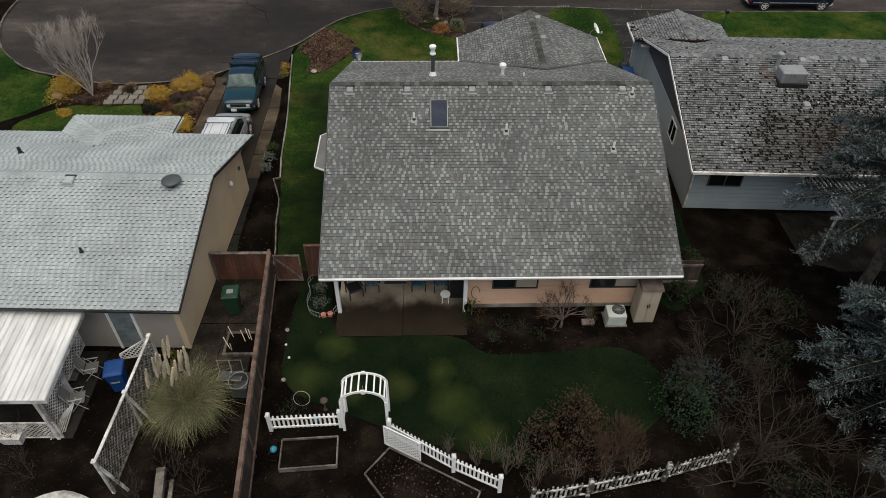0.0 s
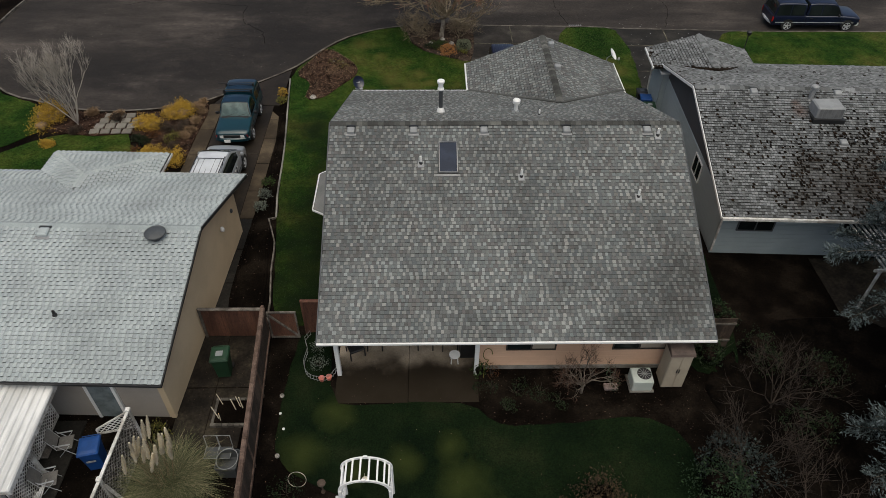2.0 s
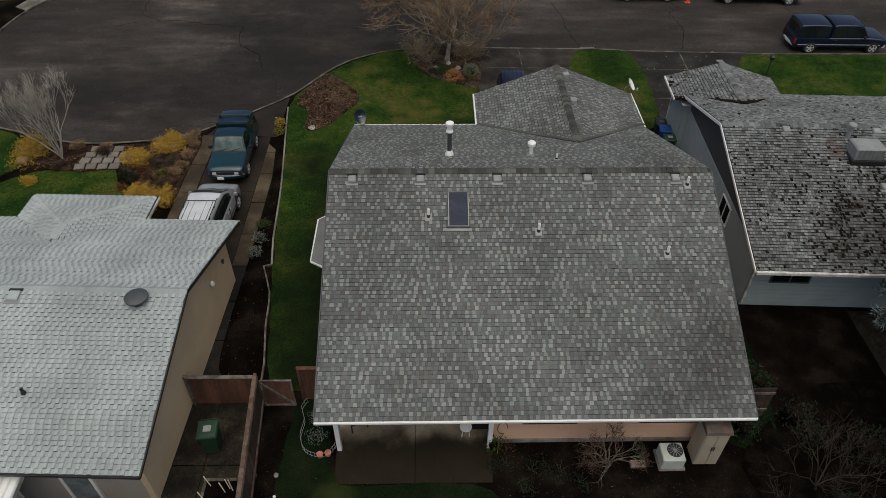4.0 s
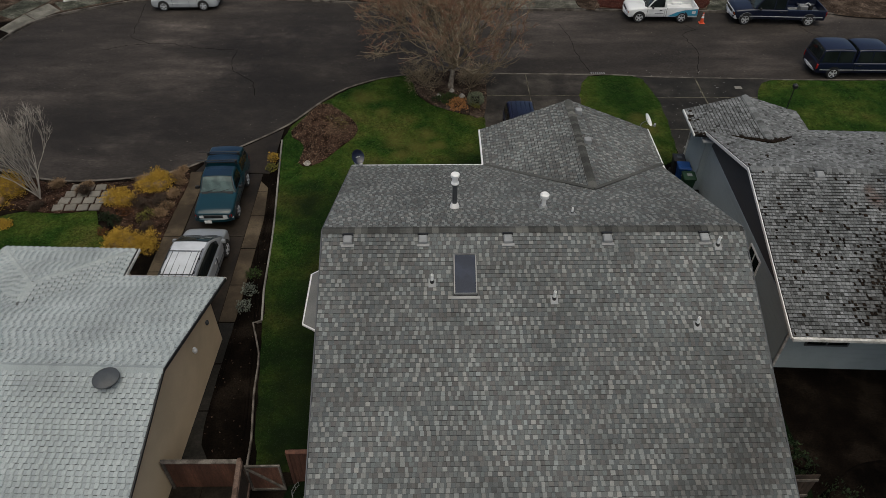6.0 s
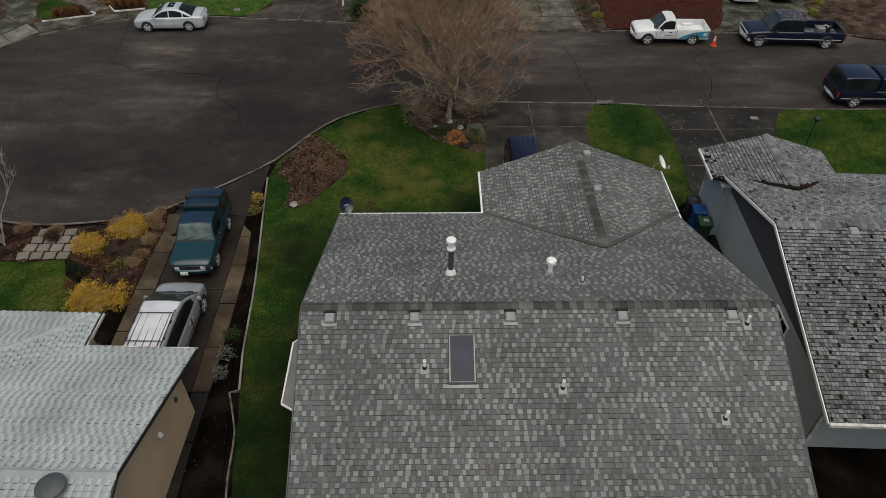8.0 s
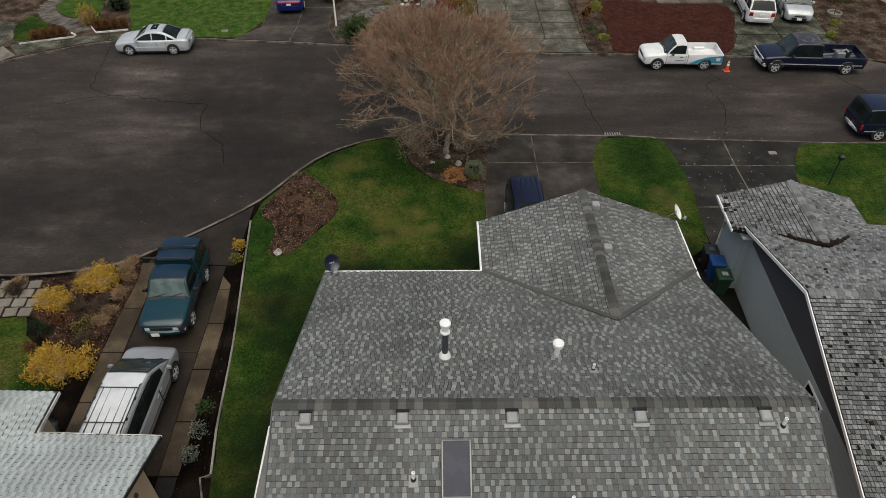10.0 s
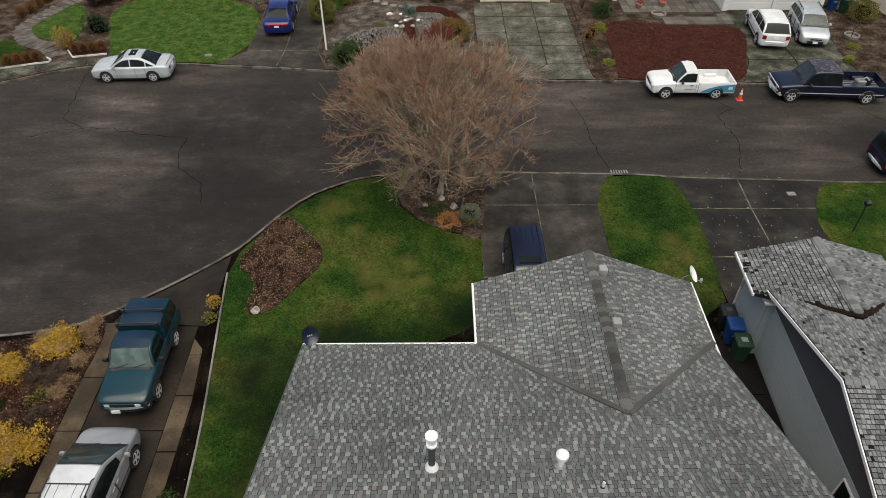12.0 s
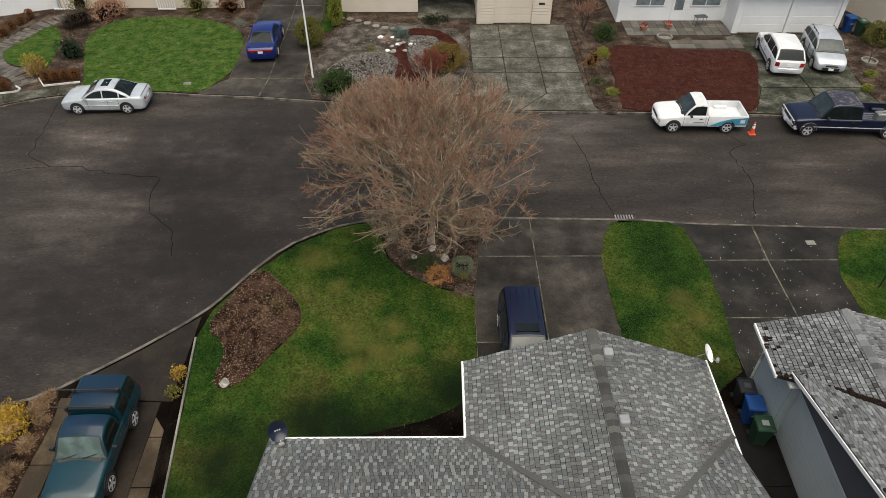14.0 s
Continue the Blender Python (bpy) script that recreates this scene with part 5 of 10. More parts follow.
hpy, hvy = 4.25, (zr_ - 3.32) / s_f            # the ridge's street end and where it dies into the main slope


def wing_span(v):
    y = wf - v * (5.3 / lf)
    if y > hvy:
        k = min(hw * (y - hvy) / (wf - hvy), hw)
        return [(0, hx - k - wl), (hx + k - wl, -wl)]
    return [(0, -wl)]


shingle_field(west, (wl, we, ze_), (1, 0, 0), (0, 5.5, zr_ - ze_), 0.15, int(lr / 0.15), lambda v: [(0, -wl)], PW, PALEROOF, lip=0.022, butt=PALEBUTT, gap=0.003, vary=(0.8, 1.2), low=PALELOW, regular=True, lowgap=0.013)
shingle_field(west, (wl, wf, zf_), (1, 0, 0), (0, -5.3, zr_ - zf_), 0.15, int(lf / 0.15), wing_span, PW, PALEROOF, lip=0.022, butt=PALEBUTT, gap=0.003, vary=(0.8, 1.2), low=PALELOW, regular=True, lowgap=0.026)
ridge_caps(west, (wl, 0, zr_), (0, 0, zr_), 0.15, 0.2, PALELOW)
wing = [(hx - hw, hy, 2.62), (hx + hw, hy, 2.62)]
pk, pv_ = (hx, hpy, hpz), (hx, hvy, hpz)
wing_deck = Geo().slab([wing[0], wing[1], pk], 0.12)
for sgn in (1, -1):
    wing_deck.slab([(hx + sgn * hw, hy, 2.62), (hx + sgn * hw, wf - 0.1, 2.62), pv_, pk], 0.12)
part("wing_roof", wing_deck, PALEBUTT, west)
fl_ = math.hypot(hy - hpy, hpz - 2.62)
shingle_field(west, (hx - hw, hy, 2.62), (1, 0, 0), (0, hpy - hy, hpz - 2.62), 0.15, int(fl_ / 0.15), lambda v: [(hw * v / fl_, 2 * hw - hw * v / fl_)], PW, PALEROOF, lip=0.022, butt=PALEBUTT, gap=0.003, vary=(0.8, 1.2), low=PALELOW, regular=True, lowgap=0.014)
for sgn in (1, -1):
    ws = math.hypot(hw, hpz - 2.62)
    shingle_field(west, (hx + sgn * hw, hy, 2.62), (0, -1, 0), (-sgn * hw, 0, hpz - 2.62), 0.15, int(ws / 0.15),
                  lambda v: [((hy - hpy) * v / ws, (hy - wf) + (wf - hvy) * v / ws)], PW, PALEROOF, lip=0.022, butt=PALEBUTT, gap=0.003, vary=(0.8, 1.2), low=PALELOW, regular=True, lowgap=0.014)
PALECAP = material("pale hip cap shingle", [(0.0, (0.31, 0.34, 0.342)), (1.0, (0.38, 0.41, 0.41))], 2.0, 0.92, rand="island", fine=0.15, bump=0.3, spec=0.2)
for p0 in wing:
    ridge_caps(west, tuple(Vector(p0).lerp(Vector(pk), 0.055)), pk, 0.17, 0.22, PALECAP)
ridge_caps(west, pk, pv_, 0.17, 0.22, PALECAP)
part("wing_front_trim", Geo().cbox(hx - hw, hx + hw, hy - 0.01, hy + 0.05, 2.47, 2.61, 0.01), BLACK, west)
part("wing_wall", Geo().box(hx - hw + 0.4, hx + hw - 0.4, wf - 0.8, hy - 0.4, 0, 2.55), BEIGE, west)
prof = [(-4.75, 0), (4.7, 0), (4.7, zf_ - 0.02), (0, zr_ - 0.18), (-4.75, ze_ - 0.02)]
part("gable_wall", Geo().rings([[(-0.7, y, z) for y, z in prof], [(-0.5, y, z) for y, z in prof]]), BEIGE, west, "beige gable end wall")
part("rear_wall", Geo().box(wl, -0.7, -4.75, -4.55, 0, 2.8), TAUPE, west, "taupe rear wall")
part("front_wall", Geo().box(wl, -0.7, 4.5, 4.7, 0, 2.6), BEIGE, west)
part("corner_board", Geo().box(-0.63, -0.47, -4.78, -4.66, 0, 2.7), BEIGE, west)
part("rear_eave_trim", Geo().cbox(wl, 0.02, we - 0.05, we + 0.01, ze_ - 0.1, ze_ - 0.01, 0.01), BLACK, west, "black drip edge and gutter")
part("front_eave_trim", Geo().cbox(wl, 0.02, wf - 0.01, wf + 0.05, zf_ - 0.16, zf_ - 0.01, 0.01), BLACK, west, "black drip edge")
part("wing_gutter", Geo().cbox(hx + hw + 0.05, hx + hw + 0.085, wf + 0.06, hy + 0.04, 2.5, 2.615, 0.01), OLDWHITE, west, "pale gutter lip")
part("eave_gutter", Geo().cbox(hx + hw + 0.09, 0.02, wf + 0.05, wf + 0.085, zf_ - 0.13, zf_ - 0.02, 0.01), OLDWHITE, west, "pale gutter lip")
part("wing_eave_trim", Geo().cbox(hx + hw - 0.01, hx + hw + 0.05, wf, hy + 0.04, 2.47, 2.61, 0.01), BLACK, west)
for y0, z0, y1, z1 in ((we, ze_, 0, zr_), (0, zr_, wf, zf_)):
    part("bargeboard", Geo().bar((0.02, y0, z0 - 0.05), (0.02, y1, z1 - 0.05), 0.03, 0.09), BLACK, west, "thin black bargeboard")
for x in (-15.8, -9.9, -6.5):
    box_vent(west, x + 1.2, -0.35, zr_ - s_r * 0.35, s_r, PALEROOF, 0.34)
part("round_vent", Geo().lathe([(0.2, -0.1), (0.2, 0.16), (0.36, 0.17), (0.36, 0.22), (0.27, 0.28), (0.12, 0.31)], 24, (-1.42, -0.42, zr_ - s_r * 0.42)), GREYPL, west, "round grey turbine base vent", smooth=True)
pipe(west, -3.9, -3.35, zr_ - s_r * 3.35, 0.05, 0.2, BLACK, False)
pipe(west, -8.6, 2.2, zr_ - s_f * 2.2, 0.07, 0.3, BLACK, False)
part("wall_lamp", Geo().lathe([(0.07, 0), (0.09, 0.1), (0.05, 0.2)], 10, (-0.42, 2.55, 1.9)), WHITE, west, "small white wall lamp")
part("meter", Geo().cbox(-0.51, -0.42, 3.9, 4.02, 1.7, 1.84, 0.01), GREYPL, west, "grey meter box")
dr = part("rear_door", Geo().box(-2.95, -2.15, -4.81, -4.75, 0.05, 2.1), PALEGLASS, west, "grey glazed rear door in white frame")
for x in (-3.0, -2.12):
    part("frame", Geo().box(x - 0.05, x + 0.05, -4.83, -4.75, 0.0, 2.2), WHITE, dr)
part("frame", Geo().box(-3.05, -2.07, -4.83, -4.75, 2.1, 2.2), WHITE, dr)

# ---- the weathered-roof house on the east side ----
east = thing("house", "blue-grey house under a weathered mossy shingle roof", "house")
east.matrix_world = Matrix.Translation((11.33, 29.85, 0)) @ Matrix.Rotation(radians(-2.6), 4, "Z")
er, ef, ez, eze, ezf, exr = -6.7, 5.25, 4.67, 2.74, 3.05, 24.0
sr2, sf2 = (ez - eze) / 6.7, (ez - ezf) / 5.25
part("roof", Geo().slab([(0, er, eze), (exr, er, eze), (exr, 0, ez), (0, 0, ez)], 0.16).slab([(0, 0, ez), (exr, 0, ez), (exr, ef, ezf), (0, ef, ezf)], 0.16), DECK, east, "dark roof deck under weathered shingles")
EW = (0.105, 0.125, 0.145)
l1, l2 = math.hypot(6.7, ez - eze), math.hypot(5.25, ez - ezf)
ex, ehw, ey, evy = 2.17, 2.61, 7.0, 3.2
exz = ezf + 0.72


def mossy(u, v):
    p = 0.55 * noise.noise(Vector((u * 0.7, v * 0.8, 3.0))) + 0.5 * noise.noise(Vector((u * 2.6, v * 2.6, 7.0)))
    share = max(0.0, 1 - abs(v - 2.0) / 4.2) * min(1.0, max(0.06, (u - 0.6) / 5.6))
    return min(0.93, max(0.035, (p + 0.5) * 1.35 * share))


def east_front(v):
    y = ef - v * 5.25 / l2
    if y > evy:
        k = ehw * (y - evy) / (ef - evy)
        return [(ex + k, exr)] if ex - k < 0.05 else [(0, ex - k), (ex + k, exr)]
    return [(0, exr)]


shingle_field(east, (0, er, eze), (1, 0, 0), (0, 6.7, ez - eze), 0.14, int(l1 / 0.14), lambda v: [(0, exr)], EW, OLDROOF, lip=0.016, dark=mossy, gap=0.017, vgap=0.018)
shingle_field(east, (0, ef, ezf), (1, 0, 0), (0, -5.25, ez - ezf), 0.14, int(l2 / 0.14), east_front, EW, OLDROOF, lip=0.016, gap=0.017, vgap=0.016, dark=lambda u, v: 0.04 if u < 0.3 else 0.004)
ridge_caps(east, (0, 0, ez), (exr, 0, ez), 0.16, 0.22, OLDROOF)
ridge_caps(east, (ex, ey, exz + 0.03), (ex, evy, exz + 0.03), 0.15, 0.22, OLDROOF)
eez = exz - ehw * 0.3
part("wing_roof", Geo().slab([(ex - ehw, ey, eez), (ex, ey, exz), (ex, evy, exz), (ex - ehw, ef - 0.35, eez)], 0.14).slab([(ex, ey, exz), (ex + ehw, ey, eez), (ex + ehw, ef - 0.35, eez), (ex, evy, exz)], 0.14), DECK, east)
lw = math.hypot(ehw, exz - eez)
for sgn in (-1, 1):
    shingle_field(east, (ex + sgn * ehw, ey, eez), (0, -1, 0), (-sgn * ehw, 0, exz - eez), 0.14, int(lw / 0.14), lambda v: [(0, ey - (ef - 0.35) + (ef - 0.35 - evy) * v / lw)], EW, OLDROOF, lip=0.016, gap=0.018, vgap=0.018, dark=(lambda u, v: 0.006 + 0.55 * math.exp(-v / 0.12)) if sgn < 0 else None)
g = Geo()
for i in range(1100):
    sgn = -1 if rng.uniform() < 0.6 else 1
    s = float(rng.uniform(0, 1))
    x = ex + sgn * ehw * (1 - s) * 0.95
    y = (ef - 0.35) + (evy - ef + 0.35) * s + float(rng.normal(0, 0.045))
    z = eez + (exz - eez) * s + 0.03
    r = float(rng.uniform(0.03, 0.075))
    g.lathe([(r, -0.03), (r * 0.8, r * 0.3), (r * 0.3, r * 0.5)], 5, (x, y, z))
mo = part("moss", g, MOSS, east, "dark moss in the roof valleys")
mo["kind"] = "stuff"
prof = [(-5.8, 0), (4.7, 0), (4.7, ezf - 0.08), (0, ez - 0.2), (-5.8, eze + 0.05)]
part("gable_wall", Geo().rings([[(0.42, y, z) for y, z in prof], [(0.6, y, z) for y, z in prof]]), BLUEGREY, east, "blue-grey gable end wall")
siding(east, (0.42, 4.7), (0.42, -5.8), 0.2, 2.45, BLUEGREY, 0.24)
part("gable_panel", Geo().rings([[(0.40, y, z) for y, z in [(-5.75, 2.47), (4.7, 2.47), (4.7, 2.95), (0, ez - 0.22), (-5.75, 2.76)]], [(0.41, y, z) for y, z in [(-5.75, 2.47), (4.7, 2.47), (4.7, 2.95), (0, ez - 0.22), (-5.75, 2.76)]]]), SLATE, east, "dark grey gable boards")
part("wing_wall", Geo().box(0.1, 4.3, 4.7, 6.6, 0, 2.7), BLUEGREY, east)
siding(east, (0.1, 6.6), (0.1, 4.7), 0.2, 2.6, BLUEGREY, 0.24)
part("rear_wall", Geo().box(0.6, exr - 0.5, -5.8, -5.6, 0, 2.75), BLUEGREY, east)
siding(east, (0.44, -5.8), (exr - 0.5, -5.8), 0.2, 2.6, BLUEGREY, 0.24)
part("front_wall", Geo().box(0.6, exr - 0.5, 4.5, 4.7, 0, 2.95), BLUEGREY, east)
for x in (1.9, 6.1):
    window(east, (x, -5.83, 1.75), 1.5, 0.85, frame_mat=SLATE)
window(east, (0.39, -2.1, 1.75), 1.1, 0.95, axis="y", out=-1)
part("rear_gutter", Geo().cbox(-0.02, exr, er - 0.1, er + 0.01, eze - 0.12, eze, 0.015), OLDWHITE, east, "white rear gutter")
for y0, z0, y1, z1 in ((er, eze, 0, ez), (0, ez, ef, ezf)):
    part("bargeboard", Geo().bar((-0.03, y0, z0 - 0.08), (-0.03, y1, z1 - 0.08), 0.035, 0.12), WHITE, east, "white bargeboard")
part("wing_gutter", Geo().cbox(ex - ehw - 0.06, ex - ehw + 0.01, ef - 0.4, ey + 0.02, eez - 0.1, eez + 0.01, 0.015), WHITE, east, "white gutter")
part("soffit", Geo().box(-0.06, 0.42, 4.6, 5.3, 2.7, 2.76), WHITE, east, "white boxed eave return")
part("downpipe", Geo().tube([(0.3, -6.15, 2.6), (0.43, -5.9, 2.3), (0.43, -5.9, 0.2)], 0.045, 8), OLDWHITE, east, "white downpipe")
part("downpipe", Geo().tube([(-0.4, 6.8, 2.75), (0.04, 6.65, 2.4), (0.04, 6.65, 0.2)], 0.045, 8), OLDWHITE, east, "white downpipe")
for x in (2.55, 6.2, 9.0, 11.2, 13.4):
    box_vent(east, x, -0.3, ez - sr2 * 0.3, sr2, VENT, 0.3)
box_vent(east, 5.7, -3.0, ez - sr2 * 3.0, sr2, VENT, 0.3)
pipe(east, 6.2, -2.95, ez - sr2 * 2.95, 0.04, 0.15, WHITE, False)
part("flue", Geo().lathe([(0.1, -0.1), (0.1, 0.5), (0.16, 0.52), (0.16, 0.6), (0.11, 0.64)], 14, (4.95, -0.6, ez - sr2 * 0.6)), VENT, east, "pale capped metal flue")
cool = part("roof_cooler", Geo().cbox(4.75, 5.9, -1.9, -1.05, 4.3, 4.78, 0.05), VENT, east, "pale sheet-metal roof cooler box")
part("base", Geo().box(4.66, 5.99, -2.02, -0.96, 3.95, 4.3), BLACK, cool)
for i in range(6):
    part("louvre", Geo().box(4.85 + i * 0.17, 4.97 + i * 0.17, -1.915, -1.9, 4.35, 4.75), GALV, cool)

# ---- the houses across the street ----
far_cream = thing("house", "cream house with a single garage across the street", "house")
part("garage_wall", Geo().box(3.6, 4.6, 66.9, 67.1, 0, 3.0).box(7.2, 8.35, 66.9, 67.1, 0, 3.0).box(4.6, 7.2, 66.9, 67.1, 2.2, 3.0), CREAM, far_cream)
gd = part("garage_door", Geo().box(4.6, 7.2, 67.0, 67.06, 0.02, 2.2), CREAM, far_cream, "cream sectional garage door")
for i in range(4):
    part("panel", Geo().box(4.66, 7.14, 66.975, 67.0, 0.08 + i * 0.54, 0.55 + i * 0.54), CREAM, gd)
siding(far_cream, (7.2, 66.9), (8.35, 66.9), 0.1, 3.0, CREAM, 0.2)
siding(far_cream, (3.6, 66.9), (4.6, 66.9), 0.1, 3.0, CREAM, 0.2)
part("side_wall", Geo().box(3.45, 3.6, 66.9, 74, 0, 3.0), CREAM, far_cream)
part("side_wall", Geo().box(8.35, 8.5, 66.9, 76, 0, 3.0), CREAM, far_cream)
part("porch_back", Geo().box(-0.6, 3.45, 71.0, 71.2, 0, 3.0), LEAF_GREEN, far_cream, "dark green porch wall")
part("wall", Geo().box(-6.0, -0.6, 68.9, 69.1, 0, 3.0), CREAM, far_cream)
part("roof", Geo().slab([(-6.5, 68.4, 3.0), (9.0, 68.4, 3.0), (9.0, 75, 5.5), (-6.5, 75, 5.5)], 0.2).slab([(-6.5, 82, 3.0), (9.0, 82, 3.0), (9.0, 75, 5.5), (-6.5, 75, 5.5)], 0.2), SHINGLE, far_cream)
part("plaque", Geo().box(3.8, 4.3, 66.87, 66.9, 1.75, 1.9), GREYPL, far_cream, "small dark wall plate")
part("mail_slot", Geo().box(7.6, 8.0, 66.86, 66.9, 1.35, 1.5), BLACK, far_cream)
solo("porch_deck", Geo().cbox(-0.6, 3.45, 67.6, 71.0, 0, 0.15, 0.02), OLDDRIVE, "concrete porch of the cream house", "porch", kind="structure")

far_white = thing("house", "white house with a double garage across the street", "house")
part("wall", Geo().box(13.3, 20.6, 67.2, 67.4, 0, 2.9), WHITE, far_white, "white painted front wall")
part("side_wall", Geo().box(13.1, 13.3, 67.2, 76, 0, 2.9), WHITE, far_white)
part("garage_wall", Geo().box(20.5, 20.7, 65.4, 67.2, 0, 2.9), WHITE, far_white)
part("garage_front", Geo().box(20.7, 20.9, 65.4, 65.6, 0, 2.9).box(24.0, 24.25, 65.4, 65.6, 0, 2.3).box(27.3, 27.6, 65.4, 65.6, 0, 2.9).box(20.9, 27.3, 65.4, 65.6, 2.3, 2.9), WHITE, far_white)
for x in (20.9, 24.25):
    d = part("garage_door", Geo().box(x, x + 3.08, 65.5, 65.56, 0.02, 2.3), WHITE, far_white, "white panelled garage door")
    for i in range(4):
        part("panel", Geo().box(x + 0.08, x + 3.0, 65.48, 65.5, 0.06 + i * 0.57, 0.57 + i * 0.57), WHITE, d)
window(far_white, (15.2, 67.18, 1.65), 2.0, 1.0, glass=PALEGLASS)
window(far_white, (19.0, 67.18, 1.65), 2.0, 1.0, glass=PALEGLASS)
d = part("front_door", Geo().box(16.75, 17.65, 67.12, 67.2, 0.15, 2.15), WHITE, far_white, "white storm door with grey glass")
part("pane", Geo().box(16.9, 17.5, 67.1, 67.12, 0.9, 1.95), PALEGLASS, d)
part("gutter", Geo().cbox(20.4, 28.1, 64.85, 64.97, 2.78, 2.92, 0.02), CREAM, far_white)
part("roof", Geo().slab([(12.8, 66.6, 2.9), (28.0, 66.6, 2.9), (28.0, 74, 5.6), (12.8, 74, 5.6)], 0.2).slab([(20.4, 64.95, 2.92), (28.0, 64.95, 2.92), (28.0, 70, 4.6), (20.4, 70, 4.6)], 0.2), SHINGLE, far_white)
far_left = thing("house", "white house behind the far lawn", "house")
part("wall", Geo().box(-26, -13, 69.6, 69.8, 0, 2.8), CREAM, far_left)
part("wall", Geo().rings([[(-32, 67.2, 0), (-26.2, 69.6, 0), (-26.2, 69.8, 0), (-32, 67.4, 0)], [(-32, 67.2, 2.8), (-26.2, 69.6, 2.8), (-26.2, 69.8, 2.8), (-32, 67.4, 2.8)]]), WHITE, far_left)
part("roof", Geo().slab([(-33, 69.2, 2.8), (-12.5, 69.2, 2.8), (-12.5, 76, 5.4), (-33, 76, 5.4)], 0.2), SHINGLE, far_left)
far_east = thing("house", "pale sided house at the street's far end", "house")
part("wall", Geo().rings([[(28.9, 72, 0), (32.6, 62.5, 0), (33, 62.7, 0), (29.3, 72.2, 0)], [(28.9, 72, 2.8), (32.6, 62.5, 2.8), (33, 62.7, 2.8), (29.3, 72.2, 2.8)]]), CREAM, far_east)
part("roof", Geo().slab([(28.5, 72, 2.8), (32.4, 62.0, 2.8), (40, 65, 4.5), (36, 75, 4.5)], 0.2), SHINGLE, far_east)
# ---- vehicles ----
def lerp_line(line, x):
    """Height of a line of (x, z), given from front to rear, at x."""
    for (xa, za), (xb, zc) in zip(line, line[1:]):
        if xa >= x >= xb:
            return za + (zc - za) * (xa - x) / max(1e-6, xa - xb)
    return line[0][1] if x > line[0][0] else line[-1][1]


def hull(parent, x1, x0, W, top, mat, zb=0.24, crown=0.05, nose=0.32, tail=0.2, waist=0.012):
    """The lower body from the nose at x1 to the tail at x0: rounded in plan at both ends, with a soft shoulder along the top line."""
    xs = sorted({x1 - nose * k for k in (0, 0.04, 0.13, 0.28, 0.5, 0.75, 1.0)} | {x0 + tail * k for k in (0, 0.06, 0.2, 0.45, 0.75, 1.0)} | {x1 - nose + (x0 + tail - x1 + nose) * k / 16 for k in range(1, 16)}, reverse=True)
    top = smooth_line(top, 0.12)
    rs = []
    for x in xs:
        e = 1.0
        if nose > 0.02:
            e = min(e, math.sqrt(max(0.0, 1 - (1 - min(1.0, (x1 - x) / nose)) ** 2)))
        if tail > 0.02:
            e = min(e, math.sqrt(max(0.0, 1 - (1 - min(1.0, (x - x0) / tail)) ** 2)))
        zt = lerp_line(top, x)
        w = W / 2 * (0.8 + 0.2 * e)
        lo = zb + 0.1 * (1 - e)
        zt = zt - (zt - 0.5) * 0.2 * (1 - e)
        r = [(0.86 * w, lo), (0.965 * w, lo + 0.06), (w - 0.006, lo + 0.16), (w, (lo + zt) * 0.5), (w - waist, (lo + zt) * 0.5 + 0.05), (0.992 * w, zt - 0.13), (0.975 * w, zt - 0.06), (0.945 * w, zt - 0.022), (0.9 * w, zt), (0.72 * w, zt + crown * 0.55), (0.4 * w, zt + crown * 0.9)]
        rs.append([(x, -y, z) for y, z in r] + [(x, 0, zt + crown)] + [(x, y, z) for y, z in reversed(r)])
    return part("body", Geo().rings(rs), mat, parent, "", True)


def wheel(parent, x, y, r, side, rim_mat):
    def turn(rr, s, n=20):
        return [(x + rr * math.cos(a), y + side * s, r + rr * math.sin(a)) for a in [2 * math.pi * k / n for k in range(n)]]
    t = part("wheel", Geo().rings([turn(r * 0.6, -0.12), turn(r * 0.94, -0.12), turn(r, -0.08), turn(r, 0.06), turn(r * 0.94, 0.1), turn(r * 0.7, 0.105)]), RUBBER, parent, "black tyre on a silver wheel")
    g = Geo().rings([turn(r * 0.7, 0.06), turn(r * 0.7, 0.107), turn(r * 0.62, 0.107), turn(r * 0.58, 0.06)])
    for k in range(5):
        a = 2 * math.pi * k / 5 + 0.3
        g.bar((x, y + side * 0.09, r), (x + 0.62 * r * math.cos(a), y + side * 0.1, r + 0.62 * r * math.sin(a)), 0.035, 0.085)
    g.rings([turn(r * 0.22, 0.06, 10), turn(r * 0.22, 0.115, 10), turn(r * 0.1, 0.12, 10)])
    part("rim", g, rim_mat, t)
    part("brake", Geo().rings([turn(r * 0.66, 0.045, 12), turn(r * 0.1, 0.045, 12)]), GREYPL, t)


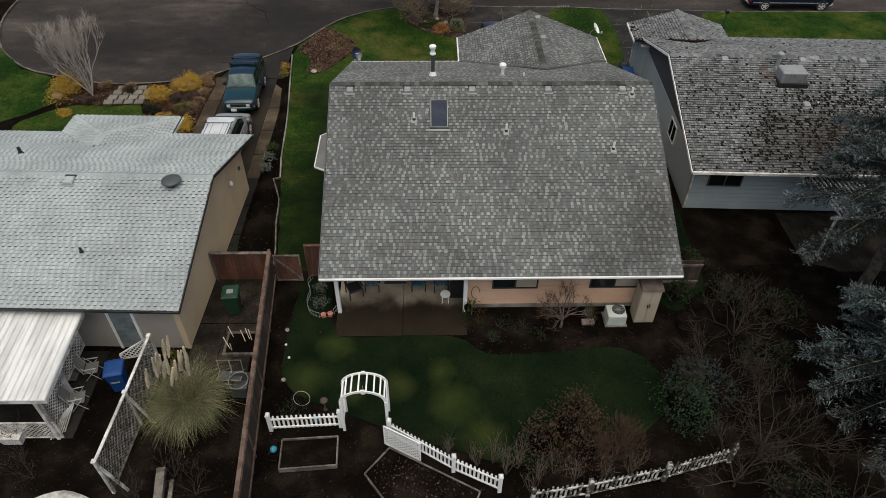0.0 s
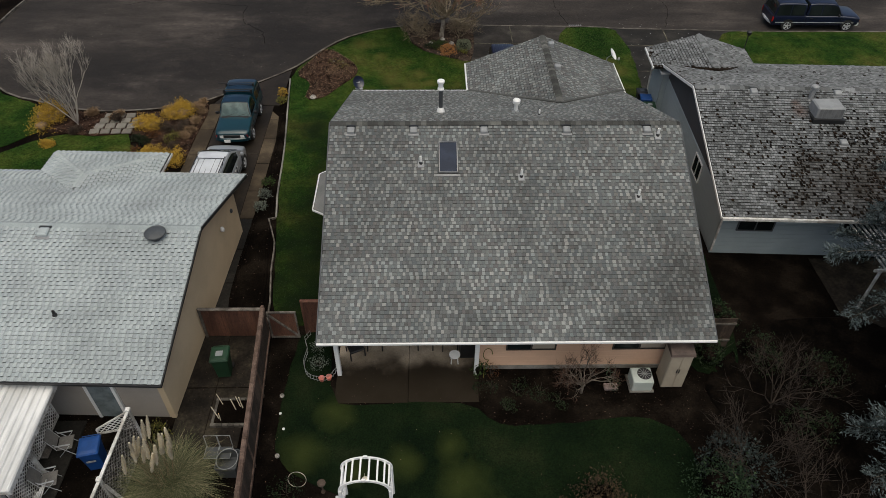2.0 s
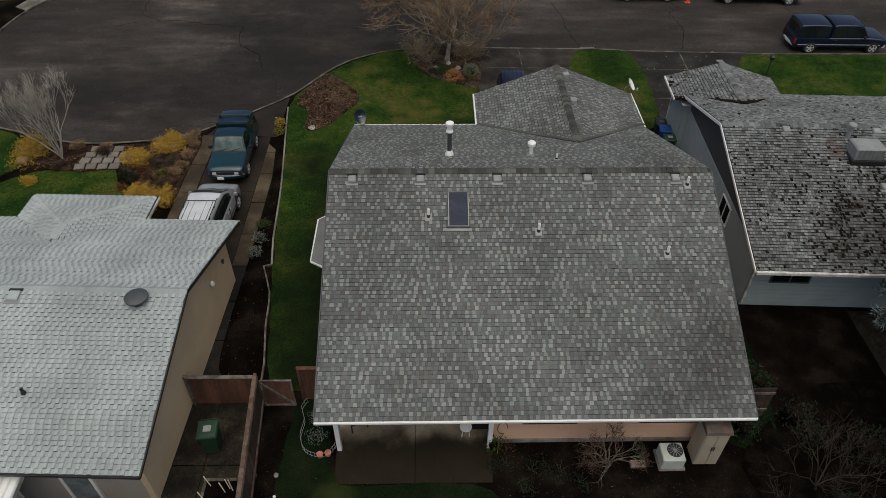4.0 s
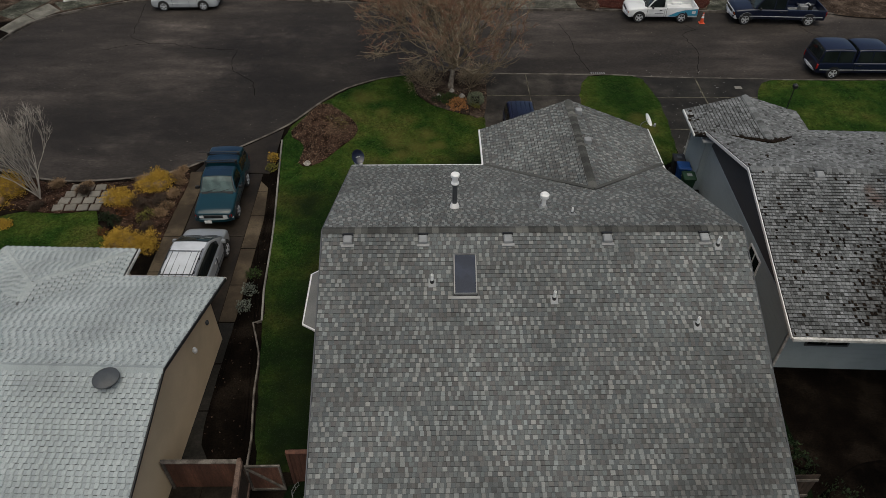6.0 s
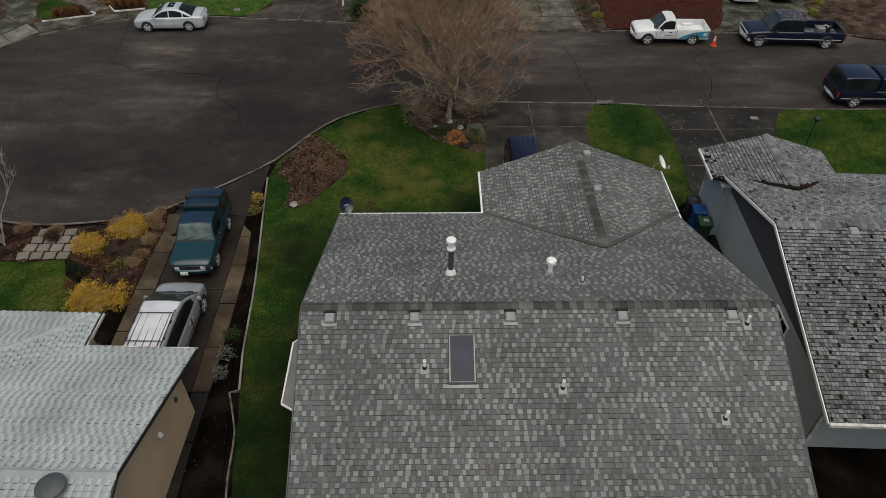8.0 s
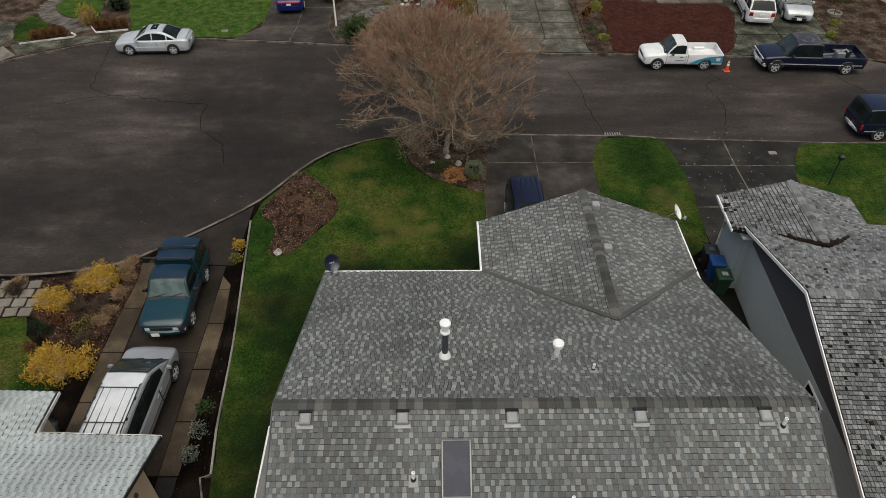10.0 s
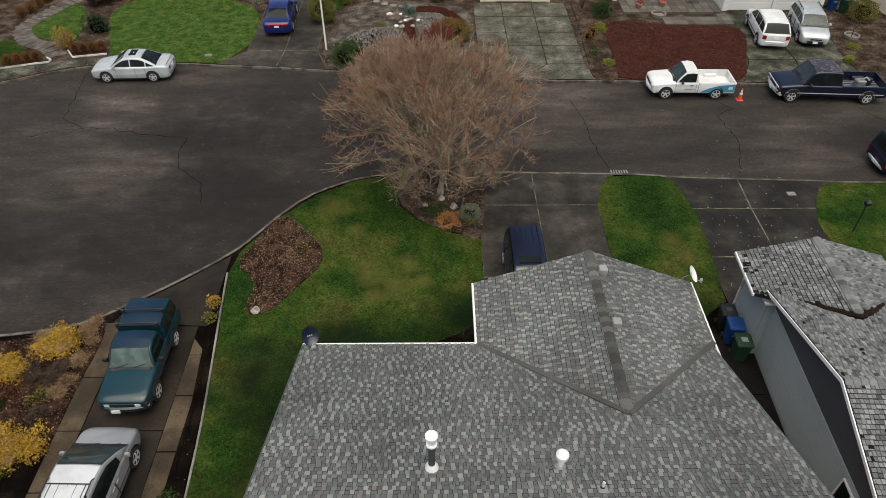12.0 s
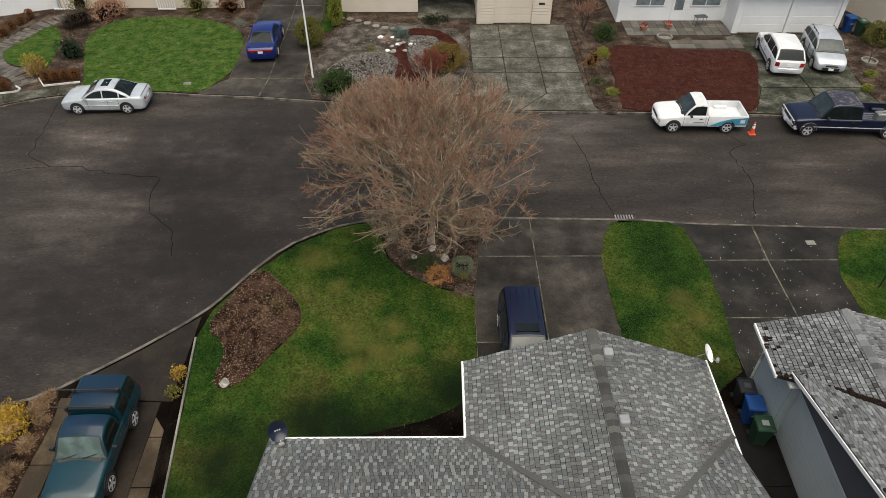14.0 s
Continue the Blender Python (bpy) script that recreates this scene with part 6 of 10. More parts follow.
def cabin(parent, x_ws, x_rf, x_rr, x_bl, w, zb, zr, mat, name="cab", inset=0.12, pillars=(0.5,), roof_mat=None, roof_t=0.05, rear=True, screen=None, drop=0.0, seal=True):
    """Rounded painted greenhouse with set-in panes. x_ws: foot of the windscreen; x_rf, x_rr: the roof's ends; x_bl: foot of the rear glass; drop: fall of the roof to the rear."""
    wb, wt, H = w * 0.985, w - inset, zr - zb
    keys = [(x_ws, zb), (x_ws + (x_rf - x_ws) * 0.5, zb + H * 0.53), (x_rf, zr - 0.035), (x_rf - 0.25, zr), ((x_rf + x_rr) / 2, zr + 0.018), (x_rr + 0.22, zr - drop), (x_rr, zr - 0.035 - drop), (x_rr + (x_bl - x_rr) * 0.5, zb + (H - drop) * 0.53), (x_bl, zb)]
    line = smooth_line(keys, 0.13)

    def half(h):
        return wb + (wt - wb) * max(0.0, h) ** 1.25

    def top(x):
        return lerp_line(line, x)

    def skin(x, zt, k):
        """A point of the upper skin, k from -1 to 1 across it."""
        h = (zt - zb) / H
        rc = min(0.08, 0.45 * max(0.0, zt - zb))
        return Vector((x, k * (half(h) - rc), zt + roof_t * h * (1 - k * k)))

    rs = []
    for x, zt in line:
        zt = max(zt, zb)
        h = (zt - zb) / H
        rc = min(0.08, 0.45 * max(0.0, zt - zb))
        side = [(half(0), zb - 0.02), (half(h * 0.3), zb + 0.3 * (zt - zb)), (half(h * 0.62), zb + 0.62 * (zt - zb))]
        side += [(half(h) - rc + rc * math.cos(a), zt - rc + rc * math.sin(a)) for a in (0.0, 0.5, 1.05)]
        rs.append([(x, -y, z) for y, z in side] + [tuple(skin(x, zt, k)) for k in (-1, -0.7, -0.35, 0, 0.35, 0.7, 1)] + [(x, y, z) for y, z in reversed(side)])
    cab = part(name, Geo().rings(rs), mat, parent, "", True)
    up = Vector((0, 0, 0.007))
    rs = [[skin(x, top(x), k) + up for k in (-1, -0.7, -0.35, 0, 0.35, 0.7, 1)] for x in [x_rf - 0.03 + (x_rr - x_rf + 0.06) * i / 8 for i in range(9)]]
    g = Geo().add([p for r in rs for p in r], [(i * 7 + q, i * 7 + q + 1, i * 7 + q + 8, i * 7 + q + 7) for i in range(8) for q in range(6)])
    part("roof", g, roof_mat or mat, cab, smooth=True)

    def pane(nm, xa, xb, lab, s0=0.03, s1=0.95, k1=0.97, lift=0.014, m_=None):
        """A curved end pane between the foot xa and the roof's edge xb."""
        n = Vector((H * (1 if xa > xb else -1), 0, abs(xa - xb))).normalized() * lift
        rows = []
        for s_ in [s0 + (s1 - s0) * q / 5 for q in range(6)]:
            x = xa + (xb - xa) * s_
            rows.append([skin(x, top(x), k * k1) + n for k in (-1, -0.6, -0.2, 0.2, 0.6, 1)])
        return part(nm, Geo().add([p for r in rows for p in r], [(i * 6 + q, i * 6 + q + 1, i * 6 + q + 7, i * 6 + q + 6) for i in range(5) for q in range(5)]), m_ or (screen if screen and nm == "windscreen" else GLASS), cab, lab, True)

    if x_ws - x_rf > 0.2:
        if seal:
            pane("seal", x_ws, x_rf, "black window seal", -0.02, 0.99, 1.03, 0.008, BLACK)
        pane("windscreen", x_ws, x_rf, "curved windscreen")
    if rear:
        if seal and x_rr - x_bl > 0.1:
            pane("seal", x_bl, x_rr, "black window seal", 0.08, 0.99, 0.97, 0.008, BLACK)
        pane("rear_window", x_bl, x_rr, "rear window", 0.14, 0.93, 0.9)
    cuts = [0.0] + list(pillars) + [1.0]
    for sg in (-1, 1):
        for p0, p1 in zip(cuts, cuts[1:]):
            xa = x_ws + (x_bl - x_ws) * p0 - (0.16 if p0 == 0 else 0.035)
            xb = x_ws + (x_bl - x_ws) * p1 + (0.16 if p1 == 1 else 0.035)
            cols = []
            for q in range(9):
                x = xa + (xb - xa) * q / 8
                z1 = top(x) - 0.085
                z0 = zb + 0.045
                if z1 - z0 > 0.03:
                    cols.append([(x, sg * (half((z - zb) / H) + 0.01), z) for z in (z0, z0 + (z1 - z0) * 0.35, z0 + (z1 - z0) * 0.7, z1)])
            if len(cols) < 3:
                continue
            part("side_window", Geo().add([p for c in cols for p in c], [(i * 4 + q, i * 4 + q + 1, i * 4 + q + 5, i * 4 + q + 4) for i in range(len(cols) - 1) for q in range(3)]), GLASS, cab, "side window", True)
    return cab


def lamp_box(parent, name, x, y, z, w, h, mat, d=0.05):
    part(name, Geo().cbox(x - d, x + d, y - w / 2, y + w / 2, z - h / 2, z + h / 2, 0.02), mat, parent)


def corner_lamp(parent, name, x, y, z, w, h, mat, side, sweep=0.12, end=1):
    """A lamp that wraps round a body corner: w across, swept back on its outer side. end: 1 at the nose, -1 at the tail."""
    o, i = y + side * w / 2, y - side * w / 2
    g = Geo()
    g.rings([[(x, i, z - h / 2), (x - end * sweep * 0.35, o, z - h / 2), (x - end * sweep * 0.35, o, z + h * 0.42), (x, i, z + h * 0.42)],
             [(x - end * 0.06, i, z - h / 2), (x - end * (sweep + 0.12), o + side * 0.02, z - h / 2), (x - end * (sweep + 0.14), o + side * 0.005, z + h / 2), (x - end * 0.1, i, z + h / 2)]])
    return part(name, g, mat, parent)


def base_car(name, label, W, wheel_x, r, rim=ALU):
    car = thing(name, label, "car" if "pickup" not in name else "pickup truck")
    for x in wheel_x:
        for s in (-1, 1):
            part("wheel_arch", Geo().rings([[(x + rr * math.cos(a), s * (W / 2 + o), r + 0.02 + rr * math.sin(a)) for a in [math.pi * (k / 14 * 1.1 - 0.05) for k in range(15)]] for rr, o in ((r + 0.06, -0.03), (r + 0.06, 0.008), (r * 0.5, 0.008), (r * 0.5, -0.03))], cap=False), BLACK, car)
            wheel(car, x, s * (W / 2 - 0.075), r, s, rim)
    return car


def mirrors(car, x, w, z, mat):
    for s in (-1, 1):
        part("mirror", Geo().rings([[(x + dx * k, s * (w + 0.13) + dy * k, zz) for dx, dy in ((-0.05, -0.1), (0.05, -0.08), (0.06, 0.08), (-0.05, 0.1))] for k, zz in ((0.6, z - 0.05), (1, z - 0.02), (1, z + 0.06), (0.75, z + 0.1))]), mat, car)


def plate(car, x, z, y=0.0):
    part("plate", Geo().box(x - 0.012, x + 0.012, y - 0.15, y + 0.15, z - 0.07, z + 0.07), WHITE, car, "white plate")


def bumper_bar(car, name, x, W, z, mat, end=1, h=0.2, depth=0.14):
    """A bumper rounded back at both corners; end: 1 at the nose, -1 at the tail."""
    rs = []
    for k in range(9):
        u = -1 + k / 4
        xx = x - end * 0.16 * abs(u) ** 3
        rs.append([(xx, u * W * 0.49, z - h / 2), (xx + end * depth * 0.4, u * W * 0.49, z - h * 0.3), (xx + end * depth * 0.45, u * W * 0.49, z + h * 0.3), (xx, u * W * 0.49, z + h / 2), (xx - end * depth, u * W * 0.485, z + h / 2), (xx - end * depth, u * W * 0.485, z - h / 2)])
    part(name, Geo().rings(rs), mat, car, "", True)


def sedan(label, mat, m, sunroof=False, L=4.6, W=1.78, lamp=REDLAMP, strip=False):
    f, b = L / 2, -L / 2
    car = base_car("sedan", label, W, (f - 0.86, b + 0.98), 0.325)
    hull(car, f, b, W, [(f, 0.68), (f - 0.12, 0.74), (f - 0.5, 0.82), (f - 0.95, 0.885), (f - 1.3, 0.925), (0, 0.93), (b + 1.2, 0.955), (b + 0.5, 0.985), (b + 0.15, 0.96), (b, 0.9)], mat, 0.2, 0.045, 0.5, 0.34, 0.016)
    c = cabin(car, f - 1.22, f - 2.0, b + 1.5, b + 0.55, W * 0.468, 0.915, 1.4, mat, pillars=(0.42, 0.74), inset=0.19, roof_t=0.05, screen=SCREENDARK)
    if sunroof:
        part("sunroof", Geo().slab([(f - 2.7, -0.36, 1.475), (f - 2.3, -0.36, 1.475), (f - 2.3, 0.36, 1.475), (f - 2.7, 0.36, 1.475)], 0.03), GLASS, c, "dark glass sunroof")
    for s in (-1, 1):
        corner_lamp(car, "headlight", f + 0.015, s * W * 0.3, 0.565, 0.36, 0.15, CLEARLAMP, s, 0.24)
        corner_lamp(car, "tail_light", b - 0.03, s * W * 0.345, 0.76, 0.34, 0.17, lamp, s, 0.26, -1)
        for xx in (f - 2.35, b + 1.75):
            part("door_handle", Geo().cbox(xx - 0.1, xx + 0.1, s * W * 0.5 - 0.02, s * W * 0.5 + 0.012, 0.76, 0.79, 0.005), mat, car)
        for xx in (f - 1.5, f - 2.62, b + 1.35):
            part("door_seam", Geo().box(xx - 0.006, xx + 0.006, s * W * 0.5 - 0.03, s * W * 0.5 + 0.002, 0.3, 0.86), BLACK, car)
        part("sill", Geo().box(b + 1.35, f - 1.25, s * W * 0.485 - 0.02, s * W * 0.485 + 0.03, 0.19, 0.26), BLACK, car)
        part("side_strip", Geo().cbox(b + 1.35, f - 1.3, s * W * 0.5 - 0.012, s * W * 0.5 + 0.014, 0.5, 0.54, 0.005), mat, car)
    part("grille", Geo().cbox(f - 0.05, f + 0.012, -0.3, 0.3, 0.5, 0.66, 0.02), BLACK, car)
    part("air_intake", Geo().cbox(f - 0.06, f + 0.012, -0.42, 0.42, 0.28, 0.38, 0.02), BLACK, car)
    bumper_bar(car, "rear_bumper", b + 0.03, W * 0.96, 0.5, mat, -1, 0.2)
    bumper_bar(car, "front_bumper", f - 0.03, W * 0.92, 0.44, mat, 1, 0.1)
    if strip:
        part("light_strip", Geo().cbox(b - 0.045, b + 0.03, -W * 0.4, W * 0.4, 0.8, 0.87, 0.01), REDLAMP, car, "red light strip across the boot")
    part("boot_seam", Geo().box(b + 0.1, b + 0.112, -W * 0.38, W * 0.38, 0.985, 1.02), BLACK, car)
    plate(car, b - 0.02, 0.72)
    mirrors(car, f - 1.45, W * 0.47, 0.96, mat)
    car.matrix_world = m
    return car


def pickup(label, mat, m, L=5.0, W=1.75, cab_len=1.5, ext=False, canopy=None, bed_mat=None, rack=False, H=1.62, chrome=True, roof_mat=None, canopy_roof=None, bumper=None, strip=True, big_grille=False, rake=0.52):
    """A pickup truck: bonnet, cab and an open bed or a canopy over it."""
    f, b = L / 2, -L / 2
    hz = 0.98
    xc = f - 1.3                  # foot of the windscreen
    xr = xc - cab_len - 0.4       # back of the cab
    w = W * 0.5
    car = base_car("pickup_truck", label, W, (f - 0.82, b + 1.05), 0.35)
    hull(car, f, xr, W, [(f, hz - 0.14), (f - 0.12, hz - 0.09), (f - 0.6, hz - 0.03), (xc + 0.1, hz + 0.02), (xc - 0.3, 1.01), (xr, 1.01)], mat, 0.34, 0.05, 0.3, 0.0, 0.016)
    # bed
    zb, zt = 0.42, 1.0
    g = Geo()
    out = [(b, -w + 0.05), (b + 0.06, -w), (xr - 0.03, -w), (xr - 0.03, w), (b + 0.06, w), (b, w - 0.05)]
    inn = [(b + 0.07, -w + 0.12), (b + 0.1, -w + 0.1), (xr - 0.1, -w + 0.1), (xr - 0.1, w - 0.1), (b + 0.1, w - 0.1), (b + 0.07, w - 0.12)]
    g.rings([[(x, y * 0.96, zb - 0.04) for x, y in out], [(x, y * 0.992, zb + 0.1) for x, y in out], [(x, y, 0.7) for x, y in out], [(x, y * 0.99, 0.74) for x, y in out], [(x, y * 0.985, zt - 0.04) for x, y in out], [(x, y * 0.965, zt) for x, y in out], [(x, y, zt) for x, y in inn], [(x, y, 0.62) for x, y in inn]], cap=False)
    g.add([(x, y, 0.62) for x, y in inn], [(0, 1, 2, 3, 4, 5)])
    bd = part("bed", g, bed_mat or mat, car, "", True)
    part("tailgate", Geo().cbox(b - 0.03, b + 0.05, -w + 0.14, w - 0.14, 0.5, 0.98, 0.02), bed_mat or mat, bd)
    part("cab_gap", Geo().box(xr - 0.03, xr + 0.002, -w + 0.02, w - 0.02, 0.42, 0.97), BLACK, car)
    if not canopy:
        for sg in (-1, 1):
            part("wheel_box", Geo().cbox(b + 0.7, b + 1.4, min(sg * (w - 0.1), sg * (w - 0.3)), max(sg * (w - 0.1), sg * (w - 0.3)), 0.62, 0.8, 0.04), bed_mat or mat, bd)
        for k in range(6 if big_grille else 0):
            part("rib", Geo().box(b + 0.12, xr - 0.15, -0.5 + 0.2 * k - 0.03, -0.5 + 0.2 * k + 0.03, 0.62, 0.632), VENT, bd)
    cb = cabin(car, xc, xc - rake, xr + 0.14, xr + 0.02, W * 0.475, 1.0, H, mat, pillars=(() if not ext else (0.6,)), inset=0.12, roof_mat=roof_mat, screen=SCREEN if rack else SCREENDARK)
    part("cowl", Geo().slab([(xc + 0.13, -w * 0.78, hz + 0.055), (xc + 0.0, -w * 0.8, hz + 0.085), (xc + 0.0, w * 0.8, hz + 0.085), (xc + 0.13, w * 0.78, hz + 0.055)], 0.06), BLACK, cb, "black vented cowl")
    if canopy:
        cn = cabin(car, xr - 0.02, xr - 0.1, b + 0.2, b + 0.03, W * 0.485, 0.99, H + 0.02, canopy, name="canopy", inset=0.09, pillars=(0.5,), roof_mat=canopy_roof)
        cn["label"] = "canopy with dark side windows over the bed"
        if rack:
            for x in (xr - 0.02, b + 0.92):
                rk = part("rack_bar", Geo().tube([(x, -W * 0.47 - 0.3, H + 0.2), (x, W * 0.46, H + 0.2)], 0.022, 8), BLACK, cn, "black roof rack bar")
                part("rack_strap", Geo().bar((x, -W * 0.38, H + 0.085), (x, W * 0.38, H + 0.085), 0.05, 0.03), BLACK, rk)
                for s in (-1, 1):
                    part("foot", Geo().cbox(x - 0.05, x + 0.05, s * W * 0.4 - 0.05, s * W * 0.4 + 0.05, H - 0.02, H + 0.2, 0.015), BLACK, rk)
    for s in (-1, 1):
        corner_lamp(car, "headlight", f + 0.018, s * W * 0.315, 0.69, 0.28, 0.15, CLEARLAMP, s, 0.07)
        corner_lamp(car, "turn_lamp", f + 0.0, s * W * 0.43, 0.69, 0.1, 0.15, REDLAMP if rack else AMBER, s, 0.16)
        lamp_box(car, "tail_light", b + 0.02, s * W * 0.455, 0.78, 0.13, 0.3, REDLAMP)
        if strip:
            part("side_strip", Geo().box(b + 0.2, f - 0.45, s * W * 0.5 - 0.01, s * W * 0.5 + 0.016, 0.56, 0.6), ALU if chrome else BLACK, car)
        part("door_handle", Geo().cbox(xr + 0.3, xr + 0.47, s * W * 0.5 - 0.02, s * W * 0.5 + 0.022, 0.84, 0.88, 0.005), BLACK, car)
        for xx in (xc - 0.02, xr + 0.12):
            part("door_seam", Geo().box(xx - 0.006, xx + 0.006, s * W * 0.5 - 0.03, s * W * 0.5 + 0.002, 0.4, 0.95), BLACK, car)
    part("grille", Geo().cbox(f - 0.05, f + 0.02, -W * 0.25, W * 0.25, 0.63, 0.8 if big_grille else 0.77, 0.015), BLACK, car)
    if big_grille:
        for z in (0.61, 0.82):
            part("grille_trim", Geo().cbox(f - 0.03, f + 0.03, -W * 0.44, W * 0.44, z - 0.02, z + 0.02, 0.008), ALU, car)
    bm = bumper or (ALU if chrome else BLACK)
    bumper_bar(car, "front_bumper", f + 0.02, W, 0.49, bm, 1, 0.22)
    bumper_bar(car, "rear_bumper", b - 0.03, W * 0.94, 0.46, bm, -1, 0.18)
    plate(car, f + 0.1, 0.47, -0.25 if rack else 0.0)
    plate(car, b - 0.11, 0.5)
    mirrors(car, xc - 0.32, W * 0.485, 1.06, BLACK)
    for s in (-0.3, 0.3):
        part("wiper", Geo().bar((xc + 0.04, s - 0.25, 1.06), (xc - 0.08, s + 0.25, 1.15), 0.02, 0.015), BLACK, car)
    car.matrix_world = m
    return car


def wagon(name, label, mat, m, L=4.7, W=1.85, H=1.7, rails=True, cross=2, nose=1.0, hood=1.0, roof_mat=None, tail=REDLAMP, rake=0.75, back=0.3, ribs=0, sunroof=False, low_trim=False):
    """A van or tall wagon with one long cabin."""
    f, b = L / 2, -L / 2
    car = base_car(name, label, W, (f - 0.86, b + 0.83), 0.345)
    hull(car, f, b, W, [(f, hood - 0.3), (f - 0.12, hood - 0.2), (f - 0.4, hood - 0.09), (f - nose, hood), (f - nose - 0.4, 1.03), (b + 0.6, 1.06), (b + 0.1, 1.05), (b, 1.0)], mat, 0.22, 0.045, 0.5, 0.24, 0.016)
    c = cabin(car, f - nose + 0.12, f - nose - rake, b + back, b + 0.05, W * 0.478, 1.02, H - 0.05, mat, pillars=() if name == "minivan" else (0.36, 0.68), inset=0.14, roof_mat=roof_mat, roof_t=0.04, screen=SCREENDARK, drop=0.03)
    xa, xb = f - nose - rake - 0.55, b + 0.55
    if rails:
        for s in (-1, 1):
            rl = part("roof_rail", Geo().tube([(xa + 0.08, s * W * 0.355, H - 0.02), (xa, s * W * 0.355, H + 0.045), (xb, s * W * 0.355, H + 0.03), (xb - 0.08, s * W * 0.355, H - 0.05)], 0.02, 6), BLACK, c, "black roof rail")
            for xx in (xa - 0.5, xb + 0.5):
                part("foot", Geo().cbox(xx - 0.05, xx + 0.05, s * W * 0.355 - 0.02, s * W * 0.355 + 0.02, H - 0.06, H + 0.04, 0.008), BLACK, rl)
        for k in range(cross):
            xx = xa - 0.12 + (xb - xa + 0.45) * k / max(1, cross - 1)
            part("cross_bar", Geo().tube([(xx, -W * 0.355, H + 0.045), (xx, W * 0.355, H + 0.045)], 0.018, 6), BLACK, c)
    for k in range(ribs):
        yy = (k - (ribs - 1) / 2) * W * 0.56 / max(1, ribs - 1)
        part("roof_rib", Geo().cbox(xb - 0.1, xa - 0.12, yy - 0.009, yy + 0.009, H - 0.06, H + 0.012, 0.004), GREYPL if rails else roof_mat or mat, c)
    if sunroof:
        part("sunroof", Geo().slab([(xa + 0.42, -0.42, H + 0.012), (xa + 0.05, -0.42, H + 0.012), (xa + 0.05, 0.42, H + 0.012), (xa + 0.42, 0.42, H + 0.012)], 0.05), GLASS, c, "dark glass sunroof")
    for s in (-1, 1):
        corner_lamp(car, "headlight", f + 0.015, s * W * 0.3, hood - 0.43, 0.38, 0.15, CLEARLAMP, s, 0.28)
        corner_lamp(car, "tail_light", b - 0.03, s * W * 0.385, 0.84, 0.24, 0.26, tail, s, 0.14, -1)
        part("side_strip", Geo().cbox(b + 0.55, f - 0.7, s * W * 0.5 - 0.01, s * W * 0.5 + 0.014, 0.5, 0.55, 0.005), GREYPL, car)
        for xx in (f - nose - 1.0, f - nose - 1.28):
            part("door_handle", Geo().cbox(xx - 0.09, xx + 0.09, s * W * 0.5 - 0.01, s * W * 0.5 + 0.02, 0.84, 0.88, 0.005), ALU if name == "minivan" else mat, car)
        for xx in (f - nose - 0.15, f - nose - 1.14, b + 0.95):
            part("door_seam", Geo().box(xx - 0.006, xx + 0.006, s * W * 0.5 - 0.03, s * W * 0.5 + 0.002, 0.32, 0.98), BLACK, car)
    part("grille", Geo().cbox(f - 0.06, f + 0.012, -0.4, 0.4, 0.53, 0.62, 0.02), BLACK, car)
    part("air_intake", Geo().cbox(f - 0.06, f + 0.014, -0.5, 0.5, 0.28, 0.42, 0.03), BLACK, car)
    bumper_bar(car, "rear_bumper", b + 0.0, W * 0.97, 0.5, mat, -1, 0.24)
    bumper_bar(car, "front_bumper", f - 0.02, W * 0.93, 0.4 if low_trim else 0.46, BLACK if low_trim else mat, 1, 0.2 if low_trim else 0.1)
    plate(car, f + 0.06, 0.4)
    plate(car, b - 0.02, 0.78)
    mirrors(car, f - nose - 0.25, W * 0.48, 1.06, mat)
    for s in (-0.35, 0.3):
        part("wiper", Geo().bar((f - nose + 0.13, s - 0.3, 1.07), (f - nose + 0.0, s + 0.3, 1.14), 0.02, 0.015), BLACK, car)
    car.matrix_world = m
    return car


def at(cx, cy, hx, hy, z=0.0):
    """Stands a vehicle with its middle at cx, cy and its nose along hx, hy."""
    return Matrix.Translation((cx, cy, z)) @ Matrix.Rotation(math.atan2(hy, hx), 4, "Z")


TEAL = paint("dark teal car paint", (0.0045, 0.032, 0.045))
# top copy of the teal, the sky's reflection put into its blue
TEALTOP = paint("teal paint tinted by sky reflection", (0.006, 0.022, 0.045))
SILVER = paint("silver car paint", (0.5, 0.53, 0.55), 0.26, 0.25)
VANGREY = paint("grey silver minivan paint", (0.3, 0.315, 0.33), 0.3, 0.2)
PEARL = paint("white car paint", (0.7, 0.71, 0.71))
# lighter copy of the minivan silver: sky light put into its roof
PALETOP = paint("pale silver with sky light put in", (0.56, 0.58, 0.61))
NAVY = paint("navy car paint", (0.005, 0.0075, 0.024))
DKNAVY = paint("dark blue van paint", (0.006, 0.009, 0.032))
ROYAL = paint("bright blue car paint", (0.006, 0.018, 0.13))
MIDNIGHT = paint("blackish blue truck paint", (0.005, 0.008, 0.022))
AQUA = paint("aqua livery film", (0.05, 0.28, 0.42))
FADED = material("peeling clear coat", [(0.45, (0.018, 0.02, 0.035)), (0.8, (0.13, 0.115, 0.12))], 0.2, 0.6, fine=0.3)

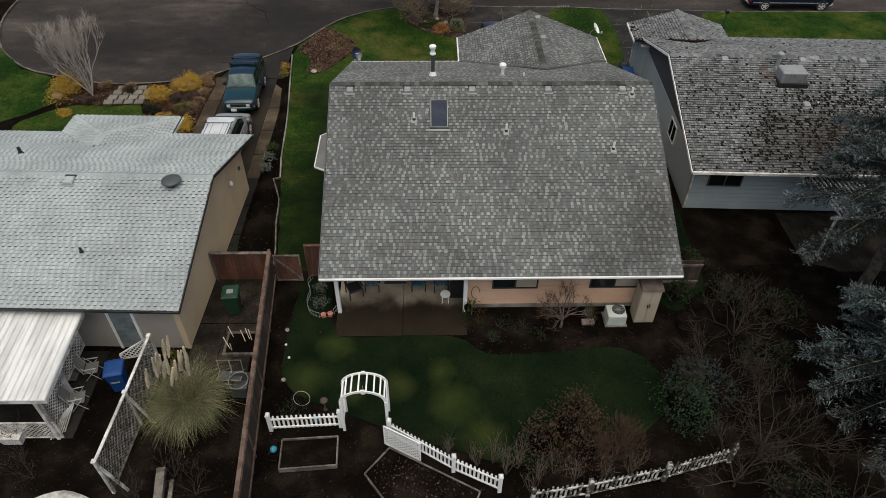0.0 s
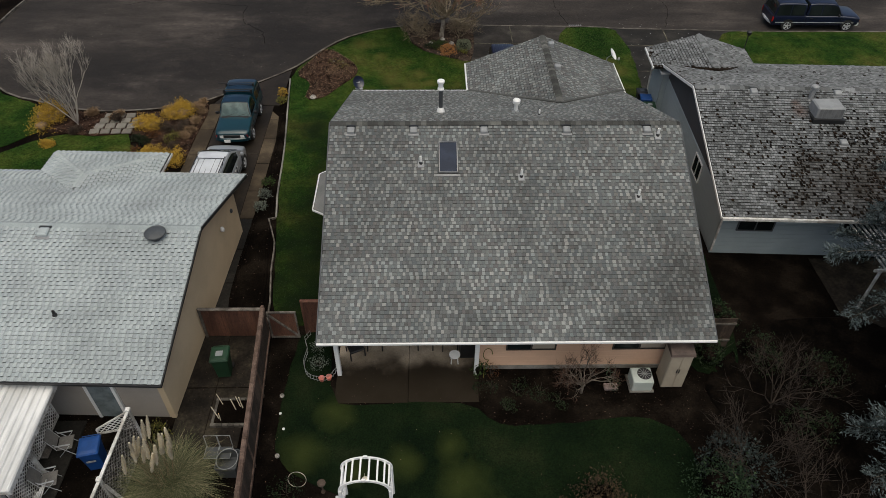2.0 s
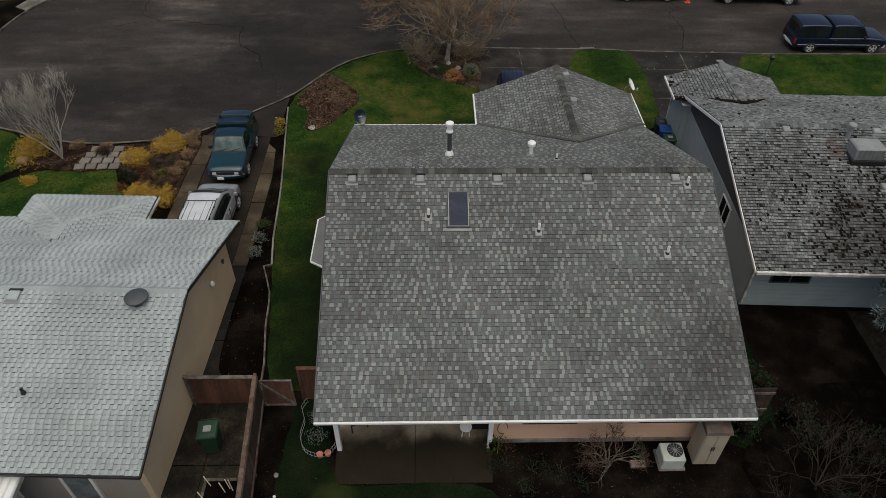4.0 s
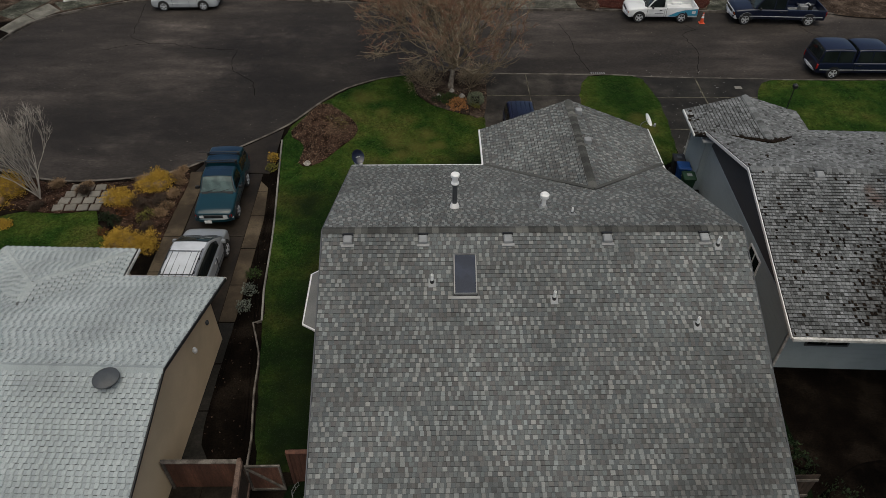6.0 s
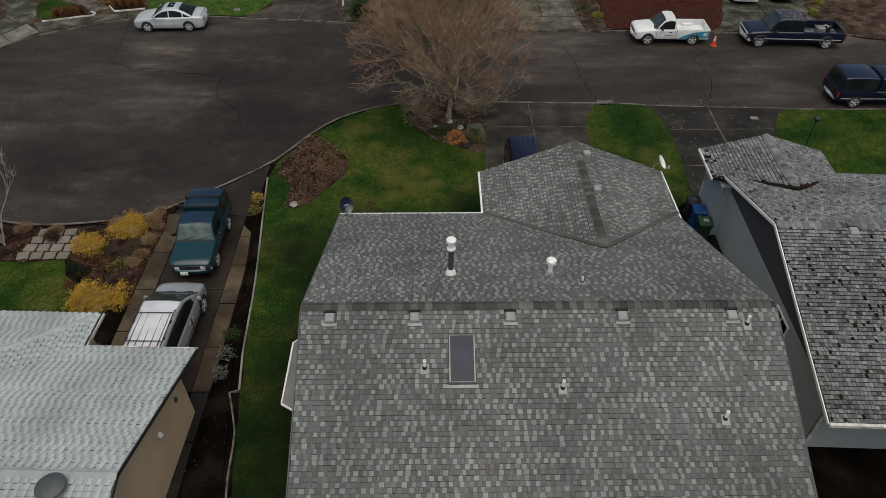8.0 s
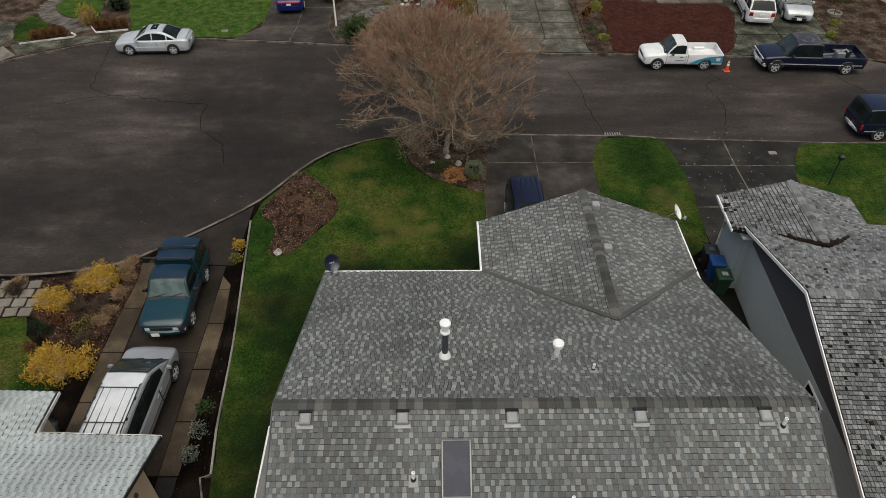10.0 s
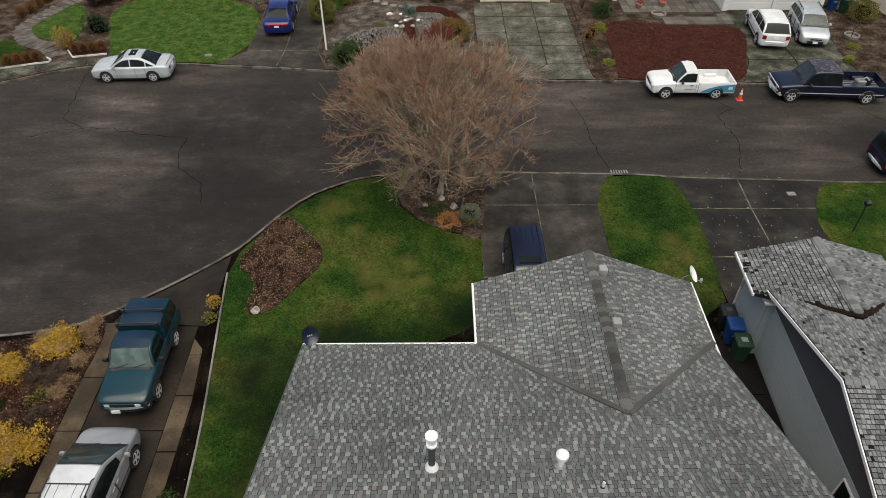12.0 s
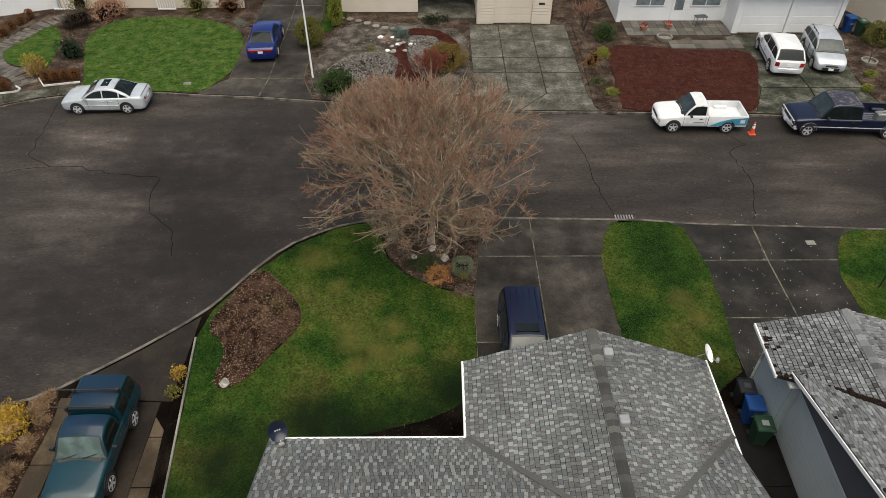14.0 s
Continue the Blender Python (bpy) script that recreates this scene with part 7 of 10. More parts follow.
pickup("teal pickup truck with canopy and roof racks in the driveway", TEAL, at(-10.32, 34.02, 0.1, -4.6, 0.012), L=4.22, W=1.72, cab_len=0.92, rake=0.42, bumper=TEAL, canopy=TEAL, rack=True, canopy_roof=TEALTOP, roof_mat=TEALTOP, chrome=False)
wagon("minivan", "silver minivan with roof rails in the driveway", VANGREY, at(-10.32, 28.7, 0.12, 4.7, 0.012), L=4.75, W=1.8, H=1.75, nose=0.95, rake=0.95, hood=1.0, roof_mat=PALETOP, cross=2, ribs=5)
wagon("van", "dark blue van parked before the garage", DKNAVY, at(3.84, 38.0, 0.0, -1, 0.012), L=4.5, W=1.65, H=1.74, nose=1.0, roof_mat=NAVY, rails=False, ribs=5, sunroof=True)
sedan("silver sedan parked at the far kerb", SILVER, at(-17.85, 56.2, -1, -0.03, ROADZ), sunroof=True, L=4.55)
sedan("bright blue sedan in a wet driveway", ROYAL, at(-10.3, 63.5, -0.06, 1, 0.012), L=4.7, W=1.8, strip=True)
wp = pickup("white pickup truck with an aqua stripe at the kerb", PEARL, at(14.95, 54.15, -1, 0.02, ROADZ), L=4.75, W=1.76, cab_len=0.9, chrome=False, strip=False, bumper=PEARL)
part("stripe", Geo().add([(-2.34, 0.888, 0.5), (-1.6, 0.888, 0.5), (-0.7, 0.888, 0.44), (-0.35, 0.888, 0.44), (-0.9, 0.89, 0.72), (-1.4, 0.888, 0.86), (-2.34, 0.884, 0.96)], [tuple(range(7))]), AQUA, wp, "aqua curved stripe")
part("stripe", Geo().add([(-2.2, 0.893, 0.62), (-1.95, 0.893, 0.62), (-1.95, 0.893, 0.82), (-2.2, 0.893, 0.82)], [(0, 1, 2, 3)]), PEARL, wp, "plain white mark")
part("stripe", Geo().add([(-0.05, 0.888, 0.62), (0.55, 0.888, 0.62), (0.55, 0.888, 0.67), (-0.05, 0.888, 0.67)], [(0, 1, 2, 3)]), VENT, wp, "small grey bar")
dp = pickup("dark blue extended-cab pickup truck at the kerb", MIDNIGHT, at(22.75, 53.75, -1, 0.06, ROADZ) @ Matrix.Scale(1.06, 4, (0, 0, 1)), L=6.1, W=1.98, cab_len=1.75, ext=True, H=1.72, roof_mat=FADED, big_grille=True)
pickup("navy pickup truck with canopy on the near kerb", NAVY, at(25.0, 46.35, 1, -0.02, ROADZ), L=5.8, W=1.95, cab_len=2.0, ext=True, canopy=NAVY, H=1.75)
wagon("suv", "white sport utility car in the driveway", PEARL, at(22.1, 61.5, 0.62, 4.7, 0.012), L=4.6, W=1.85, H=1.68, rails=False, nose=1.2, hood=1.02, back=0.5)
wagon("hatchback", "silver boxy hatchback in the driveway", SILVER, at(24.9, 61.55, -0.7, -4.1, 0.012), L=4.15, W=1.8, H=1.62, nose=1.05, rake=0.6, cross=0, hood=1.0, low_trim=True)

# cargo in the dark pickup's bed
tb = thing("tool_chest", "grey metal tool chest in the pickup bed", "tool chest", at(21.6, 53.82, -1, 0.06, 0.52))
part("chest", Geo().cbox(-0.3, 0.3, -0.5, 0.5, 0.0, 0.55, 0.03), GALV, tb)
part("lid", Geo().cbox(-0.31, 0.31, -0.51, 0.51, 0.555, 0.62, 0.02), VENT, tb)
for xx in (3.05 - 0.85, -3.05 + 1.08):
    for sg in (-1, 1):
        part("arch_trim", Geo().rings([[(xx + rr * math.cos(a), sg * o, 0.37 + rr * math.sin(a)) for a in [math.pi * k / 12 for k in range(13)]] for rr, o in ((0.42, 0.985), (0.42, 1.012), (0.44, 1.012), (0.44, 0.985))], cap=False), GALV, dp, "thin silver wheel arch trim")
for i, (ox, oy, m_) in enumerate(((0.4, 0.3, PALETOP), (0.75, -0.2, FADED), (1.1, 0.15, PALETOP))):
    solo("scrap_part", Geo().rings([[(r * math.cos(a) * (1 + 0.3 * math.sin(2 * a + i)), r * math.sin(a), z) for a in [2 * math.pi * k / 8 for k in range(8)]] for r, z in ((0.22, 0), (0.28, 0.14), (0.2, 0.32), (0.07, 0.4))]), m_, "pale metal machine part in the pickup bed", "machine part", "pickup cargo", m=at(21.6 + ox * 1.3, 53.8 + oy, 1, 0.3 * i, 0.58))
# ---- plants ----
def leaf_cloud(g, c, rad, n, s, low=0.0, lump=0.35, seed=0.0):
    """Many small leaves on the uneven hull of a rounded mass."""
    d = rng.normal(0, 1, (n, 3))
    d /= np.linalg.norm(d, axis=1)[:, None]
    for v in d:
        if v[2] < -0.85:
            v[2] = -v[2]
        k = 1 + lump * noise.noise(Vector((v[0] * 2.2 + seed, v[1] * 2.2 + 1.7 * seed, v[2] * 2.2))) * 1.6
        k *= 1 - abs(rng.normal(0, 0.16))
        p = np.array(c) + v * np.array(rad) * k
        if p[2] < low:
            p[2] = low + abs(rng.normal(0, 0.03))
        t = rng.normal(0, 1, 3) + v * 0.2
        t /= np.linalg.norm(t)
        b = np.cross(t, rng.normal(0, 1, 3))
        b /= np.linalg.norm(b) + 1e-9
        q = s * rng.uniform(0.6, 1.4)
        g.add([p - t * q, p + b * q * 0.45, p + t * q, p - b * q * 0.45], [(0, 1, 2, 3)])


def core(g, c, rad):
    """A dark inner mass behind the leaves."""
    rs = []
    for z in (-1.3, -0.6, 0.0, 0.5, 0.9):
        k = (0.28 if z < -1 else 0.55 if z < 0 else math.sqrt(1 - z * z) * 0.72)
        rs.append([(c[0] + rad[0] * k * math.cos(a) * (1 + 0.12 * math.sin(3 * a + z)), c[1] + rad[1] * k * math.sin(a) * (1 + 0.12 * math.cos(2 * a)), max(0.0, c[2] + rad[2] * z * 0.72)) for a in [2 * math.pi * j / 9 for j in range(9)]])
    g.rings(rs)


def bush(label, x, y, r, h, mat, n=500, s=0.05, z=0.0, name="shrub", group="", lump=0.35, clumps=1):
    t = thing(name, label, "shrub", Matrix.Translation((x, y, z)), group)
    g = Geo()
    for k in range(clumps):
        ox, oy = (0, 0) if clumps == 1 else rng.normal(0, r * 0.38, 2)
        rr = r if clumps == 1 else r * rng.uniform(0.5, 0.75)
        hh = h if clumps == 1 else h * rng.uniform(0.65, 1.0)
        if mat in (LEAF_TAN, LEAF_BROWN):
            for _ in range(n // clumps):
                a, k = rng.uniform(0, 6.283), rng.uniform(0.05, 1.0)
                p = Vector((ox + rng.normal(0, rr * 0.3), oy + rng.normal(0, rr * 0.3), 0.02))
                d = Vector((math.cos(a) * k, math.sin(a) * k, 0.9)).normalized()
                w = Vector((-math.sin(a), math.cos(a), 0)) * s * 0.16
                L = hh * rng.uniform(0.6, 1.25)
                m_ = p + d * L * 0.6
                e = m_ + (d + Vector((math.cos(a) * 0.5, math.sin(a) * 0.5, -0.5))).normalized() * L * 0.5
                g.add([p - w, p + w, m_ + w, m_ - w, e], [(0, 1, 2, 3), (3, 2, 4)])
        leaf_cloud(g, (ox, oy, hh * 0.45), (rr, rr, hh * 0.52), n // clumps, s * 0.8, 0.02, lump * 1.4, rng.uniform(0, 50))
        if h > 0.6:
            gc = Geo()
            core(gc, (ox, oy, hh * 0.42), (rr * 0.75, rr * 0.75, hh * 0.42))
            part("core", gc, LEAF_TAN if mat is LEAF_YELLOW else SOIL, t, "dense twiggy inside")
    o = part("foliage", g, mat, t)
    gs = Geo()
    for k in range(5):
        a = 1.257 * k + rng.uniform(-0.3, 0.3)
        gs.tube([(0.03 * math.cos(a), 0.03 * math.sin(a), -0.02), (r * 0.3 * math.cos(a), r * 0.3 * math.sin(a), h * 0.45), (r * 0.5 * math.cos(a), r * 0.5 * math.sin(a), h * 0.75)], [0.014, 0.01, 0.005], 4, cap=False)
    part("stem", gs, DARKTWIG, t, "forking brown stems")
    return t


def grow(g, tips, p, d, length, r, depth, spread, up, split=(2, 3), sides=4, shrink=0.74):
    """One limb and those that fork from it."""
    k = 3 if depth > 2 else 2
    pts, q = [Vector(p)], Vector(p)
    dd = Vector(d)
    for _ in range(k):
        dd = (dd + Vector(rng.normal(0, 0.13, 3)) + Vector((0, 0, up * 0.12))).normalized()
        q = q + dd * length / k
        pts.append(q.copy())
    g.tube(pts, [r * (1 - 0.35 * i / k) for i in range(k + 1)], sides if depth > 1 else 3, cap=False)
    if depth == 0:
        tips.append((pts[-1], dd))
        return
    for i in range(int(rng.integers(split[0], split[1] + 1))):
        a = Vector(rng.normal(0, 1, 3))
        a = (a - a.dot(dd) * dd).normalized()
        nd = (dd + a * spread * rng.uniform(0.6, 1.3) + Vector((0, 0, up * 0.25))).normalized()
        at_ = pts[-1] if i < 2 else pts[-2]
        grow(g, tips, at_, nd, length * shrink * rng.uniform(0.8, 1.15), r * 0.62, depth - 1, spread, up, split, sides, shrink)


def fine_twigs(g, tips, per, length, w, up=0.4, droop=0.0):
    """Thin end twigs as narrow three-sided slivers."""
    for p, d in tips:
        for _ in range(per):
            a = Vector(rng.normal(0, 0.6, 3))
            dd = (Vector(d) + a + Vector((0, 0, up - droop))).normalized()
            L = length * rng.uniform(0.5, 1.3)
            q = p + dd * L * 0.5 + Vector(rng.normal(0, 0.03, 3))
            e = q + (dd + Vector(rng.normal(0, 0.5, 3)) + Vector((0, 0, 0.2 * up))).normalized() * L * 0.5
            s = dd.cross(Vector(rng.normal(0, 1, 3))).normalized() * w
            u = dd.cross(s).normalized() * w
            g.add([p + s, p - s * 0.5 + u, p - s * 0.5 - u, q + s * 0.7, q - s * 0.35 + u * 0.7, q - s * 0.35 - u * 0.7, e], [(0, 1, 4, 3), (1, 2, 5, 4), (2, 0, 3, 5), (3, 4, 6), (4, 5, 6), (5, 3, 6)])


# the bare street tree
tree = thing("tree", "bare round-crowned street tree with reddish tan twigs", "tree", Matrix.Translation((0.46, 44.7, 0.05)))
CR, CH, CZ = 4.85, 3.0, 3.6        # crown: radius, half height, middle


def crown_at(p):
    """Share of the way from the crown's middle to its hull."""
    k = 1 + 0.16 * noise.noise(Vector((p.x * 0.55, p.y * 0.55, p.z * 0.55 + 4)))
    return math.sqrt((p.x / CR) ** 2 + (p.y / (CR * 0.95)) ** 2 + ((p.z - CZ) / CH) ** 2) / k


def limb(g, nodes, p, d, length, r, depth):
    """One forking limb that keeps inside the crown's hull and bends upward."""
    q, dd, pts = Vector(p), Vector(d), [Vector(p)]
    for _ in range(3):
        dd = (dd + Vector(rng.normal(0, 0.16, 3)) + Vector((0, 0, 0.05 + (0.3 if depth < 5 and q.z < 1.3 + 0.3 * math.hypot(q.x, q.y) else 0)))).normalized()
        if depth < 5 and q.z < 1.55 + 0.34 * math.hypot(q.x, q.y):
            dd.z = max(dd.z, 0.24)
            dd.normalize()
        q = q + dd * length / 3
        pts.append(q.copy())
        if depth < 5:
            nodes.append((q.copy(), dd.copy(), depth))
    g.tube(pts, [r, r * 0.9, r * 0.8, r * 0.68], 6 if depth > 3 else 3, cap=False)
    if depth == 0 or crown_at(q) > 1.02:
        return
    for i in range(3 if rng.uniform() < 0.38 else 2):
        a = Vector(rng.normal(0, 1, 3))
        a = (a - a.dot(dd) * dd).normalized()
        limb(g, nodes, pts[-1] if i < 2 else pts[-2], (dd + a * rng.uniform(0.3, 0.62)).normalized(), length * rng.uniform(0.74, 0.95), r * 0.69, depth - 1)


rng = np.random.default_rng(23)
g = Geo()
g.tube([(-0.08, -0.5, -0.1), (-0.06, -0.42, 0.2), (0.02, -0.2, 0.7), (0.05, 0.05, 1.15)], [0.2, 0.15, 0.13, 0.12], 10)
part("trunk", g, PALEBARK, tree)
nodes = []
for i in range(32):
    a = 2.399 * i + rng.uniform(-0.2, 0.2)
    tilt = (0.3, 0.66, 0.92, 1.1)[i % 4] * rng.uniform(0.92, 1.08)
    g = Geo()
    limb(g, nodes, (0.05, 0.05, 0.85 + 0.3 * (i / 32)), (math.sin(tilt) * math.cos(a), math.sin(tilt) * math.sin(a), math.cos(tilt)), 1.85, 0.054, 5)
    part("limb", g, TWIG, tree, "tan forking limb")
g1, g2 = Geo(), Geo()
for p, d, depth in nodes:
    k = crown_at(p)
    if k > 1.1 or p.z < 1.25 + 0.12 * math.hypot(p.x, p.y):
        continue
    red = p.z > CZ - 0.2 and k > 0.74
    fine_twigs(g2 if red and rng.uniform() < 0.72 else g1, [(p, d)], 4 if depth > 1 else 7, 0.3 if not red else 0.32, 0.0062, 0.3)
part("twig_spray", g1, TWIG, tree, "fine tan winter twigs")["kind"] = "stuff"
part("red_twig_spray", g2, REDTWIG, tree, "reddish top twigs")["kind"] = "stuff"


CANE = material("grey-brown canes", [(0.0, (0.07, 0.055, 0.042)), (1.0, (0.17, 0.14, 0.11))], 1.5, 0.9, rand="island", fine=0.1, bump=0, spec=0.2)


def bare_tree(label, x, y, trunk, limbs, length, r, depth, spread, up, mat, twigs, tl, tw=0.005, lean=0.9, per=5, name="tree", category="tree"):
    t = thing(name, label, category, Matrix.Translation((x, y, 0)))
    g = Geo()
    tips = []
    if trunk:
        g.tube([(0, 0, -0.05), (0.02, 0.03, trunk * 0.6), (0.0, 0.05, trunk)], [r * 1.7, r * 1.3, r * 1.2], 8)
    for i in range(limbs):
        a = 2 * math.pi * i / limbs + rng.uniform(-0.3, 0.3)
        k = lean * rng.uniform(0.5, 1.2)
        grow(g, tips, (0, 0.05 if trunk else 0, trunk * 0.95), (k * math.cos(a), k * math.sin(a), 1), length, r, depth, spread, up)
    own = part("trunk" if trunk else "stem", g, mat, t)
    if not trunk:
        own["kind"] = "stuff"
    g = Geo()
    fine_twigs(g, tips, per, tl, tw, up)
    part("twig_spray", g, twigs, t)["kind"] = "stuff"
    return t


bare_tree("pale leafless young tree in the shrub bed", -18.9, 34.0, 0.15, 10, 1.35, 0.036, 4, 0.3, 0.85, PALETWIG, PALETWIG, 0.5, 0.0055, 0.38, 4)
bare_tree("small gnarled leafless tree by the peach wall", 4.83, 16.95, 0.4, 7, 0.5, 0.035, 4, 0.7, 0.45, BARK, RUSTTWIG, 0.26, 0.005, 1.0, 3)
bare_tree("brown leafless shrub beside the lawn", 5.7, 11.3, 0, 18, 0.65, 0.013, 2, 0.4, 0.6, RUSTTWIG, RUSTTWIG, 0.5, 0.006, 0.6, 7, "shrub", "shrub")
for x, y, L, m in ((2.2, 10.9, 0.6, CANE), (3.2, 10.7, 0.6, CANE), (1.3, 11.2, 0.5, CANE), (1.8, 11.3, 0.6, CANE), (2.6, 11.1, 0.65, CANE), (3.7, 10.9, 0.6, CANE), (4.3, 10.6, 0.55, CANE), (2.9, 10.3, 0.5, CANE), (0.4, 11.6, 0.4, CANE), (5.2, 10.6, 0.6, CANE), (6.1, 10.8, 0.55, CANE)):
    bare_tree("upright leafless canes by the picket fence", x, y, 0, 9, L, 0.009, 1, 0.25, 1.2, m, m, 0.5, 0.005, 0.3, 2, "shrub", "shrub")
for x, y, L in ((9.6, 13.6, 0.9), (10.6, 11.6, 1.0), (11.2, 16.2, 0.9), (9.3, 10.4, 0.8), (12.4, 9.2, 0.9)):
    bare_tree("dark tangled leafless shrub beside the fence", x, y, 0.2, 6, L, 0.028, 3, 0.5, 0.35, DARKTWIG, DARKTWIG, 0.6, 0.006, 0.9, 4, "shrub", "shrub")
for x, y in ((-8.2, 11.0), (-9.2, 10.2), (-12.6, 11.0), (-7.4, 10.4)):
    bare_tree("thin leafless stalks in dark soil", x, y, 0, 6, 0.5, 0.012, 2, 0.4, 0.5, DARKTWIG, DARKTWIG, 0.4, 0.005, 0.6, 3, "shrub", "shrub")


def conifer(label, x, y, h, reach, z0, mat, n):
    """A blue-grey conifer with drooping sprays on long boughs."""
    t = thing("conifer", label, "tree", Matrix.Translation((x, y, 0)))
    part("trunk", Geo().tube([(0, 0, -0.1), (0.05, 0, h * 0.5), (0, 0.03, h)], [0.24, 0.15, 0.02], 8), BARK, t)
    gb, gl = Geo(), Geo()
    for i in range(n):
        z = z0 + (h - z0) * (i / n) ** 0.9
        L = reach * (1 - (z - z0) / (h - z0) * 0.92) * rng.uniform(0.75, 1.15)
        a = i * 2.399 + rng.uniform(-0.3, 0.3)
        d = Vector((math.cos(a), math.sin(a), 0))
        pts = [Vector((0, 0, z)) + d * L * s + Vector((0, 0, L * (0.16 * s - 0.34 * s * s))) for s in (0, 0.3, 0.6, 0.85, 1.0)]
        part("bough", Geo().tube(pts, [0.05, 0.035, 0.022, 0.014, 0.006], 4, cap=False), BARK, t)
        side = Vector((-d.y, d.x, 0))
        m = max(8, int(L * 15))
        for j in range(m):
            s = 0.15 + 0.85 * j / m
            k = min(3, int(s * 4))
            p = pts[k].lerp(pts[k + 1], min(1, max(0, s * 4 - k))) if k < 4 else pts[4]
            for sg in (-1, 1):
                bl = (0.25 + 0.5 * (1 - abs(s - 0.5))) * rng.uniform(0.5, 1.1) * min(1.0, reach / 3.2)
                e = p + (d * 0.55 + side * sg * 0.8 + Vector((0, 0, -0.18 + rng.normal(0, 0.18)))).normalized() * bl
                w = (e - p).normalized()
                for q in range(12):
                    f = p.lerp(e, (q + 0.5) / 12) + Vector(rng.normal(0, 0.012, 3))
                    o = Vector(rng.normal(0, 1, 3))
                    o = (o - o.dot(w) * w * 0.6).normalized() * rng.uniform(0.06, 0.12)
                    v = w.cross(o).normalized() * 0.022
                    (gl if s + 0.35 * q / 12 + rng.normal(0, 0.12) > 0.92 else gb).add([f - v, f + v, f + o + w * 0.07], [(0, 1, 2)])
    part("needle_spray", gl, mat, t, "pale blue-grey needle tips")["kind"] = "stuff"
    # inner sprays take the dim needles: crown shade put into their colour
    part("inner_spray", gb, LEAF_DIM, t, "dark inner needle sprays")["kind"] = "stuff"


conifer("tall blue-grey conifer with drooping boughs", 16.2, 13.0, 11.5, 4.1, 0.8, LEAF_BLUE, 130)
conifer("tall blue-grey conifer behind the fence", 17.5, 19.0, 16.0, 4.4, 3.2, LEAF_BLUE, 145)
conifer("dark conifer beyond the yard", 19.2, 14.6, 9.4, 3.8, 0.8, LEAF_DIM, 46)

# yard shrubs
bush("glossy dark green rhododendron", 8.35, 12.9, 1.15, 1.9, LEAF_RHODO, 3600, 0.055, clumps=5)
bush("dark evergreen bush beside the rhododendron", 9.3, 14.0, 1.15, 1.8, LEAF_DIM, 2600, 0.06, clumps=4)
bush("low dark shrub under the conifer", 11.2, 9.7, 1.2, 1.2, LEAF_GREEN, 1500, 0.06, clumps=3)
for x, y, r, h in ((10.1, 18.6, 0.8, 1.0), (10.3, 20.4, 0.75, 0.9), (10.25, 22.2, 0.7, 0.9), (10.3, 24.2, 0.65, 0.8), (10.3, 26.4, 0.6, 0.7), (11.6, 18.2, 0.9, 1.2), (13.2, 17.4, 1.1, 1.3), (11.9, 14.9, 1.0, 1.2)):
    bush("dark low evergreen between the houses", x, y, r, h, LEAF_GREEN, 700, 0.06, clumps=2, group="dark evergreens between the houses")
for x, y, r in ((1.7, 17.2, 0.3), (2.5, 17.0, 0.35), (3.4, 17.0, 0.4), (4.0, 16.6, 0.3), (2.2, 16.3, 0.28), (6.1, 17.2, 0.25)):
    bush("dull winter perennial by the peach wall", x, y, r * 1.3, 0.3, LEAF_GREEN, 200, 0.04, clumps=2, group="perennials by the peach wall")
bush("small red-twigged shrub by the peach wall", 1.75, 17.75, 0.28, 0.55, LEAF_RUST, 150, 0.03)
bush("rounded brown-leaved shrub beside the lawn", 4.6, 11.6, 1.35, 1.9, LEAF_DRY, 6500, 0.055, clumps=6)
bush("leafy potted plant by the porch post", 1.3, 17.75, 0.28, 0.7, LEAF_MID, 220, 0.05)
for x, y, r in ((-4.45, 18.2, 0.32), (-4.5, 19.0, 0.28)):
    bush("grey feathery plant inside a wire border", x, y, r, 0.4, LEAF_GREY, 260, 0.04)
bush("dark creeping plant by the picket fence", -4.9, 13.35, 0.5, 0.3, LEAF_GREEN, 350, 0.04)
bush("olive shrub beside the beige house", -9.1, 15.4, 0.5, 0.8, LEAF_OLIVE, 420, 0.05, clumps=2)

# pampas grass
pam = thing("pampas_grass", "large pampas grass clump with cream plumes", "ornamental grass", Matrix.Translation((-8.4, 13.35, 0)))
g = Geo()
hubs = [(rng.normal(0, 0.25), rng.normal(0, 0.2), rng.uniform(0.85, 1.15)) for _ in range(9)]
for i in range(5600):
    a = rng.uniform(0, 6.283)
    hx_, hy_, hs = hubs[i % 9]
    L = rng.uniform(0.9, 2.15) * hs
    k = rng.uniform(0.05, 0.66)
    p = Vector((hx_ + rng.normal(0, 0.1), hy_ + rng.normal(0, 0.1), 0.05))
    d = Vector((math.cos(a) * k, math.sin(a) * k, 1)).normalized()
    side = Vector((-math.sin(a), math.cos(a), 0)) * rng.uniform(0.006, 0.011)
    vs = []
    bend = rng.uniform(0.26, 0.55)
    for j in range(6):
        vs += [p - side * (1 - j / 5.5), p + side * (1 - j / 5.5)]
        p = p + d * L / 5
        d = (d + Vector((math.cos(a) * 0.12 * k + rng.normal(0, 0.14), math.sin(a) * 0.12 * k + rng.normal(0, 0.14), -bend + rng.normal(0, 0.08)))).normalized()
        if p.z < 0.06:
            p.z = 0.06
    g.add(vs, [(2 * j, 2 * j + 1, 2 * j + 3, 2 * j + 2) for j in range(5)])
part("blade_tuft", g, PAMPAS, pam)["kind"] = "stuff"
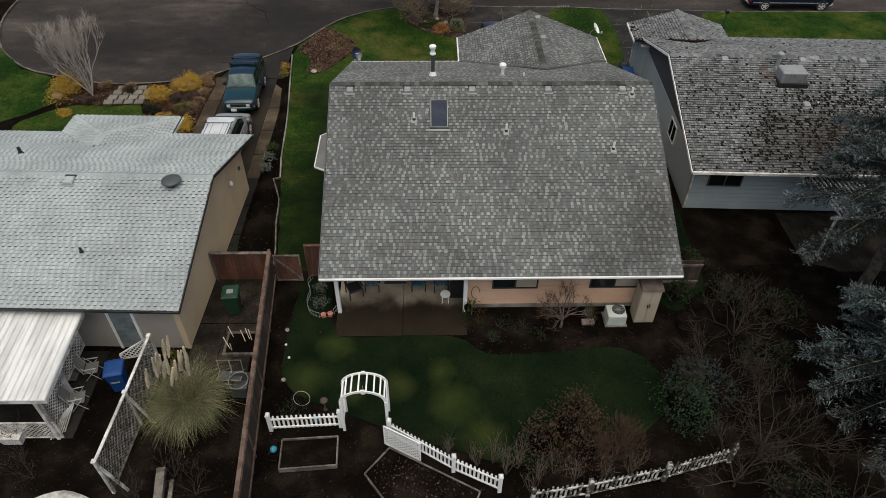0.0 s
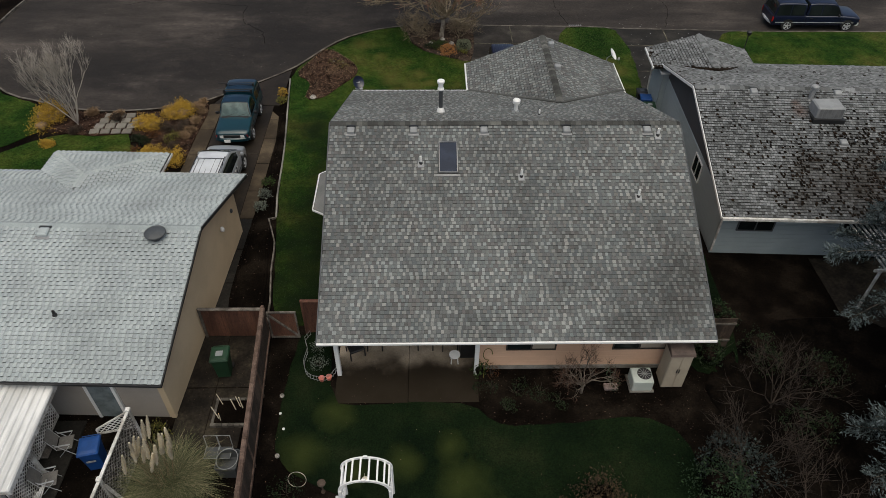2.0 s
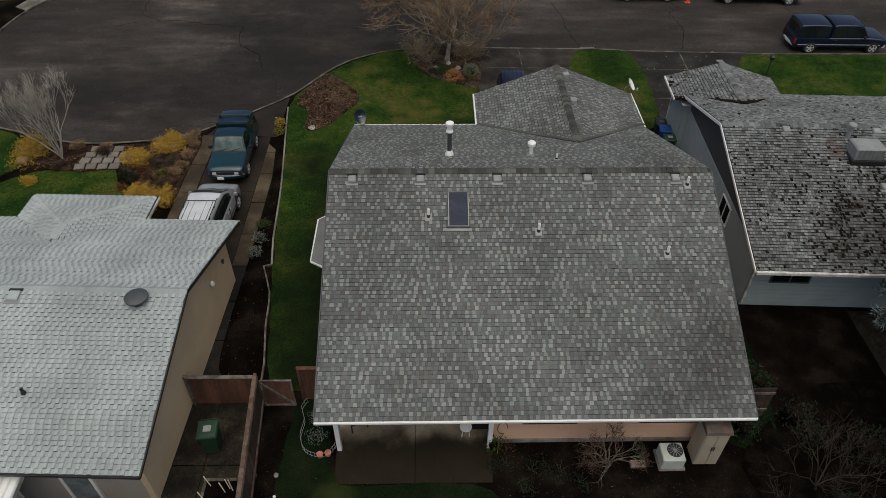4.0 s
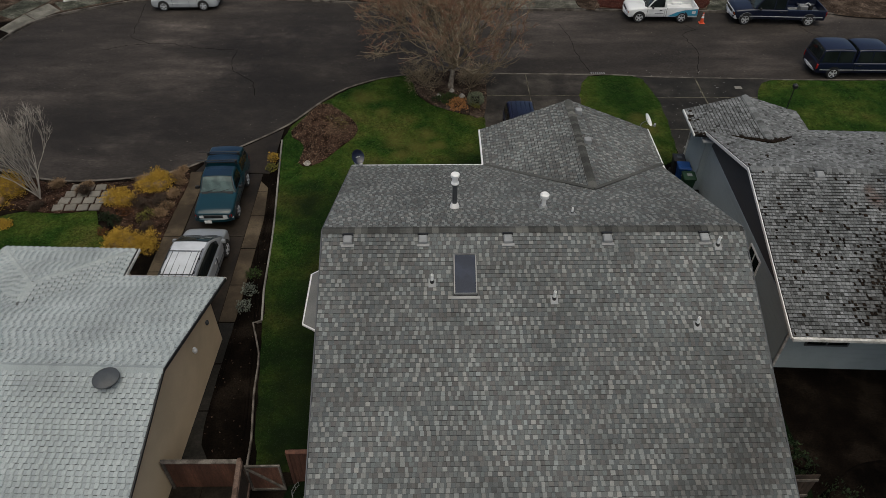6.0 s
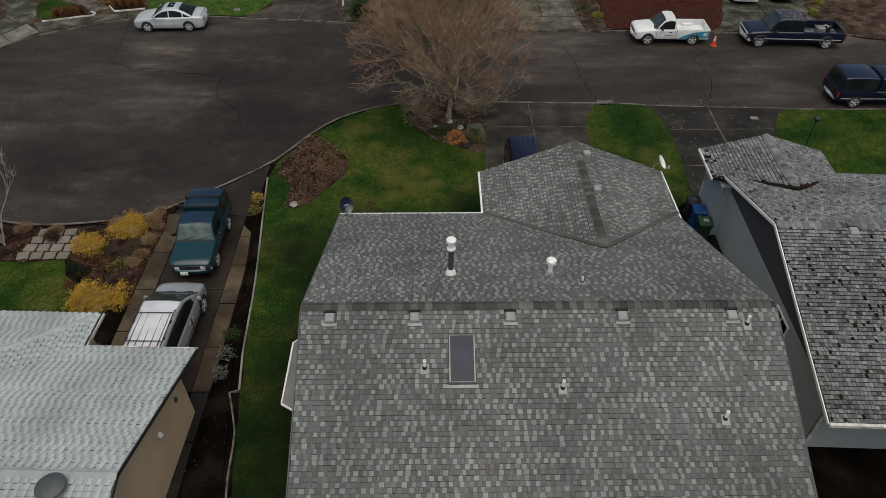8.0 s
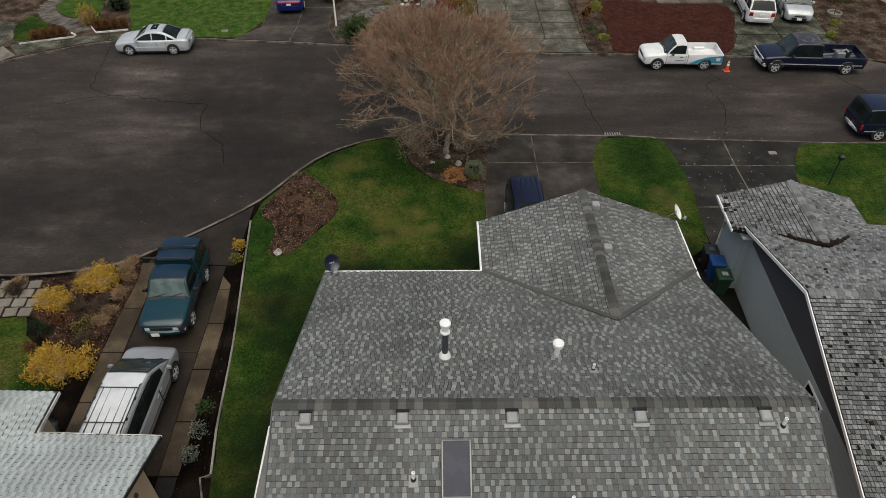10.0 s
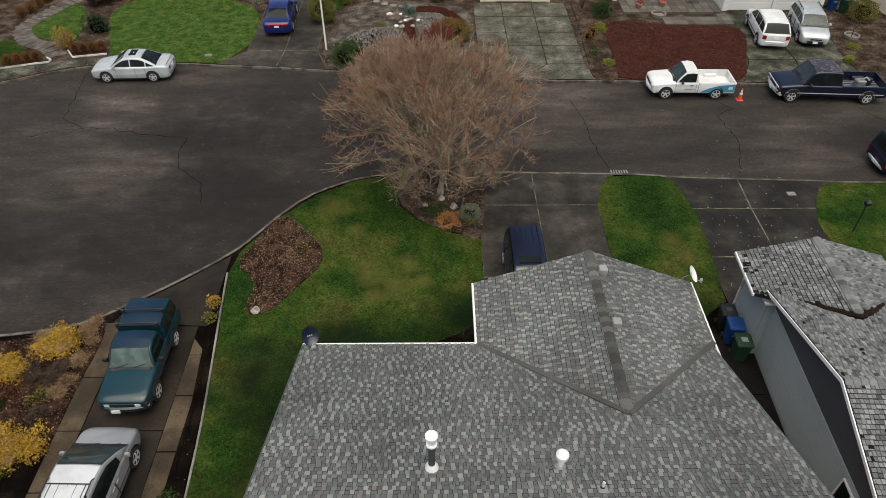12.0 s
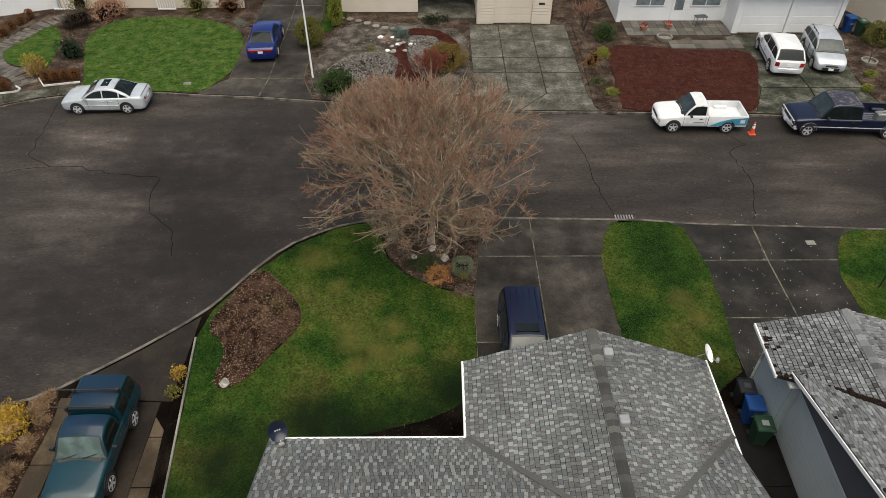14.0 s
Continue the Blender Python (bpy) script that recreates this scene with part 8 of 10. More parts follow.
for i in range(14):
    q = Vector((-0.7 + 0.09 * i + rng.normal(0, 0.04), 0.2 + rng.normal(0, 0.2), rng.uniform(1.85, 2.25)))
    lean_ = Vector((0.16 + rng.normal(0, 0.09), 0.12 + rng.normal(0, 0.06), 1)).normalized()
    stem = part("stem", Geo().tube([(q.x * 0.25, q.y * 0.25, 0.2), (q.x * 0.7, q.y * 0.7, 1.1), tuple(q)], [0.012, 0.009, 0.006], 4), LEAF_TAN, pam)
    g = Geo()
    for j in range(520):
        s = rng.uniform(0, 1)
        rr = 0.06 * math.sin(math.pi * min(1, s * 0.85 + 0.12)) ** 0.8 * rng.uniform(0.2, 1)
        b = rng.uniform(0, 6.283)
        c = q + lean_ * (s * 0.85 - 0.08) + Vector((rr * math.cos(b), rr * math.sin(b), 0))
        u = (Vector((math.cos(b) * 0.3, math.sin(b) * 0.3, 0)) + lean_).normalized() * 0.08
        v = Vector((-math.sin(b), math.cos(b), 0)) * 0.018
        g.add([c - v, c + v, c + u], [(0, 1, 2)])
    part("plume", g, PLUME, stem, "cream feathery plume")["kind"] = "stuff"

# front garden shrubs of the pale-roofed house
for x, y, r, h, n in ((-15.2, 33.75, 0.62, 0.75, 1500), (-13.7, 35.0, 0.72, 0.85, 1900), (-13.9, 30.6, 0.72, 0.8, 1700), (-13.1, 30.75, 0.45, 0.6, 800), (-14.4, 30.9, 0.5, 0.6, 900), (-20.4, 34.6, 0.75, 1.0, 1600), (-19.7, 32.1, 0.35, 0.4, 350)):
    bush("golden yellow feathery shrub in the front bed", x, y, r, h, LEAF_YELLOW, n * 5, 0.042, clumps=9, group="golden shrubs", lump=0.5)
for x, y, r in ((-14.5, 35.4, 0.4), (-12.8, 35.3, 0.4), (-12.6, 34.3, 0.38), (-12.9, 36.0, 0.35), (-17.0, 35.0, 0.4), (-18.4, 34.9, 0.35), (-13.0, 32.8, 0.3)):
    bush("dry tan ornamental grass in the front bed", x, y, r, 0.42, LEAF_TAN, 700, 0.045, clumps=3, group="dry grasses")
for x, y, r, m in ((-14.2, 33.6, 0.5, LEAF_BROWN), (-13.4, 33.9, 0.5, LEAF_BROWN), (-14.6, 32.8, 0.45, LEAF_RUST), (-13.6, 32.6, 0.45, LEAF_OLIVE), (-14.9, 32.2, 0.4, LEAF_GREEN), (-13.2, 31.9, 0.4, LEAF_BROWN), (-15.4, 32.6, 0.35, LEAF_GREEN), (-16.9, 34.4, 0.35, LEAF_BROWN), (-20.5, 33.6, 0.4, LEAF_BROWN), (-18.6, 33.4, 0.4, LEAF_BROWN), (-12.85, 33.3, 0.3, LEAF_TAN), (-15.0, 31.4, 0.3, LEAF_RUST), (-13.9, 28.9, 0.3, LEAF_GREY), (-12.9, 28.2, 0.3, LEAF_GREEN)):
    bush("dull low winter shrub in the front bed", x, y, r, 0.5, m, 380, 0.05, clumps=2, group="low front bed shrubs")
for x, y, m, h in ((-8.62, 37.15, LEAF_YELLOW, 0.4), (-8.55, 36.3, LEAF_OLIVE, 0.35), (-8.05, 28.9, LEAF_MID, 0.35), (-8.05, 28.0, LEAF_GREY, 0.35), (-8.1, 27.1, LEAF_GREY, 0.4)):
    bush("small clipped plant in the dark planting strip", x, y, 0.3, h, m, 420, 0.045, group="planting strip plants")
# under the street tree
bush("orange-brown heather under the street tree", 0.74, 42.0, 0.5, 0.6, LEAF_HEATHER, 2400, 0.035)
bush("grey-green rounded shrub under the street tree", 1.72, 42.45, 0.5, 0.75, LEAF_SAGE, 4200, 0.03, lump=0.08)
bush("dark green mound under the street tree", 0.2, 42.7, 0.55, 0.5, LEAF_MID, 1800, 0.04)
bush("olive leafy shrub under the street tree", 1.5, 42.1, 0.3, 0.3, LEAF_OLIVE, 700, 0.05, clumps=2)
bush("dark green tuft under the street tree", -0.45, 42.75, 0.3, 0.3, LEAF_GREEN, 300, 0.045)
for x, y, L in ((-1.1, 44.3, 0.5), (1.6, 44.2, 0.45), (1.9, 44.9, 0.5), (-1.55, 45.0, 0.5)):
    bare_tree("tan tangled leafless shrub under the street tree", x, y, 0, 16, L, 0.011, 2, 0.55, 0.3, TWIG, TWIG, 0.45, 0.006, 1.2, 6, "shrub", "shrub")
bush("olive tuft of dry stalks in the oval bed", -5.6, 40.6, 0.6, 0.3, LEAF_OLIVE, 420, 0.035, clumps=3)
bush("dry brown stalks in the oval bed", -5.7, 39.4, 0.85, 0.18, LEAF_TAN, 420, 0.03, clumps=4)
# across the street
bush("dark green shrub at the far kerb", -5.35, 57.9, 1.15, 1.4, LEAF_MID, 7000, 0.06, clumps=5)
bush("orange-green rounded shrub in the rock garden", 1.25, 60.7, 1.3, 1.4, LEAF_GOLD, 9000, 0.05, lump=0.15)
bare_tree("red-stemmed leafless shrub in the rock garden", 0.4, 58.6, 0, 26, 0.75, 0.012, 2, 0.35, 0.7, REDSTEM, REDSTEM, 0.5, 0.007, 0.6, 7, "shrub", "shrub")
bush("yellow-green clipped hedge beside the wet driveway", -7.5, 63.6, 0.9, 1.95, LEAF_OLIVE, 9000, 0.05, lump=0.12)
bush("slim yellow conifer by the cream wall", -6.1, 66.6, 0.5, 2.2, LEAF_LIME, 4500, 0.05, lump=0.15)
bush("slim dark conifer by the cream wall", -6.6, 67.6, 0.4, 2.1, LEAF_MID, 900, 0.06)
bush("small dark mound in the rock garden", -3.4, 62.6, 0.4, 0.45, LEAF_OLIVE, 400, 0.05)
bush("blue-green spreading juniper in the rock garden", -1.75, 64.6, 0.8, 0.5, LEAF_JUNIPER, 2200, 0.045, clumps=3)
bush("pale salmon shrub in the rock garden", -2.6, 64.1, 0.45, 0.4, LEAF_PINK, 450, 0.05)
bush("dark shrub below the green porch", 0.3, 67.3, 0.8, 0.6, LEAF_GREEN, 800, 0.07, clumps=3)
for x, y in ((-22.55, 58.95), (-22.02, 59.0), (-21.48, 59.08), (-20.94, 59.18), (-26.0, 57.35), (-25.5, 57.55), (-25.0, 57.7), (-24.5, 57.85), (-28.2, 64.2), (-28.0, 65.1), (-27.8, 66.0), (-27.6, 66.9), (-27.4, 67.8)):
    bush("small clipped rust-coloured ball shrub", x, y, 0.33, 0.72, LEAF_BALL, 3200, 0.026, group="clipped rust shrubs", lump=0.05)
bush("upright yellow-leaved shrub at the path", -23.3, 59.75, 0.5, 1.5, LEAF_YELLOW, 1500, 0.05, clumps=3)
bush("dark purple-green shrub beside the far lawn", -22.2, 62.0, 0.85, 1.3, LEAF_RHODO, 1800, 0.07, clumps=3)
bush("bare brown shrub beside the far lawn", -23.6, 66.6, 0.9, 1.2, LEAF_BROWN, 900, 0.07, clumps=3)
bush("salmon-brown hydrangea by the far house", -22.4, 68.6, 1.25, 1.5, LEAF_SALMON, 5000, 0.06, clumps=4)
bush("yellow-green shrub by the far house", -24.3, 68.9, 0.7, 1.4, LEAF_OLIVE, 700, 0.07)
bush("yellow-green rounded shrub by the far house", -16.2, 69.0, 0.85, 1.2, LEAF_OLIVE, 1200, 0.07)
bush("reddish leafless shrub by the far house", -14.0, 68.9, 1.2, 1.2, LEAF_RUST, 1300, 0.08, clumps=3)
bush("grey-white low plant beside the driveway", -12.7, 66.7, 0.5, 0.35, LEAF_GREY, 450, 0.05, clumps=2)
bush("dark green shrub beside the mulch bed", 11.75, 64.4, 0.75, 1.1, LEAF_MID, 3600, 0.05, lump=0.2)
for x, y, r in ((11.2, 61.9, 0.45), (11.3, 62.5, 0.35), (10.9, 57.2, 0.38), (27.0, 59.3, 0.38), (25.95, 57.6, 0.35)):
    bush("small lime green mound in leaf litter", x, y, r, 0.45, LEAF_LIME, 1500, 0.035, group="lime mounds", lump=0.15)
bush("olive brown shrub beside the old driveway", 10.4, 60.6, 0.6, 1.1, LEAF_ORANGE, 700, 0.06, clumps=2)
bush("green weeds beside the old driveway", 10.2, 58.6, 0.5, 0.5, LEAF_MID, 450, 0.06, clumps=3)
bare_tree("leafless red-twigged shrub beside the old driveway", 10.6, 65.6, 0, 9, 0.8, 0.016, 2, 0.35, 0.9, DARKTWIG, REDTWIG, 0.6, 0.008, 0.35, 5, "shrub", "shrub")
bush("dense clipped olive hedge by the white house", 29.6, 63.8, 1.0, 1.5, LEAF_OLIVE, 6000, 0.05, lump=0.15)
bare_tree("slender leafless sapling in a ring planter", 27.7, 61.0, 0.6, 4, 0.5, 0.02, 1, 0.4, 0.6, DARKTWIG, DARKTWIG, 0.4, 0.006, 0.6, 3)
# ---- fences and garden things ----
def board_fence(label, a, b, h, mat, cap_mat=GREYWOOD):
    """A close-boarded fence with posts, rails and a capping rail."""
    a, b = Vector((*a, 0)), Vector((*b, 0))
    L = (b - a).length
    f = thing("fence", label, "fence", Matrix.Translation(a) @ Matrix.Rotation(math.atan2(b.y - a.y, b.x - a.x), 4, "Z"))
    n = max(2, int(L / 2.2) + 1)
    for i in range(n):
        x = L * i / (n - 1)
        part("post", Geo().cbox(x - 0.05, x + 0.05, -0.05, 0.05, -0.05, h + 0.06, 0.01), cap_mat, f)
    for z in (0.3, h - 0.15):
        part("rail", Geo().box(0, L, 0.035, 0.08, z, z + 0.09), cap_mat, f)
    part("cap_rail", Geo().cbox(0, L, -0.07, 0.07, h, h + 0.035, 0.006), cap_mat, f, "silvered grey capping rail")
    k = int(L / 0.145)
    for i in range(k):
        x = i * L / k
        part("board", Geo().box(x + 0.004, x + L / k - 0.004, 0.0 + float(rng.uniform(-0.006, 0.006)), 0.025, 0.04, h - float(rng.uniform(0, 0.01))), mat, f)
    return f


board_fence("weathered brown board fence between two yards", (-6.42, 19.55), (-5.62, 9.0), 1.68, WOOD, cap_mat=BROWNWOOD)
board_fence("red-brown board fence beside the beige house", (-8.75, 19.62), (-6.5, 19.6), 1.5, REDWOOD, cap_mat=GREYWOOD)
board_fence("tall red-brown board fence by the porch", (-5.05, 19.75), (-3.8, 19.75), 1.75, REDWOOD, cap_mat=REDWOOD)
gt = thing("gate", "low red-brown boarded garden gate in grey frame", "gate", Matrix.Translation((-6.3, 19.45, 0)))
for a, b in (((0, 0, 0.15), (1.05, 0, 0.15)), ((0, 0, 1.5), (1.05, 0, 1.5)), ((0.03, 0, 0.15), (0.03, 0, 1.5)), ((1.02, 0, 0.15), (1.02, 0, 1.5)), ((0.05, -0.02, 1.4), (1.0, -0.02, 0.25))):
    part("gate_frame", Geo().bar(a, b, 0.05, 0.07), GREYWOOD, gt)
for i in range(7):
    part("board", Geo().box(0.02 + i * 0.146, 0.158 + i * 0.146, 0.03, 0.05, 0.1, 1.48), REDWOOD, gt)


def picket_fence(label, pts, h, mat, step=0.13, rough=0.0):
    """Pickets on two rails, with a post at every bend."""
    f = thing("picket_fence", label, "fence", Matrix.Translation((*pts[0], 0)))
    o = Vector((*pts[0], 0))
    for (xa, ya), (xb, yb) in zip(pts, pts[1:]):
        a, b = Vector((xa, ya, 0)) - o, Vector((xb, yb, 0)) - o
        L = (b - a).length
        d = (b - a).normalized()
        s = Vector((-d.y, d.x, 0))
        for p in ((a, b) if (xa, ya) == tuple(pts[0]) else (b,)):
            part("post", Geo().rings([[(p.x + u * 0.06 * k, p.y + v * 0.06 * k, z) for u, v in ((-1, -1), (1, -1), (1, 1), (-1, 1))] for k, z in ((1, -0.05), (1, h + 0.08), (1.25, h + 0.09), (1.25, h + 0.12), (0.8, h + 0.19), (0.2, h + 0.22))]), mat, f)
        for z in (0.16, h - 0.17):
            part("rail", Geo().bar(a + Vector((0, 0, z)), b + Vector((0, 0, z)), 0.035, 0.07), mat, f)
        for i in range(1, int(L / step)):
            p = a + d * step * i + s * 0.025
            hh = h + float(rng.normal(0, rough))
            w, t = 0.035, 0.011
            prof = [(-w, 0.05), (w, 0.05), (w, hh - 0.05), (0, hh), (-w, hh - 0.05)]
            part("picket", Geo().rings([[tuple(p + d * u + s * q + Vector((0, 0, z))) for u, z in prof] for q in (-t, t)]), mat, f)
    return f


picket_fence("white picket fence in front of the vegetable bed", [(-5.45, 12.62), (-3.15, 12.72)], 0.78, WHITE, 0.15)
picket_fence("white picket fence sloping past the lattice", [(-1.5, 12.35), (0.55, 11.05), (1.95, 10.35)], 0.8, WHITE, 0.14)
picket_fence("peeling weathered picket fence under bare shrubs", [(2.9, 9.9), (4.65, 10.15), (7.15, 10.65), (9.4, 11.25)], 0.85, FLAKED, 0.15, 0.04)


def lattice_panel(name, label, a, b, z0, z1, mat, step=0.12, w=0.03, parent=None, top=None, frame=True):
    """Crossing slats in a frame; top: height of the upper edge at the far end, where it slopes."""
    a, b = Vector((*a, 0)), Vector((*b, 0))
    L = (b - a).length
    d = (b - a).normalized()
    s = Vector((-d.y, d.x, 0))
    own = parent or thing(name, label, "lattice")
    z1b = z1 if top is None else top
    H = max(z1, z1b) - z0
    g = Geo()
    for sg, off in ((1, 0.0), (-1, 0.012)):
        k = -int(H / step) - 1
        while k * step < L + H:
            u0 = k * step
            # clip one slanted slat to the panel
            seg = []
            for q in range(41):
                t = H * q / 40
                u = u0 + t if sg > 0 else u0 + H - t
                if 0 <= u <= L and t <= (z1 + (z1b - z1) * u / L) - z0:
                    seg.append((u, t))
            if len(seg) > 1:
                p, q = seg[0], seg[-1]
                g.bar(a + d * p[0] + s * off + Vector((0, 0, z0 + p[1])), a + d * q[0] + s * off + Vector((0, 0, z0 + q[1])), 0.01, w)
            k += 1
    part("slats", g, mat, own, "crossing lattice slats")
    if frame:
        for p, q in (((0, z0), (L, z0)), ((0, z1), (L, z1b)), ((0, z0), (0, z1)), ((L, z0), (L, z1b))):
            part("frame", Geo().bar(a + d * p[0] + s * 0.006 + Vector((0, 0, p[1])), a + d * q[0] + s * 0.006 + Vector((0, 0, q[1])), 0.04, 0.05), mat, own)
    return own


lattice_panel("trellis", "white lattice panel standing by the garden arch", (-1.66, 12.06), (-0.5, 11.42), 0.02, 1.02, WHITE, 0.16, 0.048)

# garden arch
arch = thing("garden_arch", "white wooden garden arch with slatted round top", "garden arch", Matrix.Translation((-2.3, 12.95, 0)))
hw_, dp = 0.72, 0.36
for sx in (-1, 1):
    for sy in (-1, 1):
        part("post", Geo().cbox(sx * hw_ - 0.045, sx * hw_ + 0.045, sy * dp - 0.04, sy * dp + 0.04, -0.05, 1.6, 0.008), WHITE, arch)
    g = Geo()
    for k in range(8):
        z = 0.25 + k * 0.17
        g.bar((sx * hw_, -dp, z), (sx * hw_, dp, z + 0.2), 0.012, 0.03)
        g.bar((sx * hw_, dp, z), (sx * hw_, -dp, z + 0.2), 0.012, 0.03)
    part("side_lattice", g, WHITE, arch)
for sy in (-1, 1):
    rs = []
    for k in range(17):
        a = math.pi * k / 16
        rs.append([(math.cos(a) * r, sy * dp + o, 1.58 + math.sin(a) * r * 0.78) for r, o in ((hw_ - 0.05, -0.02), (hw_ + 0.05, -0.02), (hw_ + 0.05, 0.02), (hw_ - 0.05, 0.02))])
    part("hoop", Geo().rings(rs), WHITE, arch)
    part("keystone", Geo().cbox(-0.06, 0.06, sy * dp - 0.03, sy * dp + 0.03, 1.58 + hw_ * 0.74, 1.58 + hw_ * 0.9, 0.01), WHITE, arch)
for k in range(1, 9):
    a = math.pi * k / 9
    x, z = math.cos(a) * hw_, 1.58 + math.sin(a) * hw_ * 0.78
    part("slat", Geo().bar((x, -dp, z), (x, dp, z), 0.05, 0.03), WHITE, arch)
part("hanging_ornament", Geo().tube([(0, -0.1, 2.1), (0, -0.1, 1.85)], 0.004, 4).lathe([(0.02, 1.75), (0.09, 1.74), (0.09, 1.78), (0.03, 1.85)], 10, (0, -0.1, 0)), PLUME, arch, "pale hanging ornament")

# lattice fence in the west yard
lf = thing("lattice_fence", "weathered white lattice fence with capped posts", "fence")
P3 = [(-9.75, 15.2), (-9.82, 12.9), (-9.93, 10.5)]
for x, y in P3:
    part("post", Geo().cbox(x - 0.05, x + 0.05, y - 0.05, y + 0.05, 0, 1.84, 0.01), OLDWHITE, lf)
    part("post_cap", Geo().cbox(x - 0.075, x + 0.075, y - 0.075, y + 0.075, 1.84, 1.9, 0.02), OLDWHITE, lf)
for (a, b) in zip(P3, P3[1:]):
    lattice_panel("", "", a, b, 0.1, 1.78, LATTICE, 0.14, 0.026, parent=lf)
    part("cap_rail", Geo().bar((*a, 1.81), (*b, 1.81), 0.09, 0.04), OLDWHITE, lf)
for x, y in P3[1:]:
    part("brace", Geo().bar((x + 0.05, y, 1.5), (x + 0.42, y + 0.05, 0.02), 0.07, 0.07), OLDWHITE, lf, "slanting timber brace")
lattice_panel("", "", (-10.85, 14.95), (-9.75, 15.2), 0.9, 1.15, OLDWHITE, 0.16, 0.03, parent=lf, top=1.78)

# covered patio of the west house
cov = thing("patio_cover", "white ribbed metal patio cover with lattice sides", "patio cover")
cx1, y0, y1, z0, z1 = -11.9, 12.32, 15.75, 2.28, 2.52
g = Geo()
prof = []
x = cx1
while x > -21.0:
    prof += [(x, 0.0), (x - 0.03, 0.045), (x - 0.07, 0.045), (x - 0.1, 0.0)]
    x -= 0.22
n = len(prof)
g.add([(px, y0, z0 + pz) for px, pz in prof] + [(px + 0.0, y1, z1 + pz) for px, pz in prof], [(i, i + 1, n + i + 1, n + i) for i in range(n - 1)])
g.slab([(-21, y0, z0 - 0.004), (cx1, y0, z0 - 0.004), (cx1, y1, z1 - 0.004), (-21, y1, z1 - 0.004)], 0.03)
part("roof_sheet", g, METALROOF, cov, "white ribbed metal sheet")
part("flashing", Geo().slab([(-21, y1 - 0.02, z1 + 0.07), (cx1 + 0.05, y1 - 0.02, z1 + 0.07), (cx1 + 0.25, y1 + 0.5, z1 + 0.2), (-21, y1 + 0.5, z1 + 0.2)], 0.03), METALROOF, cov)
part("beam", Geo().box(-21, cx1, y0 + 0.02, y0 + 0.12, z0 - 0.2, z0 - 0.04), OLDWHITE, cov)
part("beam", Geo().bar((cx1 - 0.06, y0 + 0.12, z0 - 0.13), (cx1 - 0.06, y1, z1 - 0.13), 0.08, 0.16), OLDWHITE, cov)
for x in (cx1 - 0.45, -14.2, -16.6, -19):
    part("post", Geo().cbox(x - 0.06, x + 0.06, y0 + 0.05, y0 + 0.17, 0, z0 - 0.1, 0.01), OLDWHITE, cov)
part("post", Geo().cbox(cx1 - 0.66, cx1 - 0.54, 14.0, 14.12, 0, 2.3, 0.01), OLDWHITE, cov)
lattice_panel("", "", (cx1 - 0.6, y0 + 0.4), (cx1 - 0.6, 14.0), 0.1, 2.1, OLDWHITE, 0.15, 0.035, parent=cov)
lattice_panel("", "", (cx1 - 0.6, 14.2), (cx1 - 0.6, y1), 0.7, 2.3, OLDWHITE, 0.15, 0.035, parent=cov)
lattice_panel("", "", (-14.0, y0 + 0.1), (-12.2, y0 + 0.1), 0.05, 0.9, OLDWHITE, 0.15, 0.035, parent=cov)
solo("patio_floor", Geo().cbox(-21, -11.9, 12.4, 16.0, -0.02, 0.05, 0.01), WETDRIVE, "dark concrete floor under the patio cover", "patio", kind="structure")


MESHCLOTH = material("taupe mesh cloth", two((0.2, 0.19, 0.175), 0.9, 1.08), 0.3, 0.9, fine=0.2, bump=0.1)


def folding_chair(label, m):
    c = thing("folding_chair", label, "chair", m, "folding chairs")
    for s in (-0.25, 0.25):
        part("leg", Geo().tube([(s, 0.25, 0.0), (s, -0.22, 0.75)], 0.012, 6), ALU, c)
        part("leg", Geo().tube([(s, -0.28, 0.0), (s, 0.2, 0.55)], 0.012, 6), ALU, c)
        part("armrest", Geo().cbox(s - 0.02, s + 0.02, -0.2, 0.25, 0.62, 0.645, 0.005), ALU, c)
        part("back_frame", Geo().tube([(s, -0.2, 0.42), (s, -0.36, 1.0)], 0.012, 6), ALU, c)
    part("seat", Geo().cbox(-0.25, 0.25, -0.2, 0.24, 0.41, 0.43, 0.008), MESHCLOTH, c, "grey mesh seat")
    part("backrest", Geo().add([(-0.25, -0.22, 0.45), (0.25, -0.22, 0.45), (0.25, -0.37, 1.0), (-0.25, -0.37, 1.0), (-0.25, -0.24, 0.45), (0.25, -0.24, 0.45), (0.25, -0.39, 1.0), (-0.25, -0.39, 1.0)], [(0, 1, 2, 3), (7, 6, 5, 4), (0, 4, 5, 1), (2, 6, 7, 3), (1, 5, 6, 2), (3, 7, 4, 0)]), MESHCLOTH, c, "grey mesh backrest")


